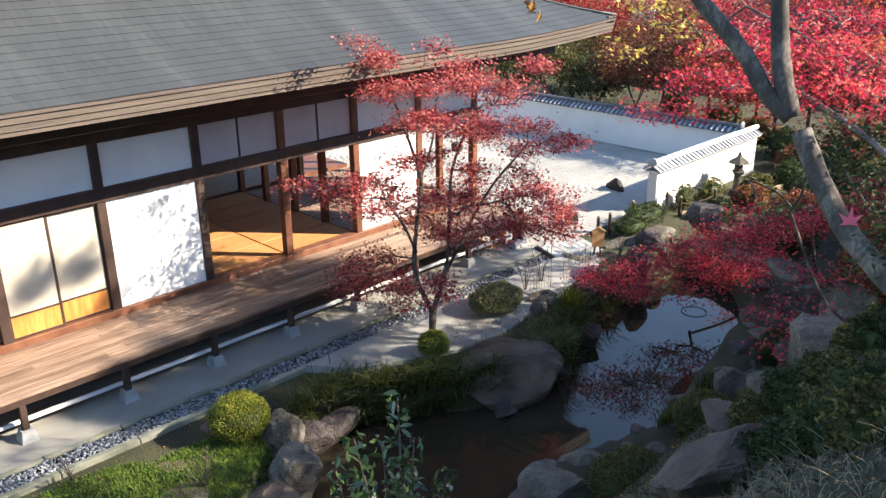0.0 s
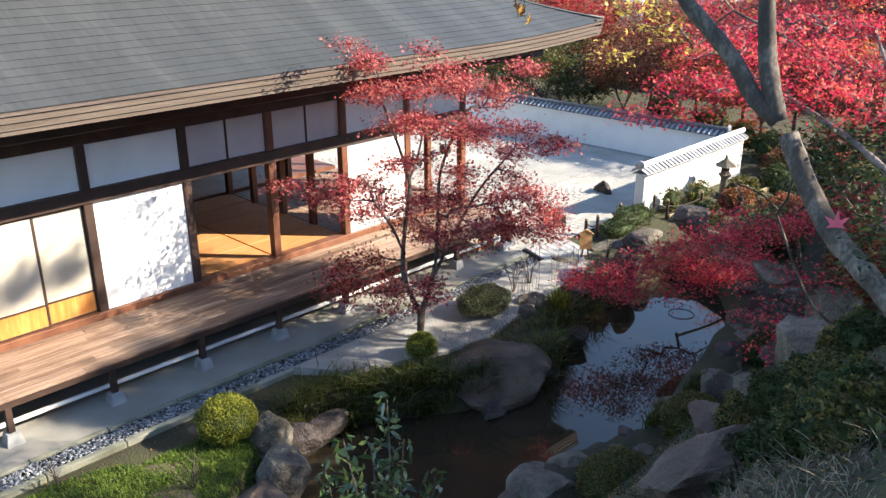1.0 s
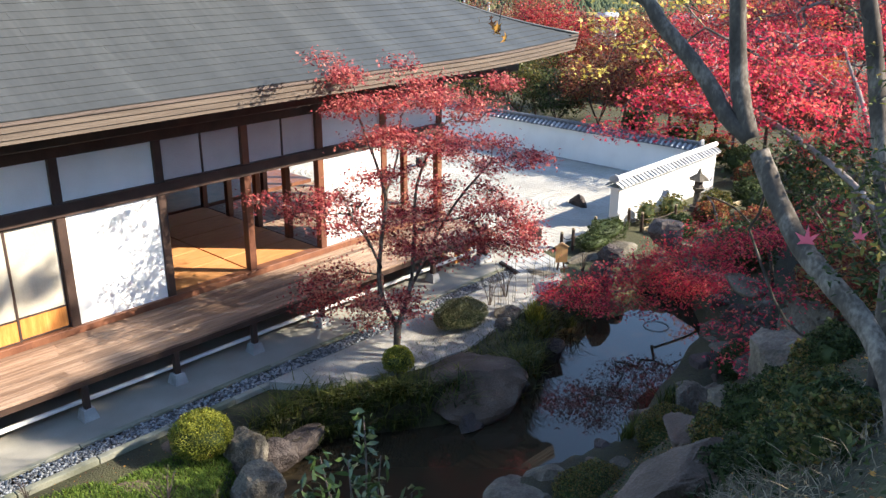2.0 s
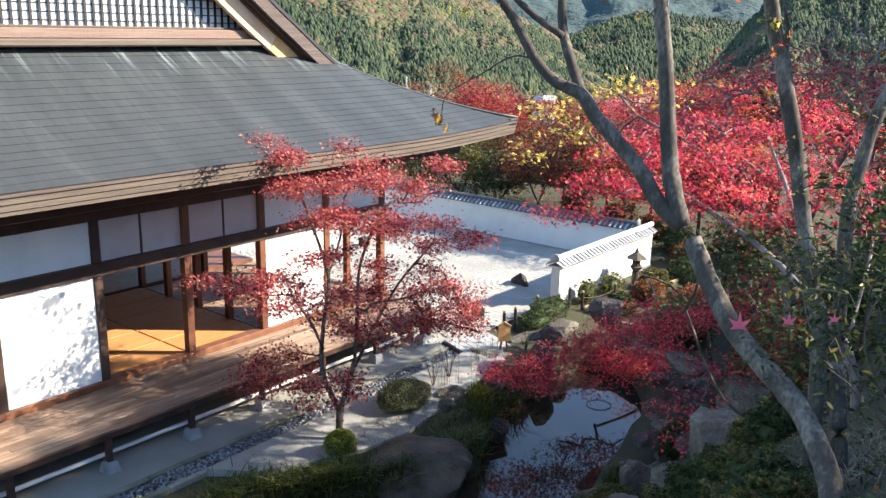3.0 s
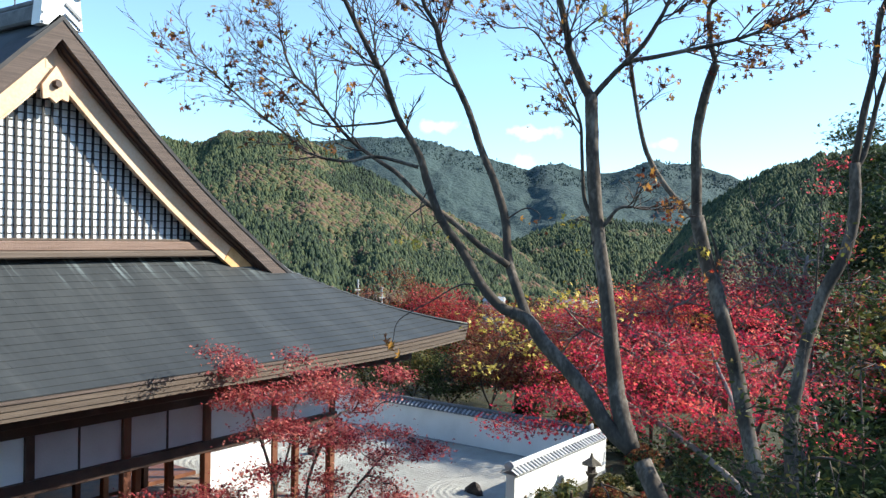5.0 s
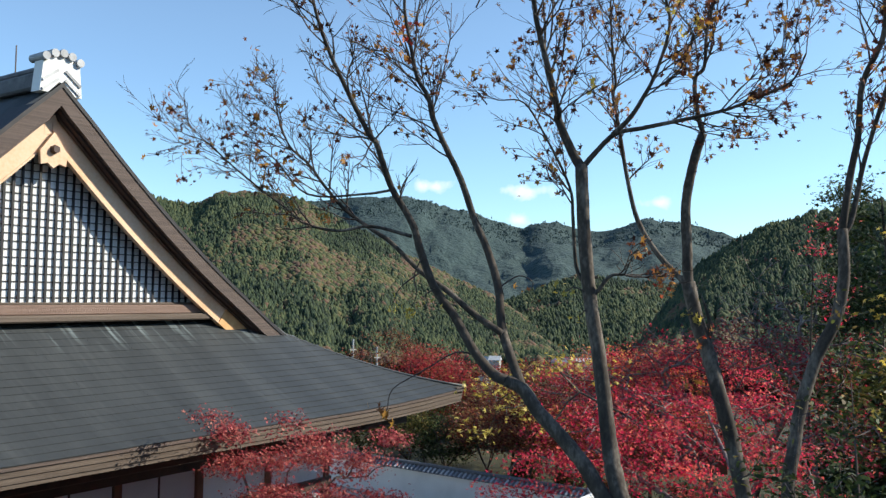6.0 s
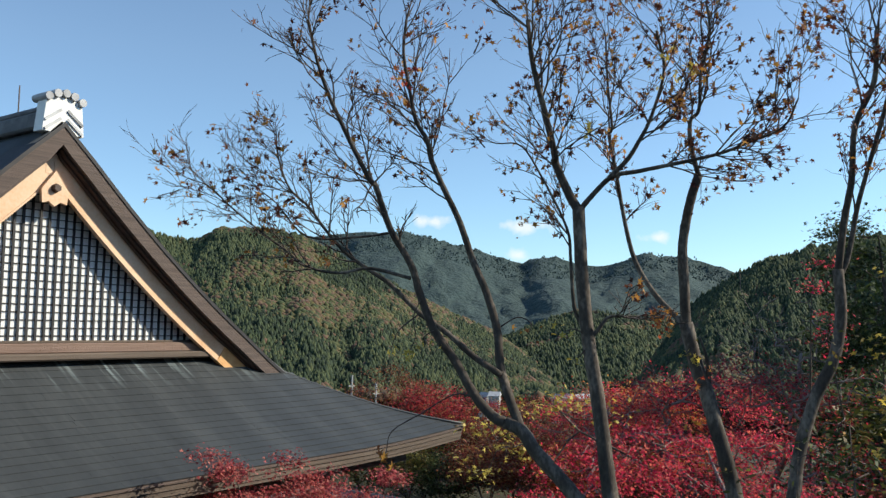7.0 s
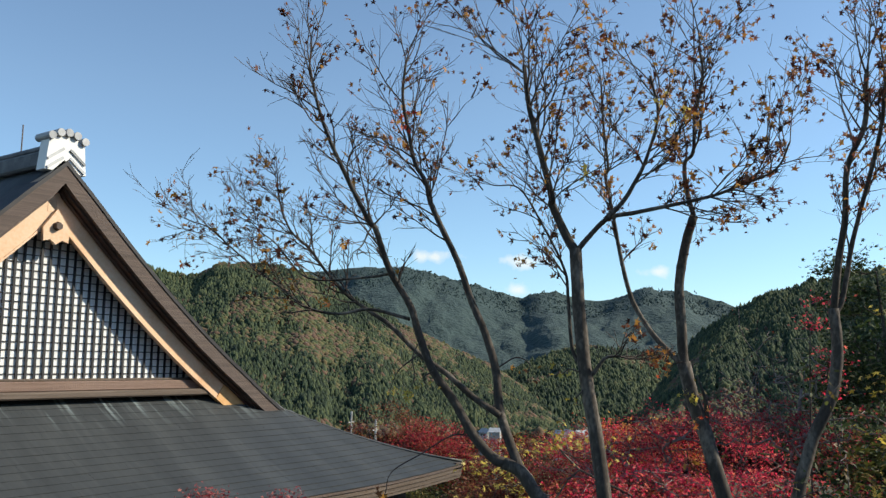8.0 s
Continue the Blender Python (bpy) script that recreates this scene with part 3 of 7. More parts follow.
def forest(name, grid, count, height, mats, label, seed, conical=0.6, patch=0.012, low=0.0):
    """Many tree crowns over a mountain, as one stuff object a kind of wood."""
    rng = np.random.default_rng(seed)
    rows_n, cols = grid.shape[:2]
    sets = {0: ([], []), 1: ([], [])}
    cone = [(math.cos(t) * w, math.sin(t) * w, z) for z, w in ((0.0, 0.36), (0.5, 0.26)) for t in np.arange(5) * 2 * math.pi / 5] + [(0, 0, 1)]
    cone_f = [(k + r * 5, (k + 1) % 5 + r * 5, (k + 1) % 5 + 5 + r * 5, k + 5 + r * 5) for r in (0,) for k in range(5)] + [(5 + k, 5 + (k + 1) % 5, 10) for k in range(5)]
    ball = [(math.cos(t) * w, math.sin(t) * w, z) for z, w in ((0.0, 0.36), (0.42, 0.36)) for t in np.arange(5) * 2 * math.pi / 5] + [(0, 0, 0.75)]
    for _ in range(count):
        j, i = (low + (1 - low) * rng.random() ** 0.9) * (rows_n - 1.001), rng.random() * (cols - 1.001)
        p = grid[int(j), int(i)] + (grid[int(j) + 1, int(i)] - grid[int(j), int(i)]) * (j % 1) + (grid[int(j), int(i) + 1] - grid[int(j), int(i)]) * (i % 1)
        pick = noise.noise(Vector((p[0] * patch, p[1] * patch, p[2] * patch * 1.5 + seed)))
        broad = pick + rng.normal(0, 0.12) > conical - 0.5
        v, f = sets[int(broad)]
        h = height * (0.65 + 0.6 * rng.random())
        w = h * (0.85 + 0.45 * rng.random()) * (1.25 if broad else 0.85)
        src = ball if broad else cone
        s, yaw = len(v), rng.random() * 6
        ca, sa = math.cos(yaw) * w, math.sin(yaw) * w
        v.extend((p[0] + q[0] * ca - q[1] * sa, p[1] + q[0] * sa + q[1] * ca, p[2] + q[2] * h - 0.15 * h) for q in src)
        f.extend(tuple(k + s for k in q) for q in cone_f)
    for k, (v, f) in sets.items():
        if v:
            raw(name, v, f, mats[k], None, label, "forest", kind="stuff", smooth=True)


_, hill_grid = far_hill("mountain", [(75, 5.5), (62, 6.2), (53.9, 5.7), (51.6, 5.45), (49.5, 6.1), (47.5, 6.35), (45.5, 6.2), (43.8, 5.5), (40.5, 4.0), (37.6, 2.2), (35, 1.2), (32.3, 0.0), (29.0, -2.2), (26.5, -4.2)],
                        560, 1050, -4.6, M["conifer"], "steep wooded mountain in autumn colours", 3)
forest("forest", hill_grid, 46000, 6.4, (M["conifer"], M["mixed"]), "dense conifers with patches of autumn broadleaf trees", 5, 0.62)
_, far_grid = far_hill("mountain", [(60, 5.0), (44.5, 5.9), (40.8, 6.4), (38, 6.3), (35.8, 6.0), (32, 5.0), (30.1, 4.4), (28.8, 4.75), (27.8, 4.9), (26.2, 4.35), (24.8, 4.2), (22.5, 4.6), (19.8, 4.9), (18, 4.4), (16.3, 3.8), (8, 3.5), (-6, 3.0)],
                       1500, 2600, -3.2, M["hazed_forest"], "distant mountain ridge with haze blue in its colour", 11, 22)
forest("forest", far_grid, 5000, 6.5, (M["hazed_forest"], M["hazed_forest"]), "distant woods along the ridge", 6, 0.7, low=0.8)
_, mid_grid = far_hill("mountain", [(36, -3.4), (33, -1.5), (29.5, 0.2), (26.5, 1.2), (23, 1.0), (20, 0.6), (16, 0.2), (8, 0.2), (-4, 0.0)],
                       760, 1300, -4.3, M["conifer"], "wooded spur between two valleys", 15)
forest("forest", mid_grid, 16000, 6.8, (M["conifer"], M["mixed"]), "conifers on the spur across the valley", 8, 0.85)
_, right_grid = far_hill("mountain", [(22.5, -3.5), (20.5, -0.5), (18.8, 1.9), (16.3, 3.6), (14, 4.5), (12.3, 5.0), (9.5, 5.6), (7.6, 5.9), (2, 7.0), (-10, 8)],
                         420, 760, -4.5, M["conifer"], "dark wooded hillside across the valley", 21)
forest("forest", right_grid, 30000, 4.6, (M["conifer"], M["mixed"]), "dark conifers on the shaded hillside", 9, 0.8)


# ---- the hall ----
BAY, FLOOR, X0, X1 = 1.9, 0.85, -3.8, 9.5
EAVE_Y, EAVE_X, RIDGE_X, EAVE_Z = -2.4, 11.9, 2.85, 5.12
BACK_Y = 16.4
hall = thing("temple_hall", "timber temple hall with white plaster and a sweeping grey roof", "building", kind="")


def roof_z(d):
    return EAVE_Z + 0.34 * d + 0.04 * d * d


def upsweep(x):
    s = max(0.0, (abs(x - RIDGE_X) - 4.6) / 4.45)
    return 0.16 * s * s


def front_z(x, d):
    return roof_z(d) + upsweep(x) * max(0.0, 1 - d / 4.5)


# posts and beams of the front
for k in range(-2, 6):
    x = k * BAY
    part("post", one_box((x - 0.085, -0.085, 0.03), (x + 0.085, 0.085, 4.75), 0.012), M["brown"] if k >= 2 else M["dark"], hall)
for y in (4.75, 9.5):
    for k in range(-2, 6):
        part("post", one_box((k * BAY - 0.075, y - 0.075, 0.03), (k * BAY + 0.075, y + 0.075, 4.75), 0.012), M["brown"], hall)
for x in (X1, 5.7):
    for y in (1.2, 2.375, 3.6):
        part("post", one_box((x - 0.075, y - 0.075, 0.03), (x + 0.075, y + 0.075, 4.75), 0.012), M["brown"], hall)
part("head_beam", one_box((X0 - 0.1, -0.115, 2.95), (X1 + 0.12, 0.1, 3.19), 0.01), M["dark"], hall, "dark head beam above the openings")
part("wall_plate", one_box((X0 - 0.1, -0.13, 3.98), (X1 + 0.12, 0.12, 4.2), 0.01), M["dark"], hall)
part("sill_beam", one_box((X0 - 0.1, -0.13, FLOOR - 0.16), (X1 + 0.12, 0.12, FLOOR + 0.07), 0.01), M["brown"], hall, "red-brown sill beam")
part("eave_purlin", one_box((X0 - 1.5, -1.25, 4.42), (X1 + 1.6, -1.08, 4.62), 0.01), M["dark"], hall)
for k in range(-2, 5):
    a, b = k * BAY + 0.085, (k + 1) * BAY - 0.085
    # upper band
    if k in (1, 2):
        m = (a + b) / 2
        part("transom_panel", one_box((a, 0.0, 3.19), (m - 0.02, 0.03, 3.98)), M["transom"], hall, "grey paper transom panel")
        part("transom_panel", one_box((m + 0.02, 0.0, 3.19), (b, 0.03, 3.98)), M["transom"], hall, "grey paper transom panel")
        part("transom_bar", one_box((m - 0.02, -0.02, 3.19), (m + 0.02, 0.04, 3.98), 0.004), M["dark"], hall)
    else:
        part("wall_panel", one_box((a, -0.02, 3.19), (b, 0.06, 3.98)), M["plaster"], hall, "white plaster wall panel")
    part("eave_wall", one_box((a, 0.0, 4.2), (b, 0.06, 4.75)), M["dark"], hall)
    # lower band
    if k in (0, 3):
        part("wall_panel", one_box((a, -0.05, FLOOR + 0.07), (b, 0.05, 2.95)), M["plaster"], hall, "white plaster wall panel")
    elif k < 0:
        for j in range(2):
            w = (b - a) / 2
            p, q = a + j * w, a + (j + 1) * w
            yy = -0.05 + 0.035 * j
            door = part("sliding_door", one_box((p + 0.02, yy, 1.36), (q - 0.02, yy + 0.012, 2.93)), M["paper"], hall, "paper sliding door with an amber wood foot")
            part("foot_panel", one_box((p + 0.02, yy - 0.002, FLOOR + 0.1), (q - 0.02, yy + 0.016, 1.33), 0.003), M["amber"], door, "glossy amber wood panel")
            for lo, hi in (((p, yy - 0.012, FLOOR + 0.07), (p + 0.028, yy + 0.022, 2.95)), ((q - 0.028, yy - 0.012, FLOOR + 0.07), (q, yy + 0.022, 2.95))):
                part("door_stile", one_box(lo, hi, 0.003), M["dark"], door)
            for z in (FLOOR + 0.075, 1.325, 2.905):
                part("door_rail", one_box((p + 0.028, yy - 0.01, z), (q - 0.028, yy + 0.02, z + 0.035), 0.003), M["dark"], door)
# end walls, back wall and ceiling that close the inside
part("end_wall", one_box((X0 - 0.06, 0.12, 0.03), (X0 + 0.06, BACK_Y - 2.6, 4.75)), M["plaster"], hall)
part("back_wall", one_box((X0 + 0.06, BACK_Y - 2.6, 0.03), (X1, BACK_Y - 2.5, 4.75)), M["plaster"], hall)
part("end_beam", one_box((X1 - 0.1, 0.13, 2.95), (X1 + 0.1, BACK_Y - 2.6, 3.19), 0.01), M["dark"], hall)
part("end_upper_wall", one_box((X1 - 0.03, 0.13, 3.19), (X1 + 0.03, BACK_Y - 2.6, 4.75)), M["plaster"], hall)
part("inner_ceiling", one_box((X0 + 0.06, 0.13, 3.6), (X1 - 0.12, BACK_Y - 2.6, 3.66)), M["brown"], hall)
part("inner_beam", one_box((X0, 4.68, 2.75), (X1 - 0.1, 4.82, 3.6), 0.01), M["dark"], hall)
for k in range(-2, 2):
    part("screen_panel", one_box((k * BAY + 0.08, 4.72, FLOOR + 0.02), ((k + 1) * BAY - 0.08, 4.76, 2.74), 0.004), M["brown"], hall, "brown wooden screen inside the hall")
part("inner_step", one_box((X0, 4.83, FLOOR - 0.1), (X1 - 0.2, BACK_Y - 2.7, FLOOR + 0.06)), M["brown"], hall)
# tatami floor, mat by mat
part("floor_bed", one_box((X0, 0.12, FLOOR - 0.2), (X1, 4.68, FLOOR - 0.03)), M["brown"], hall)
for i in range(-2, 3):
    for j in range(5):
        lo = (i * BAY + 0.02, 0.16 + j * 0.92, FLOOR - 0.03)
        hi = ((i + 1) * BAY - 0.02, 0.16 + (j + 1) * 0.92 - 0.03, FLOOR + 0.025)
        part("tatami_mat", one_box(lo, hi, 0.006), M["tatami"], hall)

for i in range(25):
    x = 5.72 + i * 0.152
    part("floor_board", one_box((x, 0.14, FLOOR - 0.03), (x + 0.147, 4.66, FLOOR + 0.02), 0.004), M["board"], hall)

# veranda: boards across, edge beam, posts on stone footings
V0, V1, VY = -7.5, 9.6, -1.8
ry = random.Random(5)
for j in range(11):
    y = VY + j * 0.151
    x = V0 - ry.uniform(0, 2.0)
    while x < V1:
        a, b = max(V0, x), min(V1, x + 3.8)
        if b - a > 0.1:
            dz = ry.uniform(0, 0.006)
            part("veranda_board", one_box((a, y, FLOOR - 0.09 - dz), (b - 0.004, y + 0.146, FLOOR - 0.045 - dz), 0.004), M["board"], hall)
        x += 3.8
part("edge_beam", one_box((V0, VY + 0.03, FLOOR - 0.22), (V1, VY + 0.14, FLOOR - 0.095), 0.008), M["dark"], hall)
part("inner_sleeper", one_box((V0, -0.95, FLOOR - 0.22), (V1, -0.83, FLOOR - 0.1), 0.008), M["dark"], hall)
part("base_rail", one_box((V0, -1.5, 0.2), (V1, -1.43, 0.26), 0.01), M["plaster"], hall, "whitewashed low rail under the veranda")
part("underfloor_screen", one_box((V0, -0.5, 0.03), (V1, -0.46, FLOOR - 0.2)), M["dark"], hall)
for i in range(-3, 7):
    x = 0.93 + (i - 0) * 1.645
    if x > V1:
        break
    vp = part("veranda_post", one_box((x - 0.05, VY + 0.035, 0.2), (x + 0.05, VY + 0.135, FLOOR - 0.22), 0.006), M["dark"], hall)
    bmf = bmesh.new()
    bmesh.ops.create_cone(bmf, cap_ends=True, segments=4, radius1=0.19, radius2=0.13, depth=0.2,
                          matrix=Matrix.Translation((x, VY + 0.085, 0.12)) @ Matrix.Rotation(radians(45), 4, "Z"))
    part("footing", bmf, M["stone"], vp, "tapered pale stone footing")

# eaves: fascia, soffit and rafters
xs = np.linspace(-6.2, 11.9, 73)


def eave_strip(name, y0, y1, z0, z1, mat, label="", dz=0.0):
    """A beam along the front eave that follows its upswept line."""
    v, f = [], []
    for i, x in enumerate(xs):
        lift = upsweep(x)
        xx = x
        v += [(xx, y0, EAVE_Z + lift + z0), (xx, y1, EAVE_Z + lift + z0), (xx, y1, EAVE_Z + lift + z1), (xx, y0, EAVE_Z + lift + z1)]
        if i:
            b = 4 * i
            f += [(b - 4 + q, b - 4 + (q + 1) % 4, b + (q + 1) % 4, b + q) for q in range(4)]
    f += [(0, 1, 2, 3), tuple(len(v) - k for k in (1, 2, 3, 4))]
    return raw(name, v, f, mat, hall, label)


eave_strip("shingle_edge", EAVE_Y + 0.0, EAVE_Y + 0.3, -0.06, 0.0, M["verge"], "dark layered shingle edge")
eave_strip("eave_board", EAVE_Y + 0.03, EAVE_Y + 0.3, -0.16, -0.061, M["fascia"], "weathered eave board")
eave_strip("eave_board", EAVE_Y + 0.055, EAVE_Y + 0.32, -0.26, -0.161, M["fascia"], "weathered eave board")
eave_strip("eave_board", EAVE_Y + 0.08, EAVE_Y + 0.32, -0.33, -0.261, M["fascia"], "weathered eave board")
# the same on the end of the hall
for z0, z1, o, mat in ((-0.06, 0.0, 0.0, "verge"), (-0.16, -0.061, 0.03, "fascia"), (-0.33, -0.161, 0.07, "fascia")):
    v, f = [], []
    ys = np.linspace(EAVE_Y, BACK_Y, 40)
    for i, y in enumerate(ys):
        s = max(0.0, (abs(y - 7.0) - 4.9) / 4.5)
        lift = 0.2 * s * s
        v += [(EAVE_X - o - 0.3, y + o, EAVE_Z + lift + z0), (EAVE_X - o, y + o, EAVE_Z + lift + z0), (EAVE_X - o, y + o, EAVE_Z + lift + z1), (EAVE_X - o - 0.3, y + o, EAVE_Z + lift + z1)]
        if i:
            b = 4 * i
            f += [(b - 4 + q, b + q, b + (q + 1) % 4, b - 4 + (q + 1) % 4) for q in range(4)]
    f += [(0, 1, 2, 3), tuple(len(v) - k for k in (1, 2, 3, 4))]
    raw("end_eave", v, f, M[mat], hall)
v, f = [], []
for i, x in enumerate(xs):
    lift = upsweep(x)
    v += [(x, EAVE_Y + 0.3, EAVE_Z + lift - 0.2), (x, 0.06, 5.05), (x, 0.06, 5.1), (x, EAVE_Y + 0.3, EAVE_Z + lift - 0.13)]
    if i:
        b = 4 * i
        f += [(b - 4 + q, b - 4 + (q + 1) % 4, b + (q + 1) % 4, b + q) for q in range(4)]
raw("soffit", v, f, M["eave"], hall, "boarded eave underside")
x = -6.0
while x < 11.6:
    bmr = bmesh.new()
    box(bmr, (-0.045, 0, -0.06), (0.045, 2.2, 0.06), 0.006)
    z_out = EAVE_Z + upsweep(x) - 0.28
    bmr.transform(Matrix.Translation((x, EAVE_Y + 0.34, z_out)) @ Matrix.Rotation(math.atan2(4.98 - z_out, 2.4), 4, "X"))
    part("rafter", bmr, M["eave"], hall)
    x += 0.475
# hip beam end under the corner
bmr = bmesh.new()
box(bmr, (-0.09, -0.1, -0.12), (0.09, 3.0, 0.1), 0.01)
bmr.transform(Matrix.Translation((11.5, -2.0, 4.92)) @ Matrix.Rotation(radians(45), 4, "Z"))
part("hip_beam", bmr, M["dark"], hall)

# roof deck below the plates
D_TOP = 4.15
v, f = [], []
ds = np.linspace(0, D_TOP, 12)
for j, d in enumerate(ds):
    for x in np.linspace(-6.2 + d, EAVE_X - d, 61):
        v.append((x, EAVE_Y + d, front_z(x, d) - 0.02))
    if j:
        b = j * 61
        f += [(b - 61 + i, b - 60 + i, b + 1 + i, b + i) for i in range(60)]
raw("roof_deck", v, f, M["edge"], hall)
# long side slopes up to the ridge, and their front verge
VERGE = 0.73
for side in (1, -1):
    v, f = [], []
    dd = np.concatenate([np.linspace(0, 3.13, 12), np.linspace(3.4, 9.05, 22)])
    for j, d in enumerate(dd):
        y0 = EAVE_Y + d if d < 3.14 else VERGE
        for i in range(9):
            y = y0 + (BACK_Y - y0) * i / 8
            lift = 0.2 * max(0, 1 - d / 4.5) * max(0, (1 - (y - EAVE_Y) / 4.5)) ** 2
            v.append((RIDGE_X + side * (9.05 - d), y, roof_z(d) + lift))
        if j:
            b = j * 9
            f += [(b - 9 + i, b - 8 + i, b + 1 + i, b + i) if side < 0 else (b - 9 + i, b + i, b + 1 + i, b - 8 + i) for i in range(8)]
    ob = raw("side_roof", v, f, M["roof_joined"], hall, "long grey roof slope", smooth=True)
    md = ob.modifiers.new("thick", "SOLIDIFY")
    md.thickness, md.offset = 0.05, -1


def verge_z(d):
    """The verge's top line, which stands proud of the slope and dies out at its foot."""
    rise = min(1.0, max(0.0, (d - 3.0) / 1.5))
    fall = min(1.0, max(0.0, (9.05 - d) / 0.7))
    return roof_z(d) + 0.09 * rise * rise * (3 - 2 * rise) * (0.25 + 0.75 * fall)


def verge_strip(name, y0, y1, drop0, drop1, mat, d0=3.0, d1=9.05, label=""):
    """A strip along both rakes of the gable, drop0..drop1 below the verge's top line."""
    for side in (1, -1):
        v, f = [], []
        n = 30
        for i in range(n + 1):
            d = d0 + (d1 - d0) * i / n
            slope = (verge_z(d) - verge_z(d - 0.05)) / 0.05
            k = math.sqrt(1 + slope * slope)
            xx, zz = RIDGE_X + side * (9.05 - d), verge_z(d)
            if i == n and d1 > 9.0:
                v += [(RIDGE_X, y0, zz - drop0 * k), (RIDGE_X, y1, zz - drop0 * k), (RIDGE_X, y1, zz - drop1 * k), (RIDGE_X, y0, zz - drop1 * k)]
            else:
                nx, nz = side * slope / k, 1 / k
                v += [(xx - nx * dr if (xx - nx * dr - RIDGE_X) * side > 0 else RIDGE_X, yy, zz - nz * dr) for yy, dr in ((y0, drop0), (y1, drop0), (y1, drop1), (y0, drop1))]
            if i:
                b = 4 * i
                f += [(b - 4 + q, b - 4 + (q + 1) % 4, b + (q + 1) % 4, b + q) for q in range(4)]
        f += [(0, 1, 2, 3), tuple(len(v) - k for k in (1, 2, 3, 4))]
        raw(name, v, f, mat, hall, label)


verge_strip("verge_edge", VERGE - 0.06, VERGE + 0.85, 0.0, 0.07, M["black"], label="dark weathered lip of the verge")
verge_strip("verge_edge", VERGE - 0.04, VERGE + 0.85, 0.07, 0.34, M["verge"], label="thick layered shingle verge")
verge_strip("verge_moulding", VERGE + 0.06, VERGE + 0.8, 0.34, 0.39, M["dark"])
verge_strip("verge_soffit", VERGE + 0.16, VERGE + 0.8, 0.39, 0.43, M["dark"], 3.15)
verge_strip("bargeboard", VERGE + 0.26, VERGE + 0.35, 0.4, 0.76, M["hafu"], 3.3, label="pale cedar bargeboard of the gable")
verge_strip("bargeboard_lip", VERGE + 0.24, VERGE + 0.37, 0.76, 0.8, M["hafu"], 3.3)
# Overlay that turns the lowest stretch of the bargeboard more orange.
verge_strip("bargeboard_foot", VERGE + 0.235, VERGE + 0.375, 0.398, 0.804, M["sign"], 3.29, 4.5, label="orange foot of the bargeboard")
APEX = roof_z(9.05)
part("bargeboard_peak", one_box((RIDGE_X - 0.2, VERGE + 0.28, APEX - 1.15), (RIDGE_X + 0.2, VERGE + 0.34, APEX - 0.5), 0.01), M["hafu"], hall)
part("bargeboard_peak", one_box((RIDGE_X - 0.16, VERGE + 0.255, APEX - 0.95), (RIDGE_X + 0.16, VERGE + 0.36, APEX - 0.45), 0.005), M["hafu"], hall)
# lattice gable
LY, LZ = 1.32, 7.34
back = bmesh.new()
prof = [(9.05 - d, roof_z(d) - 0.18) for d in np.linspace(4.4, 9.05, 14)]
ring = [(RIDGE_X + a, LY + 0.034, z) for a, z in prof] + [(RIDGE_X - a, LY + 0.034, z) for a, z in reversed(prof[:-1])]
back.faces.new([back.verts.new(p) for p in ring])
part("gable_wall", back, M["plaster"], hall, "white gable wall behind the lattice")


def gable_half(z):
    """Half width of the gable wall at height z."""
    d = (-0.34 + math.sqrt(0.34 ** 2 - 4 * 0.04 * (EAVE_Z - (z + 0.26)))) / 0.08
    return 9.05 - d


z = LZ + 0.1
while z < 11.05:
    h = gable_half(z)
    part("lattice_bar", one_box((RIDGE_X - h, LY + 0.014, z), (RIDGE_X + h, LY + 0.028, z + 0.018)), M["black"], hall)
    z += 0.15
x = -4.644
while x <= 4.65:
    top = roof_z(9.05 - abs(x)) - 0.2
    if top > LZ + 0.1:
        part("lattice_bar", one_box((RIDGE_X + x - 0.024, LY - 0.004, LZ), (RIDGE_X + x + 0.024, LY + 0.014, top)), M["black"], hall)
    x += 0.172
part("gable_sill", one_box((RIDGE_X - 5.2, LY - 0.2, LZ - 0.22), (RIDGE_X + 5.2, LY + 0.1, LZ - 0.03), 0.02), M["edge"], hall, "brown gable sill beam")
part("gable_sill", one_box((RIDGE_X - 5.1, LY - 0.12, LZ - 0.03), (RIDGE_X + 5.1, LY + 0.1, LZ + 0.02), 0.01), M["fascia"], hall)
part("gable_flashing", one_box((RIDGE_X - 5.3, LY - 0.32, LZ - 0.36), (RIDGE_X + 5.3, LY, LZ - 0.22), 0.03), M["fascia"], hall)
# pendant at the peak
bm = bmesh.new()
hexa = [(0.0, 0.36), (0.2, 0.08), (0.27, -0.02), (0.25, -0.28), (0.12, -0.24), (0.0, -0.33), (-0.12, -0.24), (-0.25, -0.28), (-0.27, -0.02), (-0.2, 0.08)]
face = bm.faces.new([bm.verts.new((RIDGE_X + a, VERGE + 0.16, 10.22 + b)) for a, b in hexa])
ext = bmesh.ops.extrude_face_region(bm, geom=[face])
for vv in ext["geom"]:
    if isinstance(vv, bmesh.types.BMVert):
        vv.co.y += 0.09
bmesh.ops.recalc_face_normals(bm, faces=bm.faces[:])
pendant = part("gable_pendant", bm, M["hafu"], hall, "carved pale wood gable pendant")
bm = bmesh.new()
bmesh.ops.create_cone(bm, cap_ends=True, segments=6, radius1=0.1, radius2=0.07, depth=0.12, matrix=Matrix.Translation((RIDGE_X, VERGE + 0.12, 10.24)) @ Matrix.Rotation(radians(90), 4, "X"))
part("boss", bm, M["dark"], pendant, "dark hexagonal boss")
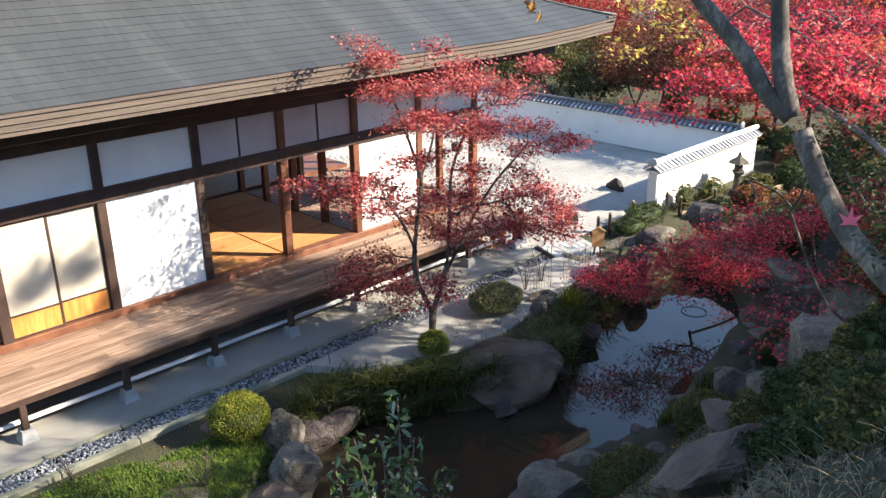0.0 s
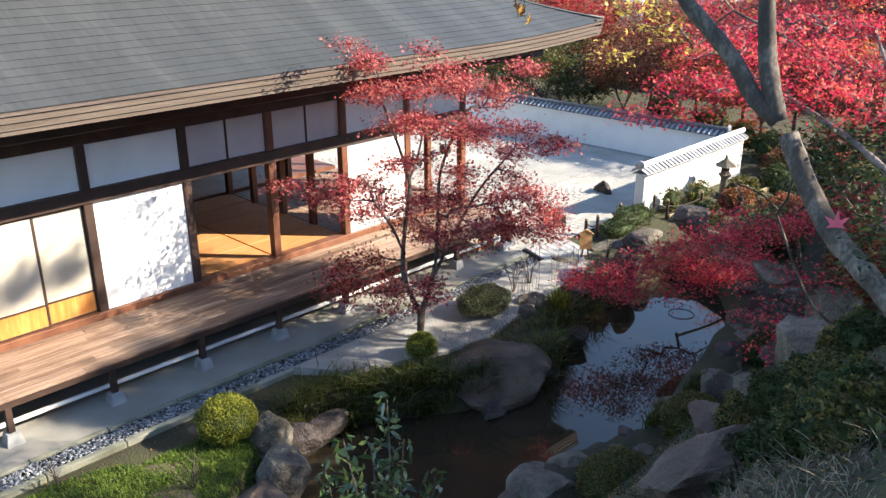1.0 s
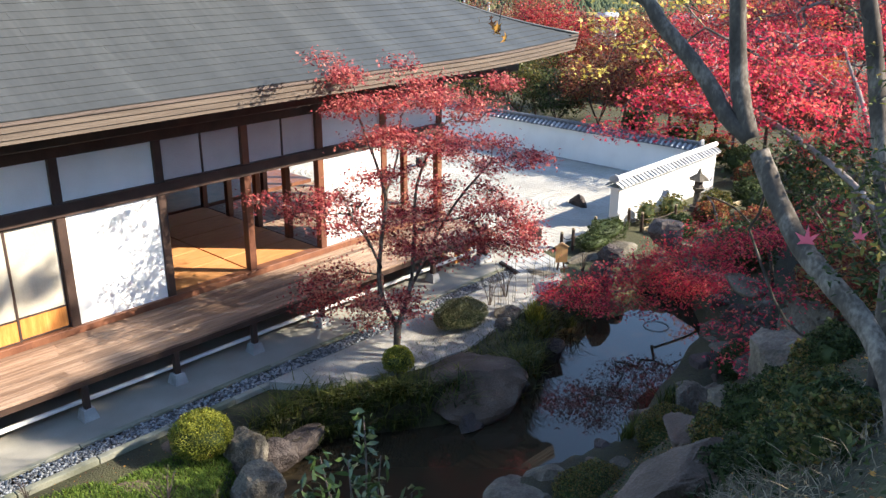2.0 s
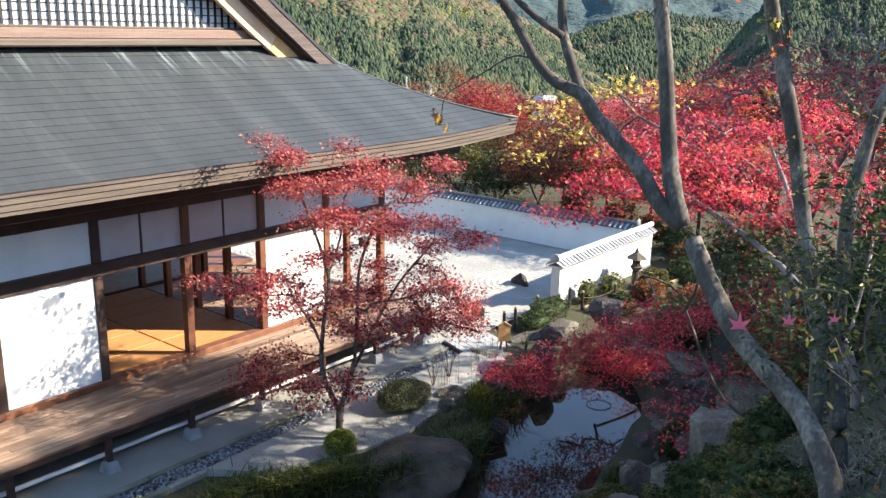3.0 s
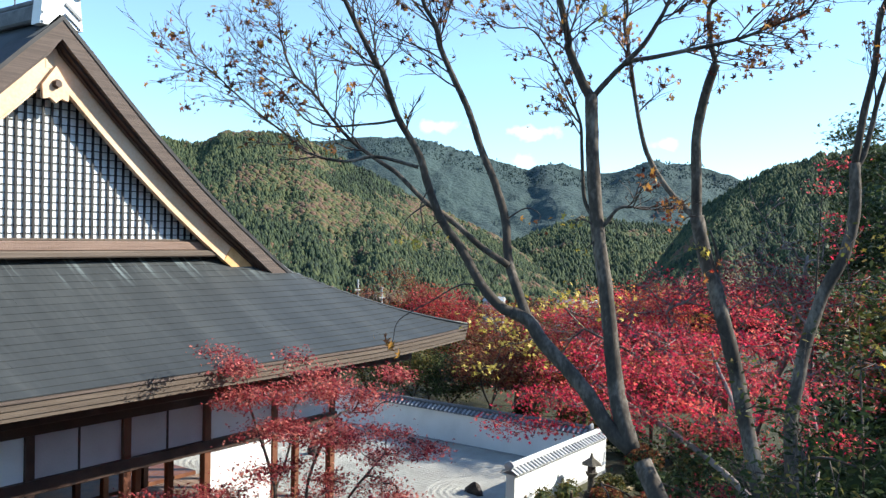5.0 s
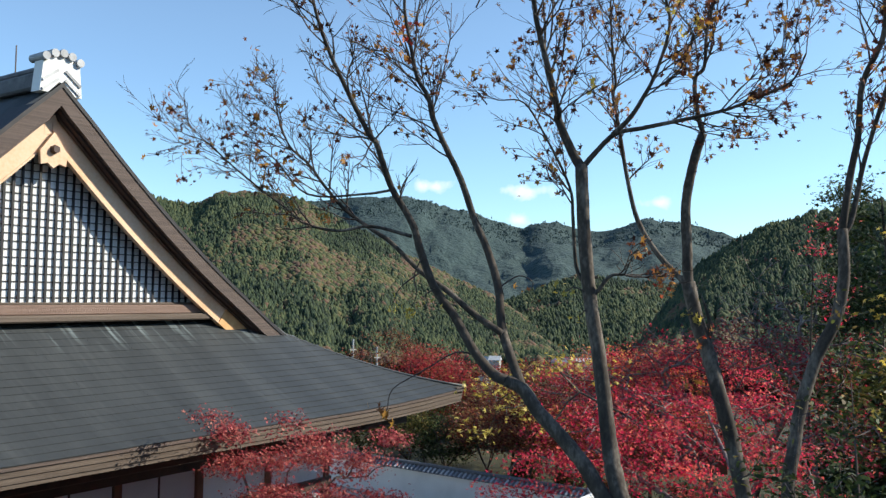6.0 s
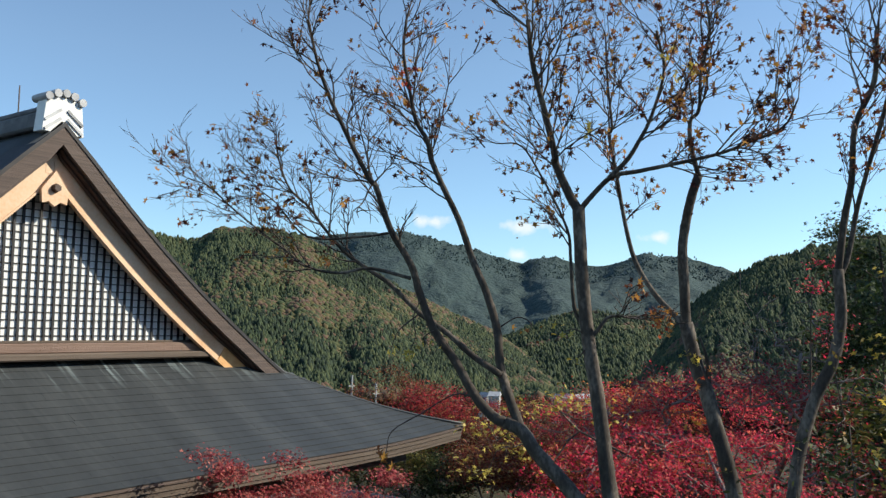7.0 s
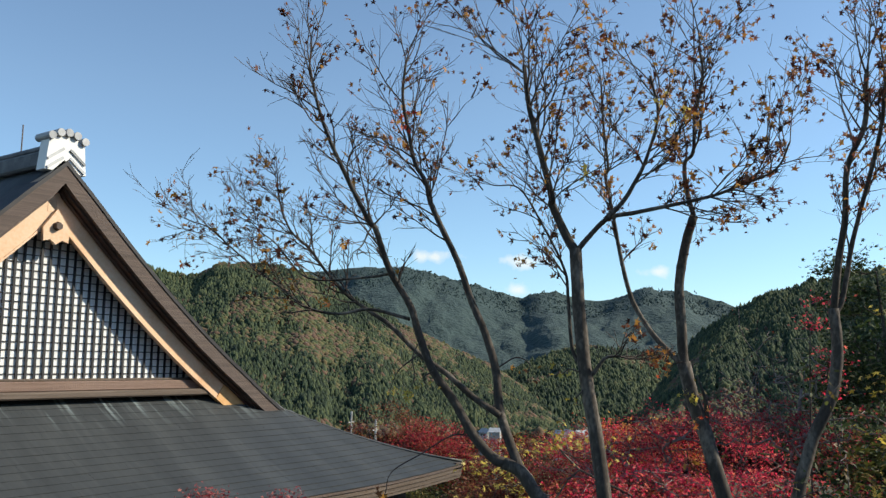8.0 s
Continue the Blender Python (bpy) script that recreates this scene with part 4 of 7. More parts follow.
# ridge with its tiled end
RZ = roof_z(9.05)
part("ridge", one_box((RIDGE_X - 0.32, 0.95, RZ - 0.1), (RIDGE_X + 0.32, BACK_Y, RZ + 0.22), 0.04), M["tile_dark"], hall, "dark ridge course")
part("ridge", one_box((RIDGE_X - 0.24, 0.95, RZ + 0.22), (RIDGE_X + 0.24, BACK_Y, RZ + 0.36), 0.05), M["tile_dark"], hall)
bm = bmesh.new()
trap = [(-0.42, -0.2), (0.42, -0.2), (0.36, 0.4), (0.12, 0.5), (-0.12, 0.5), (-0.36, 0.4)]
face = bm.faces.new([bm.verts.new((RIDGE_X + a, VERGE + 0.0, RZ + b)) for a, b in trap])
ext = bmesh.ops.extrude_face_region(bm, geom=[face])
for vv in ext["geom"]:
    if isinstance(vv, bmesh.types.BMVert):
        vv.co.y += 0.3
bmesh.ops.recalc_face_normals(bm, faces=bm.faces[:])
ridge_end = part("ridge_end", bm, M["plaster"], hall, "white plastered ridge end with grey tiles")
for i in range(5):
    bm = bmesh.new()
    bmesh.ops.create_cone(bm, cap_ends=True, segments=14, radius1=0.078, radius2=0.078, depth=0.5,
                          matrix=Matrix.Translation((RIDGE_X - 0.34 + 0.17 * i, VERGE + 0.18, RZ + 0.57 - 0.028 * (i - 2) ** 2)) @ Matrix.Rotation(radians(90), 4, "X"))
    part("end_tile", bm, M["tile"], ridge_end, "round grey end tile")
for s in (-1, 1):
    for q in range(2):
        bm = bmesh.new()
        box(bm, (0, 0, 0), (0.4, 0.05, 0.05))
        bm.transform(Matrix.Translation((RIDGE_X + s * 0.05, VERGE - 0.03, RZ + 0.06 + 0.17 * q)) @ Matrix.Scale(s, 4, (1, 0, 0)) @ Matrix.Rotation(radians(-38), 4, "Y").inverted())
        bmesh.ops.recalc_face_normals(bm, faces=bm.faces[:])
        part("end_ornament", bm, M["tile"], ridge_end)
part("lightning_rod", one_box((RIDGE_X - 0.01, 2.4, RZ + 0.45), (RIDGE_X + 0.01, 2.42, RZ + 1.0)), M["dark"], hall)


# ---- garden walls with tiled copings ----
TERRACE = Vector((-5.85, -14.25, 7.45))


def bearing(heading, up, metres):
    """A place by its bearing, elevation and distance from the terrace."""
    a, e = radians(heading), radians(up)
    return TERRACE + Vector((math.cos(a) * math.cos(e), math.sin(a) * math.cos(e), math.sin(e))) * metres


def gz(x, y):
    return float(ground_z(x, y))


bm = bmesh.new()
bmesh.ops.create_cone(bm, cap_ends=True, segments=8, radius1=0.038, radius2=0.038, depth=0.32, matrix=Matrix.Rotation(radians(90), 4, "Y"))
RIB = mesh_of(bm, "tile", M["tile"])
bm = bmesh.new()
bmesh.ops.create_cone(bm, cap_ends=True, segments=10, radius1=0.075, radius2=0.075, depth=0.33, matrix=Matrix.Rotation(radians(90), 4, "Y"))
RIDGE_TILE = mesh_of(bm, "ridge_tile", M["plaster"])

DARK_RIDGE = RIDGE_TILE.copy()
DARK_RIDGE.materials[0] = M["tile_dark"]


def garden_wall(name, label, start, end, ridge_mesh, slope_mat):
    a, b = Vector((*start, 0)), Vector((*end, 0))
    length, turn = (b - a).length, math.atan2(b.y - a.y, b.x - a.x)
    m = Matrix.Translation(a) @ Matrix.Rotation(turn, 4, "Z")
    wall = thing(name, label, "wall", kind="structure")

    def local(bmx):
        bmx.transform(m)
        return bmx

    part("wall_body", local(one_box((0, -0.14, -0.1), (length, 0.14, 1.14), 0.01)), M["plaster"], wall)
    part("wall_foot", local(one_box((-0.02, -0.17, -0.1), (length, 0.17, 0.1), 0.01)), M["stone"], wall)
    part("coping_board", local(one_box((-0.05, -0.22, 1.13), (length, 0.22, 1.17), 0.005)), M["plaster"], wall)
    for s in (-1, 1):
        bmx = bmesh.new()
        vs = [bmx.verts.new(p) for p in ((-0.08, s * 0.27, 1.17), (length, s * 0.27, 1.17), (length, 0, 1.3), (-0.08, 0, 1.3), (-0.08, s * 0.27, 1.2), (length, s * 0.27, 1.2), (length, 0, 1.34), (-0.08, 0, 1.34))]
        for q in ((0, 1, 2, 3), (4, 7, 6, 5), (0, 4, 5, 1), (1, 5, 6, 2), (2, 6, 7, 3), (3, 7, 4, 0)):
            bmx.faces.new([vs[i] for i in q])
        bmesh.ops.recalc_face_normals(bmx, faces=bmx.faces[:])
        part("coping_slope", local(bmx), slope_mat, wall, "grey tiled coping")
        x = 0.06
        while x < length:
            t = new("tile", RIB)
            t.parent = wall
            t.matrix_local = m @ Matrix.Translation((x, s * 0.14, 1.275)) @ Matrix.Rotation(radians(90), 4, "Z") @ Matrix.Rotation(s * math.atan2(0.14, 0.27), 4, "Y")
            x += 0.19
    x = -0.05
    while x < length:
        t = new("ridge_tile", ridge_mesh)
        t.parent = wall
        t.matrix_local = m @ Matrix.Translation((x + 0.16, 0, 1.38))
        x += 0.335
    bmx = lumpy(0.13, (0.5, 1.2, 1.1), 0.2, seed=4, sub=2)
    bmx.transform(Matrix.Translation((-0.08, 0, 1.42)))
    part("end_tile", local(bmx), M["tile"], wall, "dark moulded end tile")
    return wall


garden_wall("wall_front", "white plaster garden wall with a grey tiled coping", (13.78, -2.6), (19.55, -2.6), RIDGE_TILE, M["tile"])
garden_wall("wall_back", "white plaster boundary wall with a grey tiled coping", (19.4, -2.2), (19.4, 14.5), DARK_RIDGE, M["tile_dark"])

# ---- kerbs and the pebble gutter ----
kerb = thing("kerb", "long pale mossy kerb stones beside the gutter", "kerb", kind="structure")
for k in range(15):
    x = -8.4 + 1.2 * k
    part("kerb_stone", one_box((x, -3.07, -0.1), (x + 1.19, -2.95, 0.1), 0.012), M["kerb"], kerb)
    part("kerb_stone", one_box((x, -2.46, -0.1), (x + 1.19, -2.362, 0.05), 0.012), M["kerb"], kerb)
rng = np.random.default_rng(7)
ico = bmesh.new()
bmesh.ops.create_icosphere(ico, subdivisions=1, radius=1)
IV = np.array([v.co[:] for v in ico.verts])
IF = [tuple(v.index for v in f.verts) for f in ico.faces]
ico.free()


def pebbles(name, places, size, mat, label, flat=0.6):
    verts, faces = [], []
    for p in places:
        s = size * rng.uniform(0.6, 1.3)
        q = IV * (s * rng.uniform(0.8, 1.25, 3) * (1, 1, flat)) * rng.uniform(0.9, 1.1, (len(IV), 1))
        a = rng.uniform(0, 6.3)
        q = np.stack([q[:, 0] * math.cos(a) - q[:, 1] * math.sin(a), q[:, 0] * math.sin(a) + q[:, 1] * math.cos(a), q[:, 2]], -1) + p
        o = len(verts)
        verts.extend(q.tolist())
        faces.extend((i + o, j + o, k + o) for i, j, k in IF)
    return raw(name, verts, faces, mat, None, label, "gravel", kind="stuff", smooth=True)


solid("gutter_bed", one_box((-8.4, -2.95, -0.12), (9.4, -2.462, 0.0)), M["grit"], "grey gutter bed under the pebbles", "gravel", kind="structure")
pebbles("gutter_pebbles", [(rng.uniform(-6.2, 9.3), rng.uniform(-2.91, -2.5), rng.uniform(0.0, 0.035)) for _ in range(7500)], 0.024, M["pebble"], "rounded blue-grey and white gutter pebbles")


# ---- rocks ----
def rock(at, radius, squash, seed, mat="rock", turn=0.0, label="weathered grey garden rock at the pond", bumps=0.28, flat=0.0, sub=4, group="pond rocks", lean=0.0):
    bm = lumpy(radius, squash, bumps, 1.2, sub, seed, flat)
    ob = solid("garden_rock", bm, M[mat], label, "rock", group, smooth=False)
    ob.matrix_world = Matrix.Translation(at) @ Matrix.Rotation(radians(turn), 4, "Z") @ Matrix.Rotation(radians(lean), 4, "Y")
    return ob


rock((14.9, -0.75, 0.12), 0.42, (1.1, 0.75, 0.95), 3, "rock_dark", 50, "dark pointed rock standing in raked gravel", 0.4, group="dry garden rocks")
rock((18.4, 4.3, 0.1), 0.3, (1.2, 0.8, 0.9), 5, "rock_dark", 20, "small dark rock in raked gravel", 0.4, group="dry garden rocks")
rock((15.0, 5.9, 0.12), 0.36, (1.0, 0.7, 1.1), 8, "rock_dark", 70, "dark rock standing in raked gravel", 0.35, group="dry garden rocks")
rock((12.4, 7.6, 0.1), 0.35, (1.3, 0.8, 0.7), 9, "rock_dark", 10, "low dark rock in raked gravel", 0.35, group="dry garden rocks")
rock((4.75, -5.3, -0.42), 1.1, (1.2, 0.74, 0.72), 11, "rock_purple", -38, "broad flat-topped purplish rock on the shore", 0.26, 0.8)
rock((4.2, -5.75, -0.55), 0.36, (1.2, 0.7, 0.6), 12, "rock_dark", 20, "dark rock at the waterline")
rock((5.55, -5.6, -0.45), 0.42, (0.9, 0.8, 0.7), 13, "rock_dark", 80, "dark wet rock at the waterline")
rock((6.6, -4.45, 0.05), 0.33, (1.0, 0.8, 0.75), 14, "rock", 30, "pale blocky stone beside the shrub")
rock((7.05, -4.3, 0.1), 0.38, (1.1, 0.8, 0.8), 15, "rock", -20, "pale cracked stone beside the shrub")
rock((7.2, -5.3, -0.4), 0.33, (0.9, 0.9, 1.0), 16, "rock_dark", 0, "round mossy stone in the water")
rock((0.45, -4.45, -0.1), 0.45, (0.8, 0.9, 1.15), 17, "rock", 15, "tall pitted grey stone beside a clipped shrub")
rock((0.1, -5.15, -0.25), 0.55, (0.9, 1.0, 0.95), 18, "rock", 60, "pitted grey stone on the shore")
rock((0.95, -4.35, -0.35), 0.45, (1.3, 0.7, 0.7), 19, "rock_dark", -20, "dark stone at the waterline")
rock((1.5, -4.35, -0.4), 0.45, (1.3, 0.7, 0.6), 20, "rock_dark", 10, "dark stone at the waterline")
rock((-0.55, -5.55, -0.2), 0.5, (1.1, 0.9, 0.6), 21, "rock_purple", 40, "flat stone on the shore")
rock((-1.1, -4.05, 0.02), 0.42, (1.2, 0.8, 0.25), 22, "rock_purple", -30, "flat stepping stone in the moss")
rock((-1.5, -4.75, 0.02), 0.45, (1.1, 0.9, 0.25), 23, "rock_purple", 25, "flat stepping stone in the moss")
rock((0.1, -3.55, 0.03), 0.5, (1.4, 0.7, 0.25), 27, "rock_purple", 5, "flat stepping stone in the moss")
rock((2.35, -8.2, -0.2), 0.68, (1.2, 0.8, 0.75), 24, "rock", 20, "big mottled grey rock on the near shore")
rock((4.1, -8.75, -0.25), 0.34, (1.1, 0.9, 0.9), 25, "rock", 70)
rock((6.35, -8.45, -0.3), 0.42, (1.2, 0.8, 0.95), 26, "rock", -10, "pale split rock on the far bank")
rock((7.0, -8.8, -0.1), 0.32, (1.2, 1.0, 0.9), 28, "rock", 30, "pale weathered rock on the far bank")
rock((-0.07, -11.67, 3.22), 0.50, (1.7, 0.8, 0.6), 170, "rock_purple", -25, "long brown rock slab on the bank", 0.36)
rock((3.66, -9.87, 1.20), 0.42, (1.7, 0.6, 0.55), 171, "rock_purple", 35, "slanting purple-brown rock on the bank", 0.36)
rock((6.25, -8.77, 0.12), 0.42, (1.2, 0.9, 0.8), 172, "rock", 20, "pale blocky rock on the bank", 0.36)
rock((4.62, -9.99, 1.34), 0.34, (1.1, 0.9, 0.8), 173, "rock", 60, "pale weathered rock on the bank", 0.36)
rock((3.44, -11.25, 2.75), 0.75, (0.9, 0.8, 1.05), 174, "rock", 20, "tall pale boulder on the bank", 0.36)
rock((6.99, -10.27, 1.65), 0.62, (0.9, 0.8, 1.05), 175, "rock", 70, "tall grey boulder on the bank", 0.36)
rock((3.55, -11.02, 2.49), 0.40, (1.4, 0.8, 0.6), 176, "rock", 0, "low grey rock on the bank", 0.36)
rock((7.21, -9.38, 0.65), 0.35, (1.2, 0.9, 0.7), 177, "rock_dark", 40, "dark rock on the bank", 0.36)
rock(tuple(bearing(21.6, -21.0, 17.0)), 0.4, (1.5, 0.9, 0.5), 34, "rock", 50, "flat pale rock beneath the maples")
rock(tuple(bearing(27.0, -18.3, 19.0)), 0.5, (1.3, 0.9, 0.7), 35, "rock_dark", 20, "dark rock beneath the maples")
rock((10.2, -4.5, 0.1), 0.42, (1.1, 0.8, 0.8), 36, "rock_dark", 30, "dark rock beside the path")
rock((11.5, -4.0, 0.1), 0.5, (1.1, 0.9, 0.7), 37, "rock_dark", 60, "dark rock beside the path")
rock((9.3, -4.35, -0.3), 0.4, (1.2, 0.8, 0.7), 38, "rock_dark", 0, "dark rock at the waterline")
rock((11.9, -6.7, -0.3), 0.6, (1.0, 1.2, 0.9), 39, "rock_dark", 0, "dark rock at the waterline")
rock((10.3, -7.8, -0.15), 0.55, (1.2, 0.9, 0.9), 40, "rock_dark", 30, "dark rock at the waterline")
rock((8.4, -4.35, 0.0), 0.45, (1.4, 0.8, 0.45), 41, "rock", 20, "flat grey stone on the shore")
rock((9.4, -3.4, 0.05), 0.55, (1.3, 0.8, 0.3), 42, "rock", -30, "flat grey stepping stone", group="stepping stones")
rock((11.3, -3.5, 0.0), 0.6, (1.4, 0.8, 0.25), 43, "rock", -10, "flat grey stepping stone", group="stepping stones")
rock((12.6, -3.7, 0.0), 0.55, (1.3, 0.9, 0.25), 44, "rock", 15, "flat grey stepping stone", group="stepping stones")
for i, (x, y, q) in enumerate([(9.6, -7.65, 0.34), (10.9, -7.15, 0.4), (9.0, -7.85, 0.28), (11.5, -6.9, 0.36), (8.7, -8.2, 0.3), (9.9, -8.2, 0.42), (10.9, -8.0, 0.38), (7.9, -8.15, 0.25), (12.4, -5.9, 0.35), (12.3, -4.9, 0.4)]):
    rock((x, y, -0.12 if y > -8 else 0.02), q, (1.2, 0.9, 0.8), 90 + i, ("rock", "rock_dark")[i % 2], i * 55, sub=3)
for i in range(16):
    t = i / 15
    x, y = 10.8 - 9.6 * t, -7.9 - 0.45 * math.sin(3 * t) - 0.3 * (i % 2)
    rock((x, y, -0.12), 0.24 + 0.12 * ((i * 7) % 5) / 4, (1.2, 0.9, 0.8), 60 + i, ("rock", "rock_dark", "rock_purple")[i % 3], i * 40, sub=3)


# ---- grasses and clipped shrubs ----
def blades(name, places, height, mat, label="", width=0.012, kind="stuff", parent=None, category="grass", lean=0.5, seed=1):
    """Arching blades, each three quads long and tapered."""
    r = np.random.default_rng(seed)
    verts, faces = [], []
    for p in places:
        a, h = r.uniform(0, 6.283), height * r.uniform(0.55, 1.15)
        out, w = lean * h * r.uniform(0.3, 1.3), width * r.uniform(0.7, 1.3)
        dx, dy = math.cos(a), math.sin(a)
        o = len(verts)
        for t in (0, 0.4, 0.75):
            cx, cy, cz = p[0] + dx * out * t * t, p[1] + dy * out * t * t, p[2] + h * (t - 0.35 * lean * t * t)
            k = w * (1 - 0.6 * t)
            verts += [(cx - dy * k, cy + dx * k, cz), (cx + dy * k, cy - dx * k, cz)]
        verts.append((p[0] + dx * out, p[1] + dy * out, p[2] + h * (1 - 0.35 * lean)))
        faces += [(o, o + 1, o + 3, o + 2), (o + 2, o + 3, o + 5, o + 4), (o + 4, o + 5, o + 6)]
    return raw(name, verts, faces, mat, parent, label, category if parent is None else "", kind=kind)


def patch(cx, cy, rx, ry, n, seed, up=0.0):
    r = np.random.default_rng(seed)
    out = []
    while len(out) < n:
        a, b = r.uniform(-1, 1, 2)
        if a * a + b * b < 1:
            x, y = cx + a * rx, cy + b * ry
            out.append((x, y, gz(x, y) + up))
    return out


tufts = []
r = np.random.default_rng(70)
for i, (x, y, q, n) in enumerate([(1.7, -4.0, 0.5, 420), (2.3, -4.25, 0.5, 520), (2.9, -4.6, 0.5, 520), (3.3, -4.9, 0.35, 300), (2.0, -3.7, 0.4, 260), (6.2, -5.2, 0.45, 400), (6.9, -4.95, 0.35, 350), (6.0, -5.6, 0.3, 250), (7.6, -4.75, 0.3, 260)]):
    tufts += [(a, b, max(c - 0.1, -0.5)) for a, b, c in patch(x, y, q, q * 0.7, n, i)]
for k in range(130):  # clumps that hang over the waterline
    e = r.choice([2, 3, 4, 5, 6, 8, 9, 10, 11, 12])
    p = pond_a[e] + (pond_b[e] - pond_a[e]) * r.random()
    out = r.uniform(-0.05, 0.22)
    c = (p[0] + 0.35 * out, p[1] + 0.9 * out)
    tufts += [(c[0] + r.normal(0, 0.08), c[1] + r.normal(0, 0.06), max(gz(*c) - 0.05, -0.58)) for _ in range(50)]
blades("shore_grass", tufts[::4] + tufts[-4000::4], 0.5, M["grass"], "long arching grass along the pond shore", 0.011, lean=1.0)
blades("moss_lawn", patch(-0.9, -4.5, 1.4, 0.75, 9000, 30) + patch(-2.6, -3.75, 1.2, 0.5, 4000, 31) + patch(0.0, -4.6, 0.6, 0.5, 2000, 32), 0.07, M["lawn"], "short bright green moss lawn", 0.008, lean=0.7)
blades("reeds", patch(7.3, -3.9, 0.35, 0.3, 14, 33) + patch(9.1, -3.7, 0.35, 0.3, 26, 34) + patch(8.0, -3.8, 0.5, 0.3, 16, 35), 0.75, M["straw"], "thin dry reed stems beside the kerb", 0.005, lean=0.25)
blades("bank_grass", patch(6.2, -8.5, 0.3, 0.2, 120, 36) + patch(4.95, -8.45, 0.25, 0.15, 110, 38), 0.35, M["grass"], "tufts of grass on the bank", 0.012)
blades("shore_sedge", patch(7.35, -4.85, 0.3, 0.25, 300, 39, 0.05), 0.4, M["leaf_moss"], "yellowing sedge beside the stones", 0.012)


def shrub(at, size, mat, label, seed, n=2600, leaf=0.035, group="clipped shrubs", name="shrub", shape=LEAF_OVAL, rough=0.08):
    """A clipped dome: stems, and leaves in a shell over an added dark core for the shaded inside."""
    r = np.random.default_rng(seed)
    ob = thing(name, label, "shrub", group, at=at)
    # Solid dark green filler, so gaps between the leaves don't show through.
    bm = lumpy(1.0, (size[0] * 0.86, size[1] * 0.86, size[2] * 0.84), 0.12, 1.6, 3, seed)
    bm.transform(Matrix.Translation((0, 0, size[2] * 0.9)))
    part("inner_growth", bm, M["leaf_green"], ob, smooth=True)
    d = r.normal(0, 1, (n, 3))
    d /= np.linalg.norm(d, axis=1)[:, None]
    d[:, 2] = np.where(d[:, 2] < -0.6, -d[:, 2], d[:, 2])
    bumps = np.array([1 + rough * 2.5 * noise.noise(Vector(q) * 2.3 + Vector((seed, 0, 0))) for q in d])
    rad = (r.uniform(0.84, 1.03, n) * bumps)[:, None]
    c = d * rad * np.array(size) + (0, 0, size[2] * 0.9)
    leaves("foliage", c, leaf, mat, ob, shape, 0.8, rng=r)
    verts, faces = [], []
    for k in range(5):
        a = k * 1.26
        ring_tube(verts, faces, [(0.1 * math.cos(a), 0.1 * math.sin(a), -0.15), (0.35 * size[0] * math.cos(a), 0.35 * size[1] * math.sin(a), size[2] * 0.6)], [0.018, 0.01], 5)
    raw("stems", verts, faces, M["bark_dark"], ob)
    return ob


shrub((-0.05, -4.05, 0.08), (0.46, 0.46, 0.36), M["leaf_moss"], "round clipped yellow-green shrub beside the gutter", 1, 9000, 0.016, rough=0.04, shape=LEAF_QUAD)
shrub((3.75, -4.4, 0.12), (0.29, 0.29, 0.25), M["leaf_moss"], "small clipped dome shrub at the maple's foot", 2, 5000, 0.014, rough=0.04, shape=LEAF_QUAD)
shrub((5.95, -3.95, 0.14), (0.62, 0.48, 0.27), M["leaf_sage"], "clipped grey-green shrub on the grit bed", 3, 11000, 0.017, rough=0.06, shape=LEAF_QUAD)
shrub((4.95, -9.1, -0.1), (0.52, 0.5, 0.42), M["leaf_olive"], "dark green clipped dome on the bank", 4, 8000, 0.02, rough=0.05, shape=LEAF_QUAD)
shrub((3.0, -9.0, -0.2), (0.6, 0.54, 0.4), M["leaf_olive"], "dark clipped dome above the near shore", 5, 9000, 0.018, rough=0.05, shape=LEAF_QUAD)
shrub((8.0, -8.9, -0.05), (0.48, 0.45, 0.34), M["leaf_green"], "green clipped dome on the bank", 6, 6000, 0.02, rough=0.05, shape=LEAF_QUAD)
shrub((12.7, -3.05, 0.02), (0.85, 0.4, 0.28), M["leaf_green"], "low spreading juniper at the wall's end", 7, 3200, 0.03, rough=0.2)
shrub((11.9, -3.2, 0.02), (0.55, 0.35, 0.22), M["leaf_green"], "low spreading juniper beside the fence", 8, 1800, 0.03, rough=0.2)
for i, (x, y, s) in enumerate([(1.52, -11.27, 0.26), (1.12, -11.72, 0.28), (0.8, -12.09, 0.28), (0.51, -12.41, 0.3), (0.17, -11.97, 0.22), (-0.46, -12.43, 0.28), (-0.61, -12.68, 0.3), (-0.91, -12.94, 0.3), (2.33, -11.51, 0.26), (1.85, -11.95, 0.26), (1.62, -12.23, 0.28), (3.43, -10.77, 0.22), (-1.64, -13.15, 0.24), (-1.3, -12.88, 0.22), (3.64, -10.3, 0.2), (4.02, -11.56, 0.2)]):
    shrub((x, y, gz(x, y) - 0.14), (s, s, s * 0.8), M["leaf_olive"] if i % 3 == 0 else M["leaf_green"], "loose dark azalea bush on the steep bank", 20 + i, 3600, 0.02, "bank azaleas", "azalea_bush", LEAF_QUAD, 0.24)


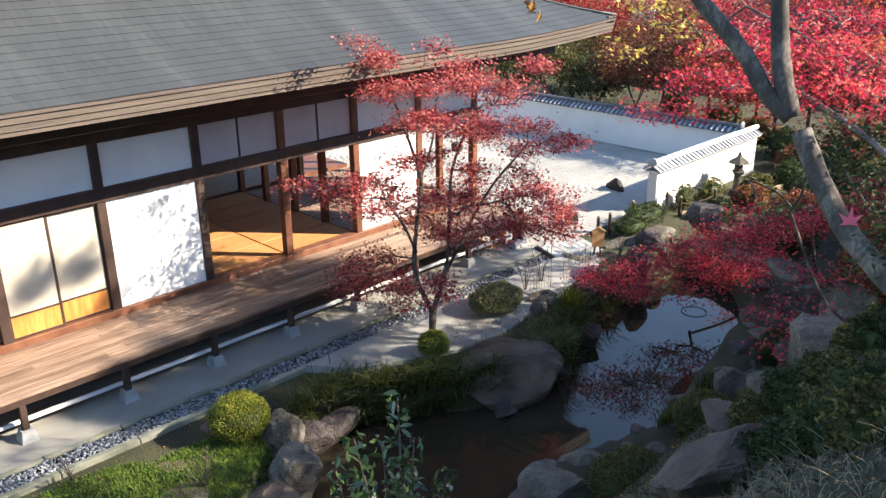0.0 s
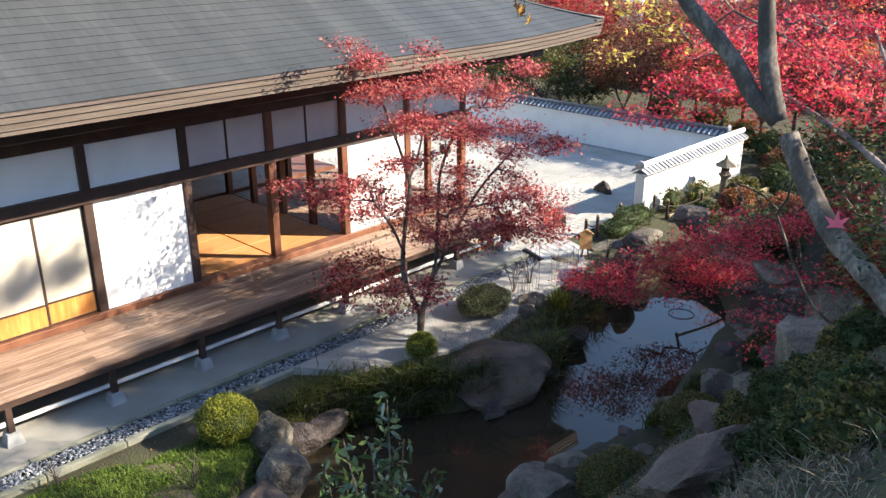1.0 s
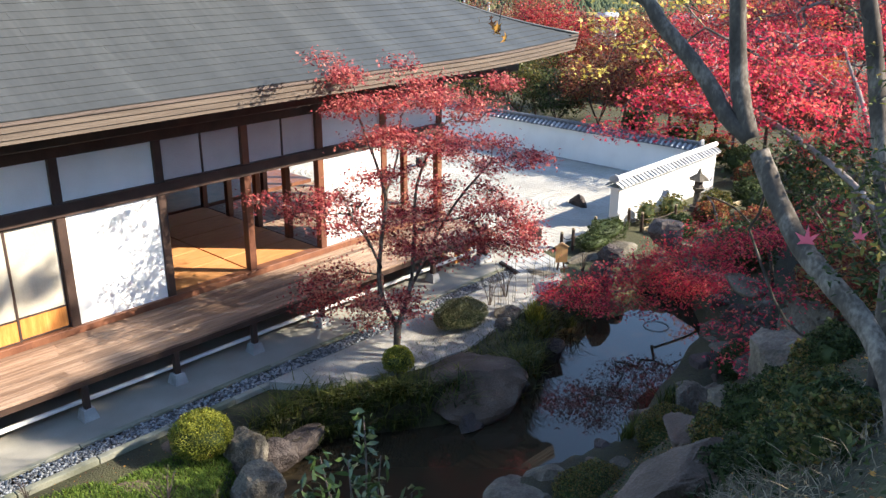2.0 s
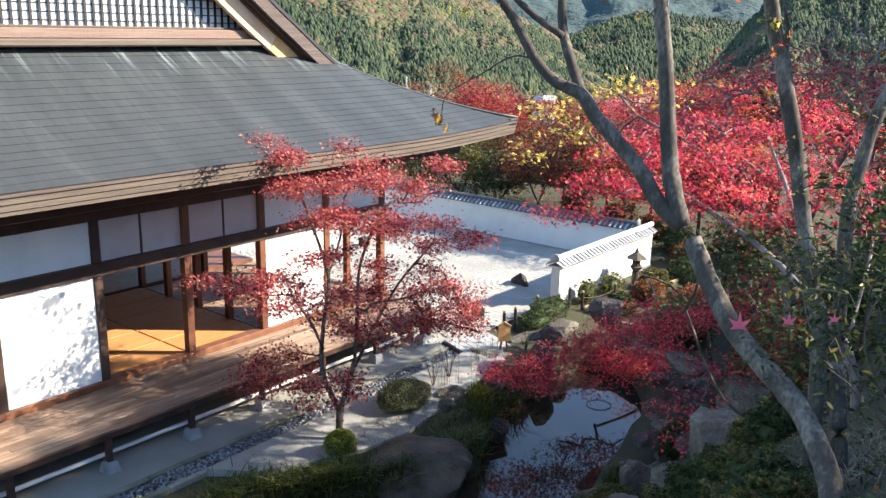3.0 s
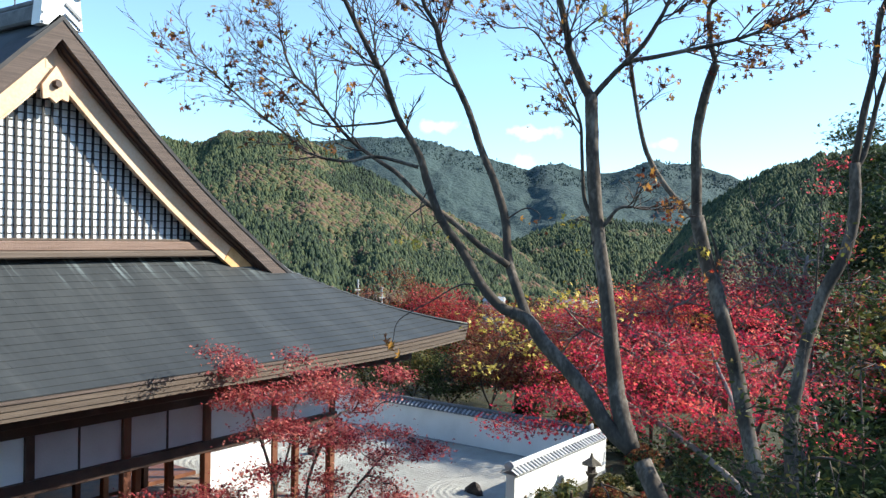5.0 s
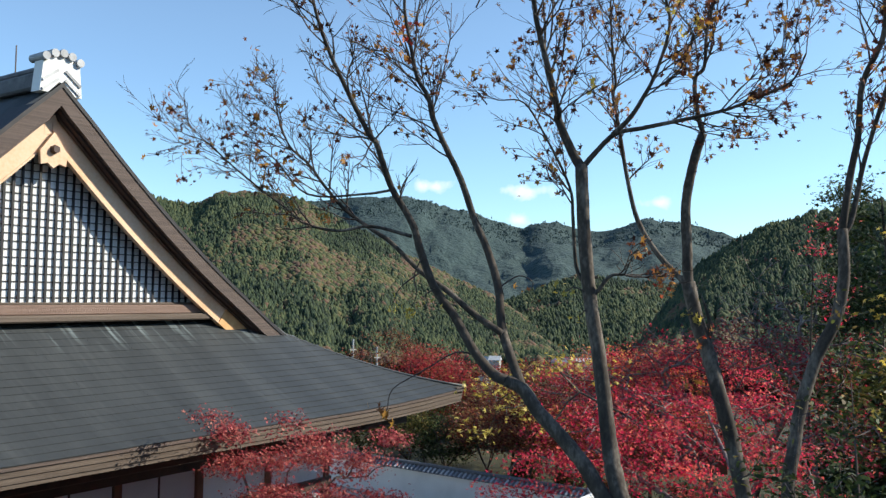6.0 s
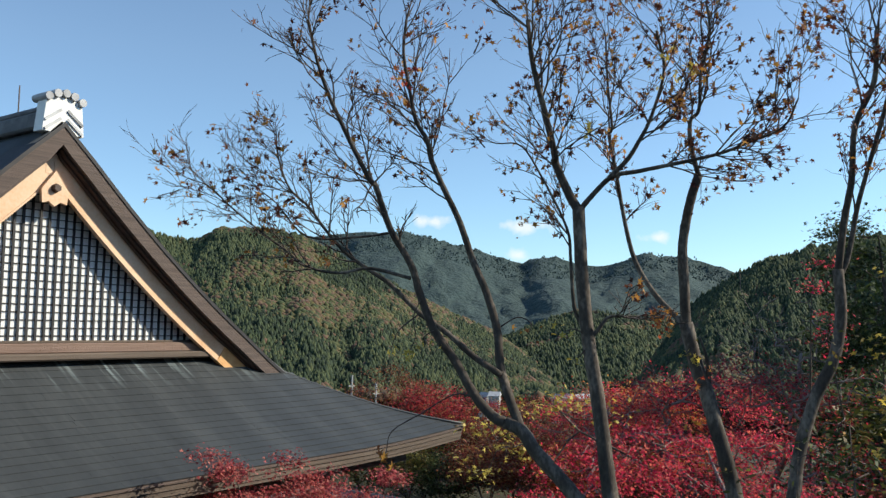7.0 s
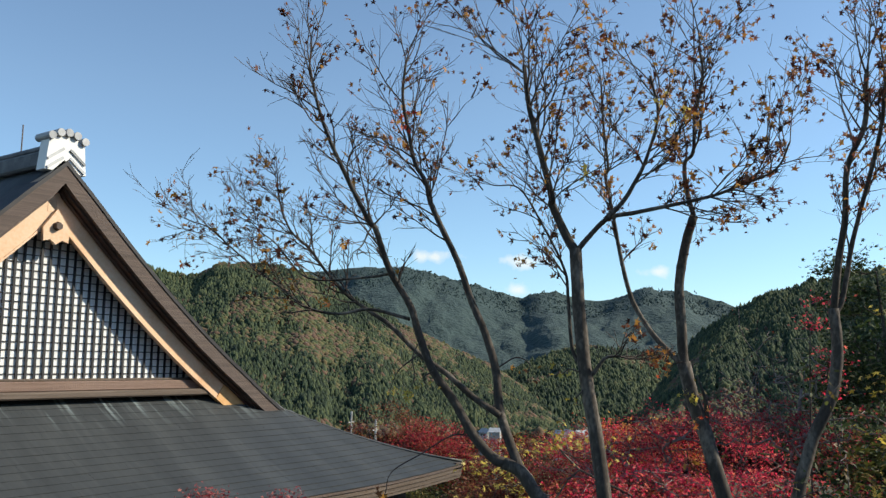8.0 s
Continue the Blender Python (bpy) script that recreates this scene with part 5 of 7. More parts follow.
# ---- maples ----
def maple(name, label, category, limbs, pads, mat, seed, per=14, leaf=0.042, each=32, flat=0.35, tip=0.006, bark="bark", shape=LEAF_STAR, group="", fill=0.16, power=0.46, tilt=0.55, droop=0.2, sides=7):
    """A tree from its limbs (lists of points) and foliage pads (x, y, z, radius): twigs grow to every spray of leaves."""
    r = np.random.default_rng(seed)
    ob = thing(name, label, category, group, at=limbs[0][0])
    base = np.array(limbs[0][0], float)
    targets, centres = [], []
    for x, y, z, rad in pads:
        n = max(3, int(per * (rad / 0.6) ** 1.6))
        for _ in range(n):
            q = r.normal(0, 0.48, 3) * (rad, rad, rad * flat)
            targets.append(np.array((x, y, z)) + q)
    for t in targets:
        k = max(2, int(each * r.uniform(0.5, 1.4)))
        centres.append(t + r.normal(0, 1, (k, 3)) * (fill, fill, fill * 0.45))
    fine = [[tuple(p) for p in spline(limb, 4)] for limb in limbs]
    tubes = grow(fine, targets, tip, power, 0.07, seed)
    tubes = [([tuple(np.array(p) - base) for p in pts], rr) for pts, rr in tubes]
    wood("trunk", tubes, M[bark], ob, sides)
    leaves("crown", np.vstack(centres) - base, leaf, mat, ob, shape, tilt, droop=droop, rng=r)
    return ob


MAPLE_PADS = [(4.5, -2.3, 5.15, 0.6), (4.44, -2.67, 4.64, 0.65), (5.91, -2.65, 4.55, 0.75), (4.52, -3.9, 5.41, 0.25), (5.9, -3.82, 4.63, 0.65), (6.07, -4.72, 5.03, 0.4),
              (5.19, -2.67, 3.9, 0.7), (4.93, -4.36, 4.09, 0.8), (6.63, -4.04, 3.76, 0.5), (6.51, -5.13, 3.63, 0.5), (3.62, -1.9, 2.67, 0.6), (2.63, -2.1, 3.09, 0.3),
              (3.85, -2.88, 3.06, 0.55), (4.57, -2.66, 2.44, 0.7), (5.8, -3.2, 2.51, 0.75), (5.55, -4.9, 2.84, 0.6), (6.9, -4.71, 2.19, 0.4), (5.14, -2.99, 1.92, 0.6),
              (4.73, -4.83, 2.42, 0.6), (6.03, -4.99, 2.13, 0.6), (3.66, -2.8, 1.48, 0.7), (3.53, -2.5, 0.95, 0.5), (3.95, -3.27, 0.92, 0.8), (3.77, -4.52, 1.47, 0.5),
              (4.58, -3.54, 4.68, 0.42), (4.17, -3.68, 4.26, 0.42), (5.11, -3.72, 3.90, 0.42), (5.66, -3.92, 3.74, 0.42), (6.48, -4.21, 3.42, 0.42), (4.53, -3.73, 3.49, 0.42), (5.40, -4.02, 3.15, 0.42), (6.09, -4.26, 2.95, 0.42), (2.88, -3.57, 3.31, 0.42), (3.05, -3.78, 2.83, 0.42), (4.17, -4.09, 2.82, 0.42), (5.27, -4.42, 2.62, 0.42), (6.50, -4.76, 2.62, 0.42), (6.58, -4.99, 2.09, 0.42), (5.65, -4.78, 2.18, 0.42), (4.26, -4.41, 2.36, 0.42), (3.81, -3.24, 5.24, 0.28), (3.36, -3.20, 5.56, 0.2), (5.34, -3.64, 5.02, 0.42), (6.22, -3.90, 4.30, 0.42), (3.79, -3.72, 3.53, 0.42)]
maple("maple_tree", "slender many-stemmed maple with dusky red leaves", "tree",
      [[(4.1, -4.0, 0.1), (4.15, -3.98, 0.68)],
       [(4.15, -3.98, 0.68), (4.21, -3.47, 1.36), (4.38, -3.37, 2.29), (4.57, -3.29, 2.99), (4.59, -2.93, 3.77), (4.45, -2.7, 4.5)],
       [(4.22, -3.5, 1.75), (4.14, -3.27, 2.22), (3.99, -3.0, 2.65)],
       [(4.15, -3.98, 0.68), (4.71, -3.79, 1.42), (4.89, -3.7, 2.24), (5.16, -3.52, 3.13), (5.49, -3.64, 3.94)],
       [(4.6, -3.82, 1.2), (5.3, -3.74, 1.93), (5.83, -3.9, 2.73), (6.28, -4.34, 3.49)],
       [(4.5, -3.3, 2.9), (5.02, -3.15, 3.63), (5.28, -3.0, 4.34)]],
      MAPLE_PADS, M["leaf_dusky"], 5, per=17, leaf=0.045, each=66, fill=0.15, flat=0.28)

# low red maple over the water, and darker sprays on the bank
low = [(*bearing(h - 1.0, e - 1.2, (7.45 - 0.3 - 0.02 * d) / math.sin(radians(1.2 - e))), r * 1.15) for h, e, d, r in [(35.0, -21.6, 17.6, 0.4), (32.8, -21.6, 17.6, 0.55), (30.8, -20.6, 17.8, 0.6), (28.4, -20.6, 17.6, 0.6), (26.2, -20.4, 17.4, 0.5), (24.6, -19.8, 17.4, 0.45), (31.4, -22.3, 17.0, 0.25), (29.0, -22.0, 16.9, 0.2), (27.6, -19.2, 18.2, 0.55), (33.5, -20.9, 18.4, 0.4), (25.4, -19.6, 17, 0.5), (23.6, -19.2, 17, 0.45), (30.0, -19.4, 17, 0.5)]]
maple("maple_tree", "low crimson maple leaning over the pond", "tree",
      [[(13.2, -6.4, -0.1), (12.9, -6.1, 0.3), (12.3, -5.7, 0.6), (11.6, -5.3, 0.75)]], low, M["leaf_red"], 6, per=20, leaf=0.043, each=46, fill=0.16, flat=0.3, tip=0.005)
mid_red = [(*bearing(h, e, d), r) for h, e, d, r in [(23.7, -18.9, 17.6, 0.65), (21.7, -18.2, 17.2, 0.75), (19.5, -17.2, 16.8, 0.8), (17.0, -16.0, 16.5, 0.9), (26.2, -19.4, 18.0, 0.55), (28.4, -20.0, 18.6, 0.45), (24.6, -17.4, 18.6, 0.35)]]
maple("maple_tree", "crimson maple beside the garden path", "tree",
      [[(12.6, -7.6, 0.0), (12.4, -7.4, 1.0), (11.8, -6.8, 1.9), (11.0, -6.3, 2.3)], [(12.4, -7.4, 1.0), (11.6, -8.2, 1.9), (10.8, -8.6, 2.4)]],
      mid_red, M["leaf_red"], 7, per=20, leaf=0.045, each=40, fill=0.18)
dark_red = [(*bearing(h, e, d), r) for h, e, d, r in [(22.4, -24.2, 14.6, 0.42), (20.8, -23.3, 14.2, 0.45), (20.9, -26.0, 13.2, 0.4), (19.6, -21.0, 14.5, 0.55)]]
maple("maple_tree", "small crimson maple in the shade of the bank", "tree", [[(8.3, -9.3, 0.3), (8.1, -9.1, 0.9), (7.9, -8.9, 1.3)]], dark_red, M["leaf_red"], 8, per=15, leaf=0.042, each=28, fill=0.15)

# scarlet maple that reaches in front of the garden wall
red = [(*bearing(h, e, d), r) for h, e, d, r in [(31.4, -11.7, 9.6, 0.28), (29.8, -12.2, 9.2, 0.3), (29.2, -10.0, 9.6, 0.4), (26.8, -9.4, 9.4, 0.55), (27.6, -12.0, 9.0, 0.35), (24.8, -10.2, 9.2, 0.55), (23.4, -8.0, 9.8, 0.6), (21.5, -11.0, 8.8, 0.5), (20.2, -8.2, 9.4, 0.6), (17.8, -11.6, 8.6, 0.45),
                                                (25.6, -7.0, 10.6, 0.6), (21.8, -5.8, 11.0, 0.65), (18.4, -6.2, 10.6, 0.65), (16.0, -8.4, 9.8, 0.6), (14.0, -6.0, 10.6, 0.7), (28.2, -8.0, 10.6, 0.4), (13.5, -9.5, 8.8, 0.5), (11.5, -8.5, 8.8, 0.5), (10.0, -11.0, 8.4, 0.4), (23.0, -9.6, 8.8, 0.5), (19.0, -9.8, 8.8, 0.5), (16.0, -11.0, 8.8, 0.45), (22.0, -7.2, 9.6, 0.55)]]
maple("maple_tree", "bright scarlet maple in full colour on the bank", "tree",
      [[(1.4, -12.9, 4.2), (1.3, -12.75, 5.0), (1.7, -12.0, 5.5), (2.3, -11.1, 5.75), (2.9, -10.2, 5.9)], [(1.5, -12.4, 5.3), (2.6, -11.8, 5.9), (3.8, -11.2, 6.2)], [(1.3, -12.75, 5.0), (2.4, -12.6, 5.8), (3.9, -12.0, 6.3)]],
      red, M["leaf_red"], 9, per=16, leaf=0.031, each=42, fill=0.11, flat=0.26, tip=0.0045, bark="twig_pale")
back_red = [(*bearing(h, e, d), r) for h, e, d, r in [(26.0, -5.6, 15.0, 0.9), (23.5, -4.2, 15.5, 1.0), (21.0, -3.2, 15.0, 1.0), (18.5, -2.6, 14.5, 1.0), (16.0, -2.2, 14.0, 1.1), (13.5, -2.6, 14.0, 1.1), (11.0, -3.2, 13.5, 1.1), (24.5, -7.0, 14.5, 0.8), (21.0, -6.0, 14.0, 0.9), (17.0, -5.2, 13.5, 1.0), (13.0, -6.0, 13.0, 1.0), (10.0, -7.5, 12.0, 1.0), (18.0, -9.0, 14.5, 0.9), (15.0, -9.0, 13.5, 0.9), (19.5, -12.0, 14.5, 0.8), (16.5, -12.0, 13.5, 0.8), (24.5, -4.0, 16.5, 1.0), (22.0, -4.2, 17.0, 1.0), (26.5, -4.6, 16.0, 0.8)]]
maple("maple_tree", "broad red maple with thinning leaves", "tree",
      [[(8.6, -10.4, 1.9), (8.4, -10.2, 3.6), (8.0, -9.6, 5.0), (7.6, -8.8, 6.0)], [(8.4, -10.2, 3.6), (7.6, -10.8, 5.2), (6.8, -11.4, 6.2)], [(8.4, -10.2, 3.6), (9.0, -9.0, 5.2), (9.0, -7.8, 6.0)]],
      back_red, M["leaf_crimson"], 10, per=17, leaf=0.036, each=24, fill=0.15, flat=0.34, tip=0.007, bark="twig_pale")
yellow = [(*bearing(h, e, d), r) for h, e, d, r in [(32.4, -5.2, 10.2, 0.22), (30.4, -4.1, 10.0, 0.3), (28.6, -3.8, 9.8, 0.3), (26.6, -3.6, 9.6, 0.3), (25.2, -4.2, 9.6, 0.25), (31.6, -6.0, 10.0, 0.3), (30.0, -7.0, 10.2, 0.35), (33.0, -8.0, 10.6, 0.25)]]
maple("maple_tree", "young maple with yellow leaves", "tree", [[(3.4, -12.3, 3.5), (3.6, -11.6, 5.0), (3.6, -10.7, 6.0), (3.3, -9.8, 6.5)]], yellow, M["leaf_yellow"], 11, per=22, leaf=0.05, each=9, fill=0.13, flat=0.5, tip=0.004)


# ---- trees beyond the walls and round the garden ----
def any_tree(at, height, spread, mat, label, seed, leaf=0.07, dense=26, n=42, low=0.35, name="broadleaf_tree", shape=LEAF_STAR, group="", tall=0.5, bark="bark_dark", fill=0.3):
    """A free-grown tree: a trunk that forks into limbs, and pads of leaves in an uneven crown."""
    r = np.random.default_rng(seed)
    x, y = at
    z0 = gz(x, y) - 0.05
    limbs = [[(x, y, z0), (x + r.normal(0, 0.1), y + r.normal(0, 0.1), z0 + height * low)]]
    fork = limbs[0][1]
    for k in range(4):
        a = k * 1.57 + r.uniform(-0.5, 0.5)
        q = spread * r.uniform(0.35, 0.6)
        limbs.append([fork, (x + math.cos(a) * q * 0.6, y + math.sin(a) * q * 0.6, z0 + height * (low + 0.2)), (x + math.cos(a) * q, y + math.sin(a) * q, z0 + height * r.uniform(0.65, 0.85))])
    pads = []
    for _ in range(n):
        d = r.normal(0, 1, 3)
        d *= r.uniform(0.55, 1.0) / np.linalg.norm(d)
        pads.append((x + d[0] * spread, y + d[1] * spread, z0 + height * (1 - tall / 2 + 0.5 * tall * d[2]), r.uniform(0.3, 0.6) * spread * 0.42))
    return maple(name, label, "tree", limbs, pads, mat, seed, per=7, leaf=leaf, each=dense, fill=fill, flat=0.6, bark=bark, shape=shape, tip=0.009, group=group)


BEHIND = "trees behind the boundary wall"
for i, (h, d, top, spread, mat, label) in enumerate([
        (38.4, 42, -2.4, 2.8, "leaf_rust", "dull red maple behind the boundary wall"), (35.8, 40, -3.1, 2.5, "leaf_crimson", "dark red maple behind the boundary wall"),
        (33.2, 41, -4.0, 2.8, "leaf_crimson", "red maple behind the boundary wall"), (30.5, 38, -4.0, 2.7, "leaf_rust", "rusty maple behind the boundary wall"),
        (27.5, 36, -4.0, 2.8, "leaf_rust", "rusty maple with thinning leaves"), (24.5, 34, -3.4, 2.8, "leaf_red", "red maple behind the boundary wall"),
        (21.5, 32, -2.8, 2.8, "leaf_orange", "orange-red maple behind the boundary wall"), (18.0, 31, -2.2, 2.8, "leaf_red", "red maple beyond the garden path"),
        
        (37.6, 35.5, -7.4, 1.4, "leaf_olive", "olive green tree behind the boundary wall"), (34.8, 34.6, -8.0, 1.4, "leaf_green", "green tree behind the boundary wall"),
        (40.2, 37.0, -7.4, 1.4, "leaf_olive", "olive green tree behind the boundary wall"), (32.2, 33.5, -6.8, 1.5, "leaf_rust", "rusty shrub behind the boundary wall"),
        (36.2, 37.5, -6.0, 1.4, "leaf_olive", "olive green tree behind the boundary wall"), (39.0, 39.0, -6.0, 1.4, "leaf_green", "green tree behind the boundary wall"),
        (29.2, 32.5, -6.4, 1.5, "leaf_rust", "rusty shrub behind the boundary wall"), (26.2, 31.5, -6.2, 1.6, "leaf_orange", "orange shrub behind the boundary wall"),
        (23.4, 31.0, -5.8, 1.6, "leaf_rust", "rusty tree behind the garden corner")]):
    p = bearing(h, 0, d)
    high = 7.45 + math.tan(radians(top)) * d - gz(p.x, p.y)
    any_tree((p.x, p.y), high, spread, M[mat], label, 100 + i, 0.06, 40, 44, 0.3 if spread > 2 else 0.25, group=BEHIND, tall=0.62, shape=LEAF_QUAD)
for i, (h, d, s) in enumerate([(36.6, 33.4, 0.6), (34.2, 32.4, 0.6), (38.8, 34.4, 0.65), (32.6, 31.8, 0.5)]):
    p = bearing(h, 0, d)
    shrub((p.x, p.y, gz(p.x, p.y)), (s, s, s * 0.8), M["leaf_moss"], "round green shrub behind the boundary wall", 60 + i, 900, 0.05, "shrubs behind the wall")
# brown board fence far behind
fence = thing("board_fence", "weathered brown board fence behind the trees", "fence")
for i in range(26):
    y = -3 + 0.9 * i
    part("fence_board", one_box((31.5, y, gz(31.5, y) - 0.2), (31.56, y + 0.88, 1.6), 0.01), M["brown"], fence)

# tall trees on the rising ground that shade the pond
for i, (x, y, top, spread, mat, label) in enumerate([
        (11.6, -11.4, 7.0, 1.5, "leaf_green", "tall dark evergreen on the bank"), (14.5, -12.6, 6.0, 2.0, "leaf_orange", "orange broadleaf tree on the slope"),
        (7.5, -16.5, 8.8, 2.4, "leaf_green", "dark evergreen on the slope"), (13.0, -17.0, 9.4, 3.0, "leaf_green", "dark evergreen on the slope"), (4.2, -19.0, 10.6, 2.0, "leaf_green", "dark evergreen above the path"),
        (19.5, -14.6, 6.0, 2.4, "leaf_olive", "broadleaf tree beyond the pond"), (9.6, -12.8, 6.6, 1.6, "leaf_olive", "broadleaf tree on the bank"), (15.6, -11.3, 9.6, 1.6, "leaf_green", "dark evergreen above the path")]):
    any_tree((x, y), top - gz(x, y), spread, M[mat], label, 140 + i, 0.1, 26, 46, 0.2, group="trees on the slope", tall=0.85, shape=LEAF_OVAL, fill=0.34)
# unseen tall maple added on the upper slope to throw broken shade on the veranda
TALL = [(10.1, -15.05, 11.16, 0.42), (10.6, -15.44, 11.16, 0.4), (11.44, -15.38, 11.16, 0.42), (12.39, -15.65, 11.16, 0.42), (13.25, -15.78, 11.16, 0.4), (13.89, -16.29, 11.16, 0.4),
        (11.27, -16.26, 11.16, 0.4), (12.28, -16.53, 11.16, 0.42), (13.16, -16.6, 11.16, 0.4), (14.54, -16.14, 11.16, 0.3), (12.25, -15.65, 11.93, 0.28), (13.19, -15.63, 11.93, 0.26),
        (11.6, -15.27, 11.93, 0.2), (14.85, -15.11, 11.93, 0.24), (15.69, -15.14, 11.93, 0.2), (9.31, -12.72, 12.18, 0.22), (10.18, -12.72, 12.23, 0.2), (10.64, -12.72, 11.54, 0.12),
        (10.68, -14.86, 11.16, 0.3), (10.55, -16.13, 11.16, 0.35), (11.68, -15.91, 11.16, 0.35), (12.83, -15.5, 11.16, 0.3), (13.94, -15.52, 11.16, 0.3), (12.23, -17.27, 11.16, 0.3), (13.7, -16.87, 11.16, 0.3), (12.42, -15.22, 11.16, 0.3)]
maple("maple_tree", "unseen tall maple with thinning leaves, added to shade the veranda", "tree",
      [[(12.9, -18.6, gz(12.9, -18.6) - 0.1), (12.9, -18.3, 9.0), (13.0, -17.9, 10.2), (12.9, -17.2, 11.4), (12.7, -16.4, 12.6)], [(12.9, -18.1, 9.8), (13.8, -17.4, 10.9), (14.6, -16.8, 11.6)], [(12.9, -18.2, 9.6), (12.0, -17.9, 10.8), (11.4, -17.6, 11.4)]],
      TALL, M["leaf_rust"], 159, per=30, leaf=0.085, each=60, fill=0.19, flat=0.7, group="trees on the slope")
# Unseen evergreen, added only to keep sun off the thicket by the path.
maple("evergreen_tree", "dark evergreen above the path", "tree",
      [[(3.4, -18.4, gz(3.4, -18.4) - 0.1), (3.2, -18.0, 7.6), (3.0, -17.7, 8.6)]],
      [(2.54, -17.72, 8.84, 0.5), (3.04, -17.42, 9.04, 0.5), (2.64, -17.52, 9.54, 0.4), (3.24, -17.22, 9.64, 0.4), (2.24, -17.92, 8.64, 0.5), (3.34, -17.62, 8.74, 0.5), (3.64, -17.22, 9.24, 0.45), (2.84, -17.22, 8.44, 0.5), (4.04, -17.02, 8.74, 0.5), (3.84, -16.82, 9.44, 0.4)], M["leaf_green"], 160, per=22, leaf=0.07, each=40, fill=0.17, flat=0.8, group="trees on the slope")
any_tree((1.9, -13.45), 3.6, 0.32, M["leaf_yellow"], "slender yellowing tree beside the path", 158, 0.045, 10, 22, 0.3, group="trees on the slope", tall=0.75, fill=0.1)


# understorey between the pond, the path and the slope
for i, (x, y, s, mat) in enumerate([(8.0, -10.6, 0.7, "leaf_rust"), (9.6, -9.8, 0.8, "leaf_rust"), (11.2, -9.4, 0.9, "leaf_rust"), (12.8, -9.2, 1.0, "leaf_olive"), (14.6, -8.6, 1.0, "leaf_rust"), (16.4, -8.0, 1.0, "leaf_green"),
                                     (18.4, -7.2, 1.1, "leaf_olive"), (20.4, -6.4, 1.1, "leaf_rust"), (6.4, -11.2, 0.7, "leaf_rust"), (5.0, -11.8, 0.6, "leaf_rust"), (7.0, -12.4, 0.9, "leaf_green"), 
                                     (14.6, -4.2, 0.42, "leaf_green"), (16.0, -4.4, 0.5, "leaf_rust"), (17.4, -3.9, 0.45, "leaf_olive"), (18.9, -4.3, 0.55, "leaf_green"), (20.6, -3.6, 0.6, "leaf_rust"), (19.8, -5.4, 0.6, "leaf_olive"), (22.0, -2.6, 0.7, "leaf_green"), (23.4, -1.0, 0.7, "leaf_rust"), (24.6, 1.0, 0.7, "leaf_olive"), (25.5, 3.5, 0.7, "leaf_green"), (13.6, -6.4, 0.8, "leaf_green"), (15.4, -6.0, 0.7, "leaf_rust"), (17.4, -5.4, 0.7, "leaf_green"), (22.5, -4.6, 1.1, "leaf_green"), (10.8, -11.0, 1.0, "leaf_olive")]):
    shrub((x, y, gz(x, y) - 0.1), (s, s, s * 0.75), M[mat], "loose shady shrub among the trees", 200 + i, 1900, 0.05, "understorey shrubs", "shrub", LEAF_OVAL, 0.16)


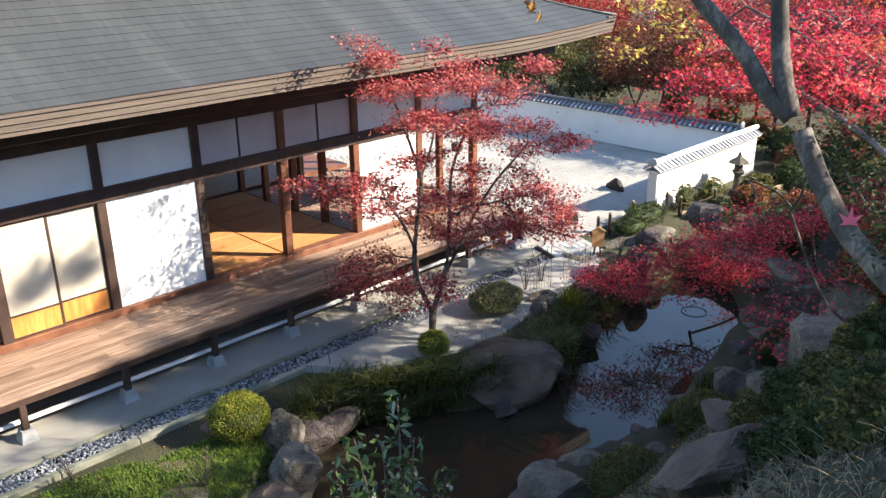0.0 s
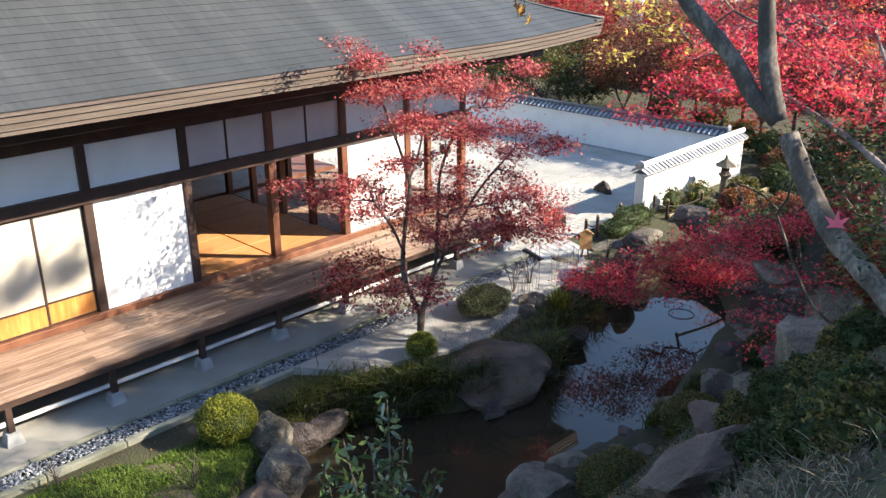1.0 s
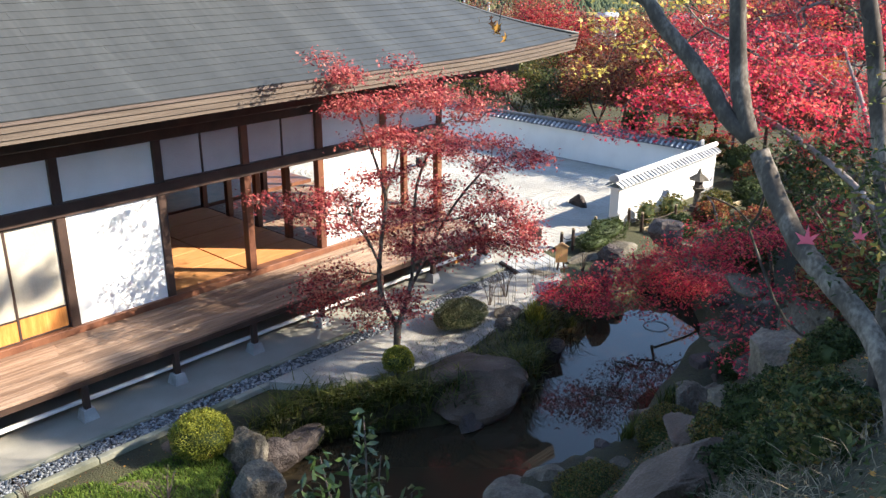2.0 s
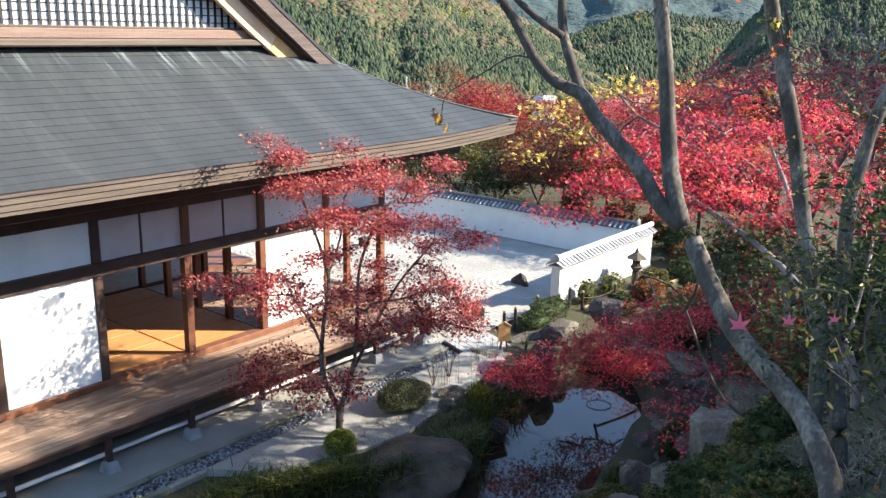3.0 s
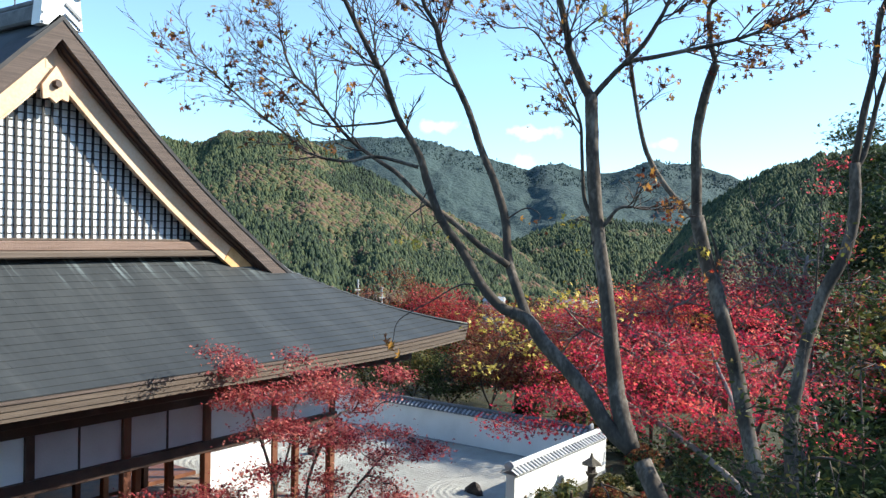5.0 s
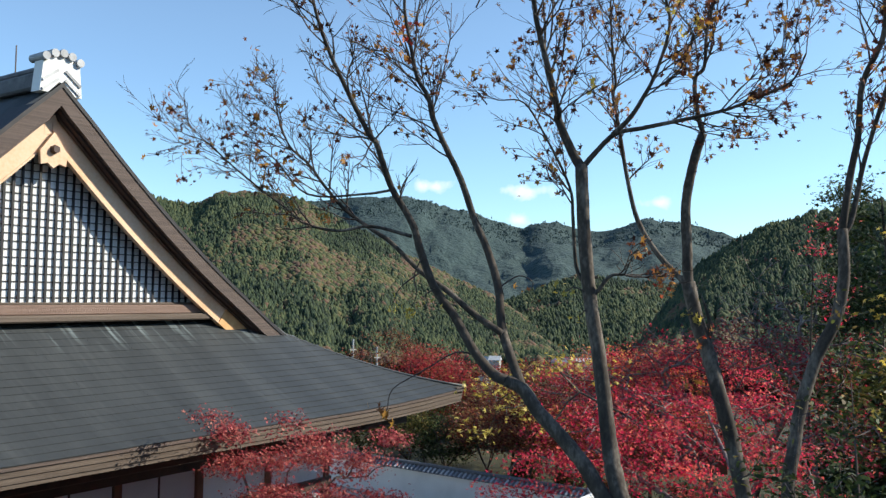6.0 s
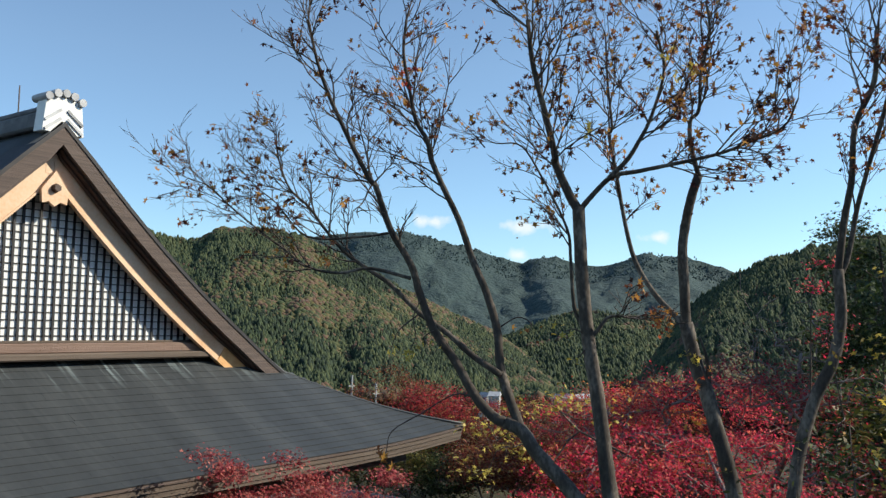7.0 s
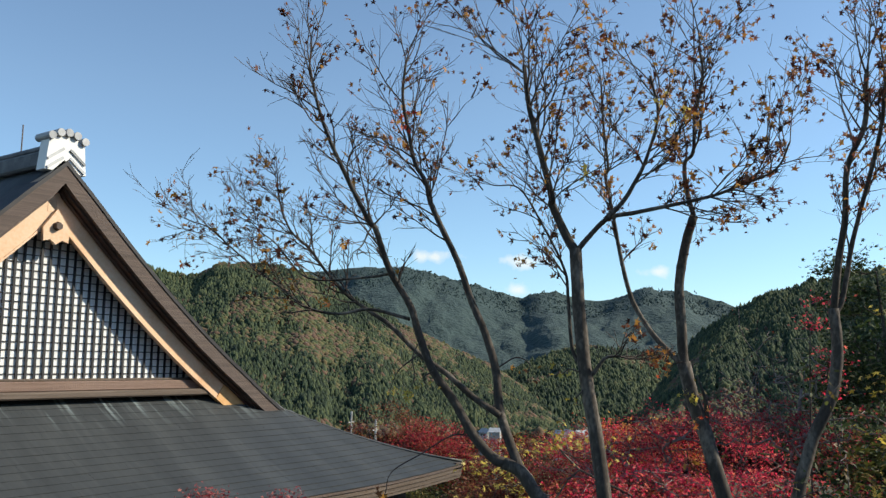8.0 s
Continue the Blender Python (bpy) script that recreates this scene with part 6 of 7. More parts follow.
# ---- the bare trees beside the path ----
def bare_tree(label, limbs, seed, slim=0.62, sprays=()):
    """A nearly bare tree. Each limb: points, radii at both ends, where along it the twigs begin, the longest twig, the share of leafy tips."""
    r = np.random.default_rng(seed)
    ob = thing("bare_maple", label, "tree", "bare trees beside the path", at=limbs[0][0][0])
    base = Vector(limbs[0][0][0])
    trunk, twig_v, twig_f, dry = None, [], [], []

    def twig(p, way, length, rad, depth, leafy):
        n = 6 if depth > 1 else 4
        pts, d = [p], way.normalized()
        for i in range(n):
            d = (d + Vector((r.normal(0, 0.17), r.normal(0, 0.17), 0.06 + r.normal(0, 0.13)))).normalized()
            pts.append(pts[-1] + d * length / n)
            if depth and i < n - 1:
                for side in ((1, -1) if depth > 1 else (1 if i % 2 else -1,)):
                    if r.random() < 0.7:
                        out = d.cross(Vector((r.normal(0, 0.5), r.normal(0, 0.5), 1))).normalized() * side
                        twig(pts[-1], d + out * r.uniform(0.35, 1.1), length * r.uniform(0.25, 0.75) * (1 - 0.1 * i), rad * 0.58, depth - 1, leafy)
        ring_tube(twig_v, twig_f, pts, [max(0.0014, rad * (1 - 0.75 * i / n)) for i in range(n + 1)], 4 if depth > 1 else 3)
        if r.random() < leafy * (0.8 if depth < 2 else 0.4):
            for _ in range(int(r.integers(2, 6))):
                dry.append(pts[-1] + Vector((r.normal(0, 0.025), r.normal(0, 0.025), -0.02 + r.normal(0, 0.025))))

    for pts, r0, r1, begin, longest, leafy in limbs:
        sp = [Vector(p) - base for p in spline(pts, 5)]
        n = len(sp)
        radii = [(r0 + (r1 - r0) * i / (n - 1)) * slim for i in range(n)]
        verts, faces = [], []
        ring_tube(verts, faces, sp, radii, 10, 0.1)
        limb = raw("limb" if trunk else "trunk", verts, faces, M["bark"], trunk or ob, "" if trunk else "grey bark, pale on the sunny side", smooth=True)
        trunk = trunk or limb
        if longest:
            for i in range(int(begin * n), n, 2):
                way = (sp[min(i + 1, n - 1)] - sp[max(0, i - 1)]).normalized()
                for _ in range(2 if i >= n - 2 or r.random() < 0.35 else 1):
                    a = r.uniform(0, 6.283)
                    out = (way.orthogonal().normalized() * math.cos(a) + way.cross(way.orthogonal()).normalized() * math.sin(a))
                    if i == n - 1:
                        out *= 0.3
                    twig(sp[i], way + out * r.uniform(0.6, 1.1), longest * r.uniform(0.5, 1.2), min(0.0068, radii[i] * 0.65), 2, leafy)
    raw("twig_work", twig_v, twig_f, M["bark_dark"], ob, "fine dark twigs", kind="stuff")
    if dry:
        leaves("dry_leaf_sprays", [tuple(p) for p in dry], 0.032, M["leaf_dry"], ob, LEAF_STAR, 0.9, droop=0.6, rng=r, label="curled dry brown and yellow leaves", kind="stuff")
    for way, count, spread, mat, size in sprays:
        sp = [Vector(p) - base for p in spline(way, 4)]
        v, f = [], []
        ring_tube(v, f, sp, [0.006 - 0.004 * k / (len(sp) - 1) for k in range(len(sp))], 4)
        raw("hanging_twig", v, f, M["bark_dark"], ob)
        end = np.array(sp[-1])
        leaves("leaf_spray", end + r.normal(0, spread, (count, 3)), size, M[mat], ob, LEAF_STAR, 0.8, droop=1.0, rng=r, label="few last leaves on a hanging twig", kind="stuff")
    return ob


bare_tree("nearly bare forked maple with grey bark beside the path",
          [([(-2.03, -13.70, 5.18), (-1.83, -13.48, 5.15), (-1.68, -13.39, 5.29), (-1.55, -13.28, 5.42), (-1.43, -13.11, 5.57), (-1.35, -12.89, 5.71), (-1.27, -12.7, 5.83), (-1.18, -12.51, 6.03), (-1.1, -12.34, 6.26)], 0.1, 0.09, 0, 0, 0),
           ([(-1.24, -12.33, 6.36), (-1.27, -12.19, 6.48), (-1.28, -12.07, 6.65), (-1.32, -11.93, 6.81), (-1.36, -11.8, 6.95), (-1.38, -11.71, 7.07), (-1.43, -11.62, 7.12)], 0.078, 0.062, 0, 0, 0),
           ([(-1.43, -11.62, 7.12), (-1.46, -11.56, 7.15), (-1.51, -11.46, 7.27), (-1.58, -11.34, 7.5), (-1.65, -11.24, 7.67), (-1.71, -11.17, 7.9), (-1.76, -11.14, 8.07), (-1.86, -11.05, 8.29), (-1.95, -11.0, 8.55), (-2.02, -11.01, 8.58), (-2.16, -10.93, 8.86), (-2.28, -10.89, 9.08), (-2.37, -10.88, 9.26), (-2.46, -10.89, 9.47)], 0.055, 0.012, 0.5, 0.5, 0.12),
           ([(-1.38, -11.71, 7.07), (-1.35, -11.6, 7.27), (-1.32, -11.52, 7.45), (-1.28, -11.47, 7.68), (-1.27, -11.38, 7.92), (-1.28, -11.28, 8.13), (-1.3, -11.19, 8.38), (-1.34, -11.08, 8.62), (-1.37, -11.0, 8.81), (-1.41, -10.99, 8.94), (-1.43, -10.91, 9.08), (-1.45, -10.87, 9.28), (-1.49, -10.84, 9.55), (-1.49, -10.86, 9.78)], 0.052, 0.014, 0.5, 0.7, 0.24),
           ([(-1.38, -11.56, 7.4), (-1.45, -11.39, 7.52), (-1.51, -11.25, 7.65), (-1.59, -11.08, 7.78), (-1.69, -10.92, 7.96), (-1.73, -10.82, 8.03), (-1.84, -10.67, 8.16), (-1.92, -10.56, 8.31), (-1.99, -10.47, 8.46), (-2.07, -10.38, 8.57), (-2.13, -10.33, 8.77), (-2.15, -10.32, 8.95)], 0.034, 0.006, 0.5, 0.42, 0.1),
           ([(-1.75, -11.13, 7.99), (-1.88, -10.91, 8.05), (-1.98, -10.74, 8.02), (-2.1, -10.57, 8.06), (-2.17, -10.46, 8.16), (-2.28, -10.32, 8.29), (-2.41, -10.19, 8.44), (-2.49, -10.1, 8.55), (-2.57, -9.99, 8.6)], 0.018, 0.005, 0.3, 0.4, 0.14),
           ([(-1.85, -11.05, 8.27), (-1.9, -10.86, 8.25), (-2.07, -10.55, 8.25), (-2.18, -10.38, 8.46), (-2.22, -10.25, 8.56), (-2.27, -10.13, 8.69)], 0.014, 0.004, 0.4, 0.32, 0.12),
           ([(-1.24, -12.33, 6.36), (-1.22, -12.25, 6.56), (-1.19, -12.2, 6.72), (-1.16, -12.15, 6.98), (-1.14, -12.1, 7.27), (-1.15, -12.04, 7.65), (-1.17, -12.01, 8.06), (-1.21, -12.01, 8.44)], 0.088, 0.06, 0, 0, 0),
           ([(-1.21, -12.01, 8.42), (-1.24, -11.97, 8.5), (-1.32, -11.91, 8.7), (-1.37, -11.93, 8.75), (-1.47, -11.91, 9.01), (-1.59, -11.9, 9.26), (-1.69, -11.92, 9.5)], 0.05, 0.02, 0.3, 0.75, 0.4),
           ([(-1.21, -12.02, 8.42), (-1.18, -12.08, 8.5), (-1.14, -12.2, 8.62), (-1.08, -12.35, 8.65), (-0.98, -12.61, 8.7), (-0.92, -12.8, 8.74), (-0.89, -12.94, 8.79), (-0.89, -13.15, 8.86), (-0.91, -13.24, 9.01)], 0.03, 0.008, 0.45, 0.5, 0.55),
           ([(-1.16, -12.19, 8.61), (-1.13, -12.29, 8.71), (-1.11, -12.36, 8.82), (-1.1, -12.44, 8.97), (-1.17, -12.55, 9.22), (-1.26, -12.54, 9.44)], 0.028, 0.01, 0.4, 0.6, 0.4),
           ([(-1.16, -12.03, 7.69), (-1.15, -11.95, 7.82), (-1.14, -11.92, 8.12), (-1.13, -11.89, 8.32), (-1.2, -11.76, 8.63), (-1.27, -11.64, 8.85), (-1.31, -11.48, 8.88)], 0.022, 0.006, 0.4, 0.5, 0.3),
           ([(-1.15, -12.05, 7.65), (-1.14, -12.09, 7.67), (-1.12, -12.16, 7.76), (-1.09, -12.24, 7.77)], 0.026, 0.012, 0.85, 0.3, 0.3)], 21,
          sprays=[([(-1.51, -11.46, 7.27), (-1.59, -11.35, 7.28), (-1.7, -11.2, 7.17), (-1.82, -11.06, 7.06), (-1.85, -11.04, 6.94), (-1.87, -11.03, 6.9)], 9, 0.035, "leaf_dry", 0.042),
                  ([(-1.74, -11.21, 7.87), (-1.77, -11.17, 7.75), (-1.76, -11.18, 7.63), (-1.78, -11.14, 7.52)], 9, 0.035, "leaf_yellow", 0.04),
                  ([(-1.69, -11.27, 7.67), (-1.72, -11.22, 7.63), (-1.71, -11.24, 7.58)], 5, 0.03, "leaf_yellow", 0.036),
                  ([(-1.75, -11.2, 7.77), (-1.82, -11.1, 7.67), (-1.85, -11.06, 7.55)], 8, 0.03, "leaf_yellow", 0.034),
                  ([(-1.17, -12.05, 7.65), (-1.21, -11.97, 7.69), (-1.24, -11.92, 7.66)], 7, 0.035, "leaf_yellow", 0.036),
                  ([(-1.17, -12.06, 7.59), (-1.2, -12.0, 7.52), (-1.21, -11.97, 7.5)], 4, 0.03, "leaf_yellow", 0.034),
                  ([(-1.27, -11.46, 7.68), (-1.2, -11.57, 7.76), (-1.16, -11.65, 7.72), (-1.16, -11.63, 7.65)], 6, 0.05, "leaf_dry", 0.03),
                  ([(-1.09, -12.24, 7.77), (-1.08, -12.28, 7.86), (-1.06, -12.33, 7.96)], 6, 0.04, "leaf_dry", 0.03),
                  ([(-1.57, -10.96, 9.16), (-1.61, -10.95, 9.25), (-1.63, -10.94, 9.31)], 22, 0.06, "leaf_orange", 0.034),
                  ([(-1.13, -12.43, 8.91), (-1.14, -12.52, 9.1), (-1.17, -12.59, 9.23)], 24, 0.07, "leaf_yellow", 0.03),
                  ([(-1.34, -12.01, 8.78), (-1.33, -12.06, 8.83), (-1.32, -12.09, 8.86)], 7, 0.03, "leaf_yellow", 0.034),
                  ([(-1.47, -11.49, 8.82), (-1.52, -11.44, 8.9), (-1.56, -11.4, 8.95)], 9, 0.045, "leaf_dry", 0.034),
                  ([(-0.91, -12.96, 8.75), (-0.91, -13.02, 8.81), (-0.92, -13.01, 8.84)], 22, 0.07, "leaf_dry", 0.036),
                  ([(-1.64, -11.51, 9.38), (-1.64, -11.55, 9.45), (-1.65, -11.57, 9.49)], 14, 0.06, "leaf_dry", 0.034)])
bare_tree("pale-barked bare maple beside the path",
          [([(-0.43, -13.02, 4.36), (-0.31, -12.92, 5.57), (-0.24, -12.81, 5.87), (-0.16, -12.68, 6.33), (-0.13, -12.59, 6.69), (-0.17, -12.56, 6.85), (-0.17, -12.45, 7.25), (-0.18, -12.38, 7.46), (-0.2, -12.32, 7.74)], 0.088, 0.078, 0, 0, 0),
           ([(-0.2, -12.32, 7.71), (-0.22, -12.32, 7.98), (-0.24, -12.32, 8.28), (-0.26, -12.38, 8.55), (-0.28, -12.45, 8.74)], 0.058, 0.048, 0.9, 0.3, 0.1),
           ([(-0.28, -12.45, 8.74), (-0.33, -12.42, 8.93), (-0.37, -12.43, 9.1), (-0.4, -12.5, 9.16), (-0.43, -12.53, 9.42), (-0.46, -12.6, 9.67), (-0.49, -12.59, 9.85)], 0.028, 0.012, 0.3, 0.7, 0.4),
           ([(-0.21, -12.3, 7.74), (-0.19, -12.22, 7.81), (-0.19, -12.09, 7.95), (-0.21, -11.96, 8.18), (-0.22, -11.89, 8.46), (-0.25, -11.84, 8.81), (-0.28, -11.8, 9.09), (-0.32, -11.84, 9.15), (-0.37, -11.83, 9.47), (-0.42, -11.84, 9.79)], 0.036, 0.01, 0.45, 0.6, 0.3),
           ([(-0.16, -12.45, 7.3), (-0.18, -12.46, 7.47), (-0.22, -12.42, 7.65)], 0.036, 0.008, 0, 0, 0)], 22,
          sprays=[([(-0.25, -12.33, 7.74), (-0.27, -12.28, 7.73), (-0.28, -12.24, 7.69)], 12, 0.04, "leaf_orange", 0.03),
                  ([(-0.27, -12.37, 7.6), (-0.26, -12.39, 7.56), (-0.27, -12.38, 7.52)], 14, 0.045, "leaf_yellow", 0.028),
                  ([(-0.27, -12.42, 7.49), (-0.27, -12.45, 7.43), (-0.26, -12.46, 7.38)], 12, 0.04, "leaf_orange", 0.028),
                  ([(-0.22, -12.54, 6.93), (-0.24, -12.46, 7.0), (-0.26, -12.38, 7.04)], 26, 0.035, "leaf_dry", 0.034)])
bare_tree("dark two-stemmed bare maple beside the path",
          [([(-0.40, -13.20, 4.57), (-0.28, -13.1, 5.0), (-0.13, -13.03, 5.24), (-0.0, -12.96, 5.5), (0.14, -12.88, 6.32), (0.22, -12.9, 6.62), (0.27, -12.93, 6.88), (0.34, -13.02, 7.23), (0.39, -13.14, 7.51), (0.41, -13.19, 7.82), (0.41, -13.18, 8.12)], 0.085, 0.06, 0, 0, 0),
           ([(0.41, -13.18, 8.1), (0.4, -13.23, 8.45), (0.38, -13.29, 8.74), (0.33, -13.33, 9.09), (0.24, -13.47, 9.36), (0.2, -13.5, 9.69)], 0.042, 0.025, 0.5, 0.7, 0.45),
           ([(0.41, -13.19, 8.08), (0.45, -13.23, 8.18), (0.47, -13.27, 8.37), (0.47, -13.32, 8.61), (0.27, -13.55, 9.27), (0.19, -13.61, 9.59)], 0.034, 0.02, 0.5, 0.5, 0.45)], 23)

# leafy thicket at the foot of those trees
thicket = [(*bearing(h, e, d), r) for h, e, d, r in [(14.6, -9.6, 5.4, 0.26), (13.0, -8.0, 5.4, 0.28), (11.0, -6.2, 5.4, 0.32), (9.2, -4.6, 5.2, 0.3), (15.6, -13.6, 5.0, 0.26), (13.3, -12.0, 5.0, 0.32), (10.2, -10.4, 4.9, 0.32), (14.8, -15.6, 4.7, 0.3), (10.6, -15.0, 4.6, 0.32), (8.2, -12.7, 4.7, 0.32), (8.8, 0.4, 5.4, 0.25), (12.0, -18.5, 4.5, 0.3), (16.5, -17.5, 4.8, 0.24)]]
maple("leafy_thicket", "thin-stemmed thicket with olive green leaves", "shrub",
      [[(-1.0, -13.9, 4.9), (-0.9, -13.5, 5.6), (-0.8, -13.2, 6.3)], [(-1.2, -13.95, 4.9), (-1.2, -13.6, 5.8), (-1.0, -13.5, 6.6), (-0.9, -13.45, 7.2)], [(-0.8, -13.8, 4.9), (-0.6, -13.1, 5.6), (-0.6, -12.8, 6.3)]],
      thicket, M["leaf_olive"], 31, per=13, leaf=0.025, each=12, fill=0.1, flat=0.8, tip=0.003, bark="bark_dark", shape=LEAF_OVAL, tilt=0.8)
dense = [(-1.07, -13.12, 6.67, 0.2), (-1.06, -13.3, 6.51, 0.22), (-1.0, -13.44, 6.7, 0.2), (-1.14, -13.23, 6.26, 0.22), (-1.11, -13.42, 6.23, 0.22), (-1.23, -13.09, 6.04, 0.2), (-1.21, -13.29, 5.99, 0.24), (-1.16, -13.5, 6.02, 0.24), (-1.29, -13.16, 5.82, 0.2), (-1.25, -13.4, 5.81, 0.24), (-1.05, -13.53, 6.37, 0.2), (-1.18, -12.97, 6.35, 0.14), (-0.96, -13.42, 7.02, 0.16), (-1.34, -12.96, 5.82, 0.18)]
ROOT = (-1.15, -13.7, gz(-1.15, -13.7) - 0.1)
bush = maple("leafy_thicket", "dense shady thicket with dull green leaves and reddish stems", "shrub",
      [[ROOT, (-1.44, -13.3, 5.93), (-1.29, -13.23, 6.3), (-1.15, -13.22, 6.69), (-0.99, -13.21, 7.1)],
       [ROOT, (-1.47, -13.22, 5.89), (-1.35, -13.01, 6.27), (-1.25, -12.85, 6.65), (-1.13, -12.74, 7.0)],
       [ROOT, (-1.42, -13.4, 5.93), (-1.21, -13.41, 6.26), (-1.02, -13.43, 6.58)]],
      dense, M["leaf_green"], 32, per=26, leaf=0.026, each=30, fill=0.1, flat=0.8, tip=0.002, bark="bark_dark", shape=LEAF_OVAL, tilt=0.8)
for p, size in (((-1.74, -12.88, 6.02), 0.085), ((-1.66, -13.09, 6.07), 0.06), ((-1.6, -13.28, 6.11), 0.045)):
    face = [Vector(p) - bush.location + Vector((0.59 * a, -0.81 * a, b)) * size + Vector((-0.8, -0.58, 0)) * (0.3 * c * size) for a, b, c in LEAF_STAR]
    raw("pink_leaf", face, [tuple(range(len(face)))], M["pink"], bush, "bright pink maple leaf caught in the twigs")
maple("maple_tree", "dark green maple in the shade of the bank", "tree",
      [[(3.2, -11.9, gz(3.2, -11.9) - 0.1), (2.8, -11.3, 3.6), (2.5, -10.9, 4.6)]],
      [(1.93, -11.48, 5.56, 0.4), (2.03, -11.71, 5.69, 0.4), (2.08, -11.97, 5.54, 0.4), (1.91, -11.67, 5.27, 0.4), (1.84, -11.36, 5.39, 0.35), (2.03, -12.11, 5.22, 0.4), (1.92, -11.95, 5.0, 0.35)], M["leaf_green"], 33, per=16, leaf=0.04, each=30, fill=0.15, flat=0.4, tip=0.004)
maple("bare_thicket", "pale leafless twigs on the far slope", "shrub",
      [[(8.2, -11.6, gz(8.2, -11.6) - 0.1), (8.1, -11.4, 5.0), (8.0, -11.2, 6.6)]],
      [(8.62, -10.41, 7.36, 0.6), (8.72, -10.82, 7.65, 0.7), (8.8, -11.15, 7.47, 0.6), (8.68, -10.66, 7.18, 0.6), (8.57, -10.25, 7.07, 0.5)], M["leaf_rust"], 34, per=40, leaf=0.03, each=2, fill=0.12, flat=1.2, tip=0.006, bark="twig_pale")
maple("maple_tree", "narrow crimson maple rising beside the path", "tree",
      [[(6.4, -11.6, gz(6.4, -11.6) - 0.1), (6.3, -11.7, 6.0), (6.1, -11.8, 8.0)]],
      [(6.18, -11.9, 8.24, 0.16), (6.2, -11.95, 7.87, 0.2), (6.21, -11.98, 7.5, 0.25), (6.18, -12.03, 8.53, 0.12)], M["leaf_red"], 35, per=22, leaf=0.035, each=26, fill=0.12, flat=0.9)
maple("evergreen_tree", "tall dark evergreen with yellowing tips", "tree",
      [[(10.8, -12.2, gz(10.8, -12.2) - 0.1), (10.7, -12.1, 7.5), (10.6, -12.0, 9.4)]],
      [(10.59, -11.6, 9.56, 0.5), (10.68, -11.74, 8.87, 0.6), (10.64, -11.39, 8.68, 0.5), (10.72, -11.71, 7.98, 0.7), (10.67, -11.36, 7.57, 0.6), (10.75, -11.86, 7.19, 0.6), (10.63, -11.15, 7.16, 0.5), (10.56, -11.29, 9.37, 0.3)], M["leaf_green"], 36, per=24, leaf=0.06, each=34, fill=0.18, flat=0.7)
# glossy evergreen bush rising from the bank below the path: upright stems with leaves all along
ever = thing("evergreen_bush", "glossy-leaved evergreen bush on the bank", "shrub", at=tuple(bearing(49, -46, 5.0)))
root = Vector(ever.location)
r = np.random.default_rng(44)
for h, e, d in [(48.2, -31.0, 5.2), (51.6, -33.4, 5.0), (53.1, -35.2, 5.0), (47.0, -33.6, 5.25), (49.5, -33.8, 5.1), (44.6, -36.0, 5.0), (50.9, -35.8, 4.9), (47.8, -36.0, 5.0), (46.0, -38.0, 4.9), (52.5, -38.0, 4.9), (54.5, -38.5, 4.9), (49.5, -38.0, 5.1)]:
    tip = bearing(h, e, d) - root
    low = Vector((tip.x * 0.45, tip.y * 0.45, tip.z - 0.55))
    pts = spline([Vector((0, 0, -0.4)), low, (low + tip) / 2 + Vector((r.normal(0, 0.02), r.normal(0, 0.02), 0.02)), tip], 3)
    v, f = [], []
    ring_tube(v, f, pts, [0.009 - 0.005 * i / (len(pts) - 1) for i in range(len(pts))], 5)
    raw("stem", v, f, M["bark_dark"], ever)
    c = []
    for i in range(60):
        t = r.random() ** 0.7
        p = low + (tip - low) * t
        a, q = r.uniform(0, 6.28), 0.045 + 0.03 * (1 - t)
        c.append((p.x + q * math.cos(a), p.y + q * math.sin(a), p.z + 0.02))
    leaves("leaf_spray", c, 0.04, M["leaf_gloss"], ever, LEAF_OVAL, 0.9, droop=0.15, rng=r, label="glossy dark green leaves", kind="stuff")
# ground cover, leaf litter and dry grass on the bank and on the shore
r = np.random.default_rng(50)


def strewn(n, x0, x1, y0, y1, up=0.02):
    out = []
    while len(out) < n:
        x, y = r.uniform(x0, x1), r.uniform(y0, y1)
        if float(pond_side(x, y)) > 0.2:
            out.append((x, y, gz(x, y) + up))
    return out


lit = strewn(9000, -4.0, 6, -14.2, -8.6) + strewn(500, -3, 2, -5.2, -3.1)
for _ in range(260):
    x, y = r.uniform(2.6, 8.6), r.uniform(-4.4, -3.15)
    lit.append((x, y, 0.172))
leaves("fallen_leaves", lit, 0.021, M["leaf_dry"], None, LEAF_STAR, 0.35, rng=r, label="dry fallen leaves strewn over the bank", kind="stuff")["category"] = "leaves"
leaves("ground_cover", strewn(11000, -3.6, 5, -14.0, -9.0, 0.03), 0.024, M["leaf_green"], None, LEAF_OVAL, 0.6, rng=r, label="low leafy ground cover on the bank", kind="stuff")["category"] = "plants"
blades("dry_grass", strewn(3500, -4.0, 2.0, -14.0, -10.8, 0.0), 0.07, M["straw"], "dry straw-coloured grass on the bank", 0.003, lean=1.4)
strap = []
for x, y in [(-0.35, -11.9), (-0.54, -12.14), (-1.27, -12.82), (-1.57, -13.0), (-1.76, -13.13), (-1.45, -12.71), (-0.37, -11.75), (-2.03, -13.28), (-0.99, -12.3)]:
    strap += [(x + r.normal(0, 0.05), y + r.normal(0, 0.05), gz(x, y) - 0.01) for _ in range(7)]
blades("strap_leaves", strap, 0.24, M["leaf_green"], "clumps of broad green strap leaves on the bank", 0.02, lean=0.7, category="plants")
blades("bank_straw", strewn(5200, -2.8, 0.6, -13.4, -11.0, 0.0), 0.11, M["straw"], "tangled dry grass along the top of the bank", 0.004, lean=1.5)
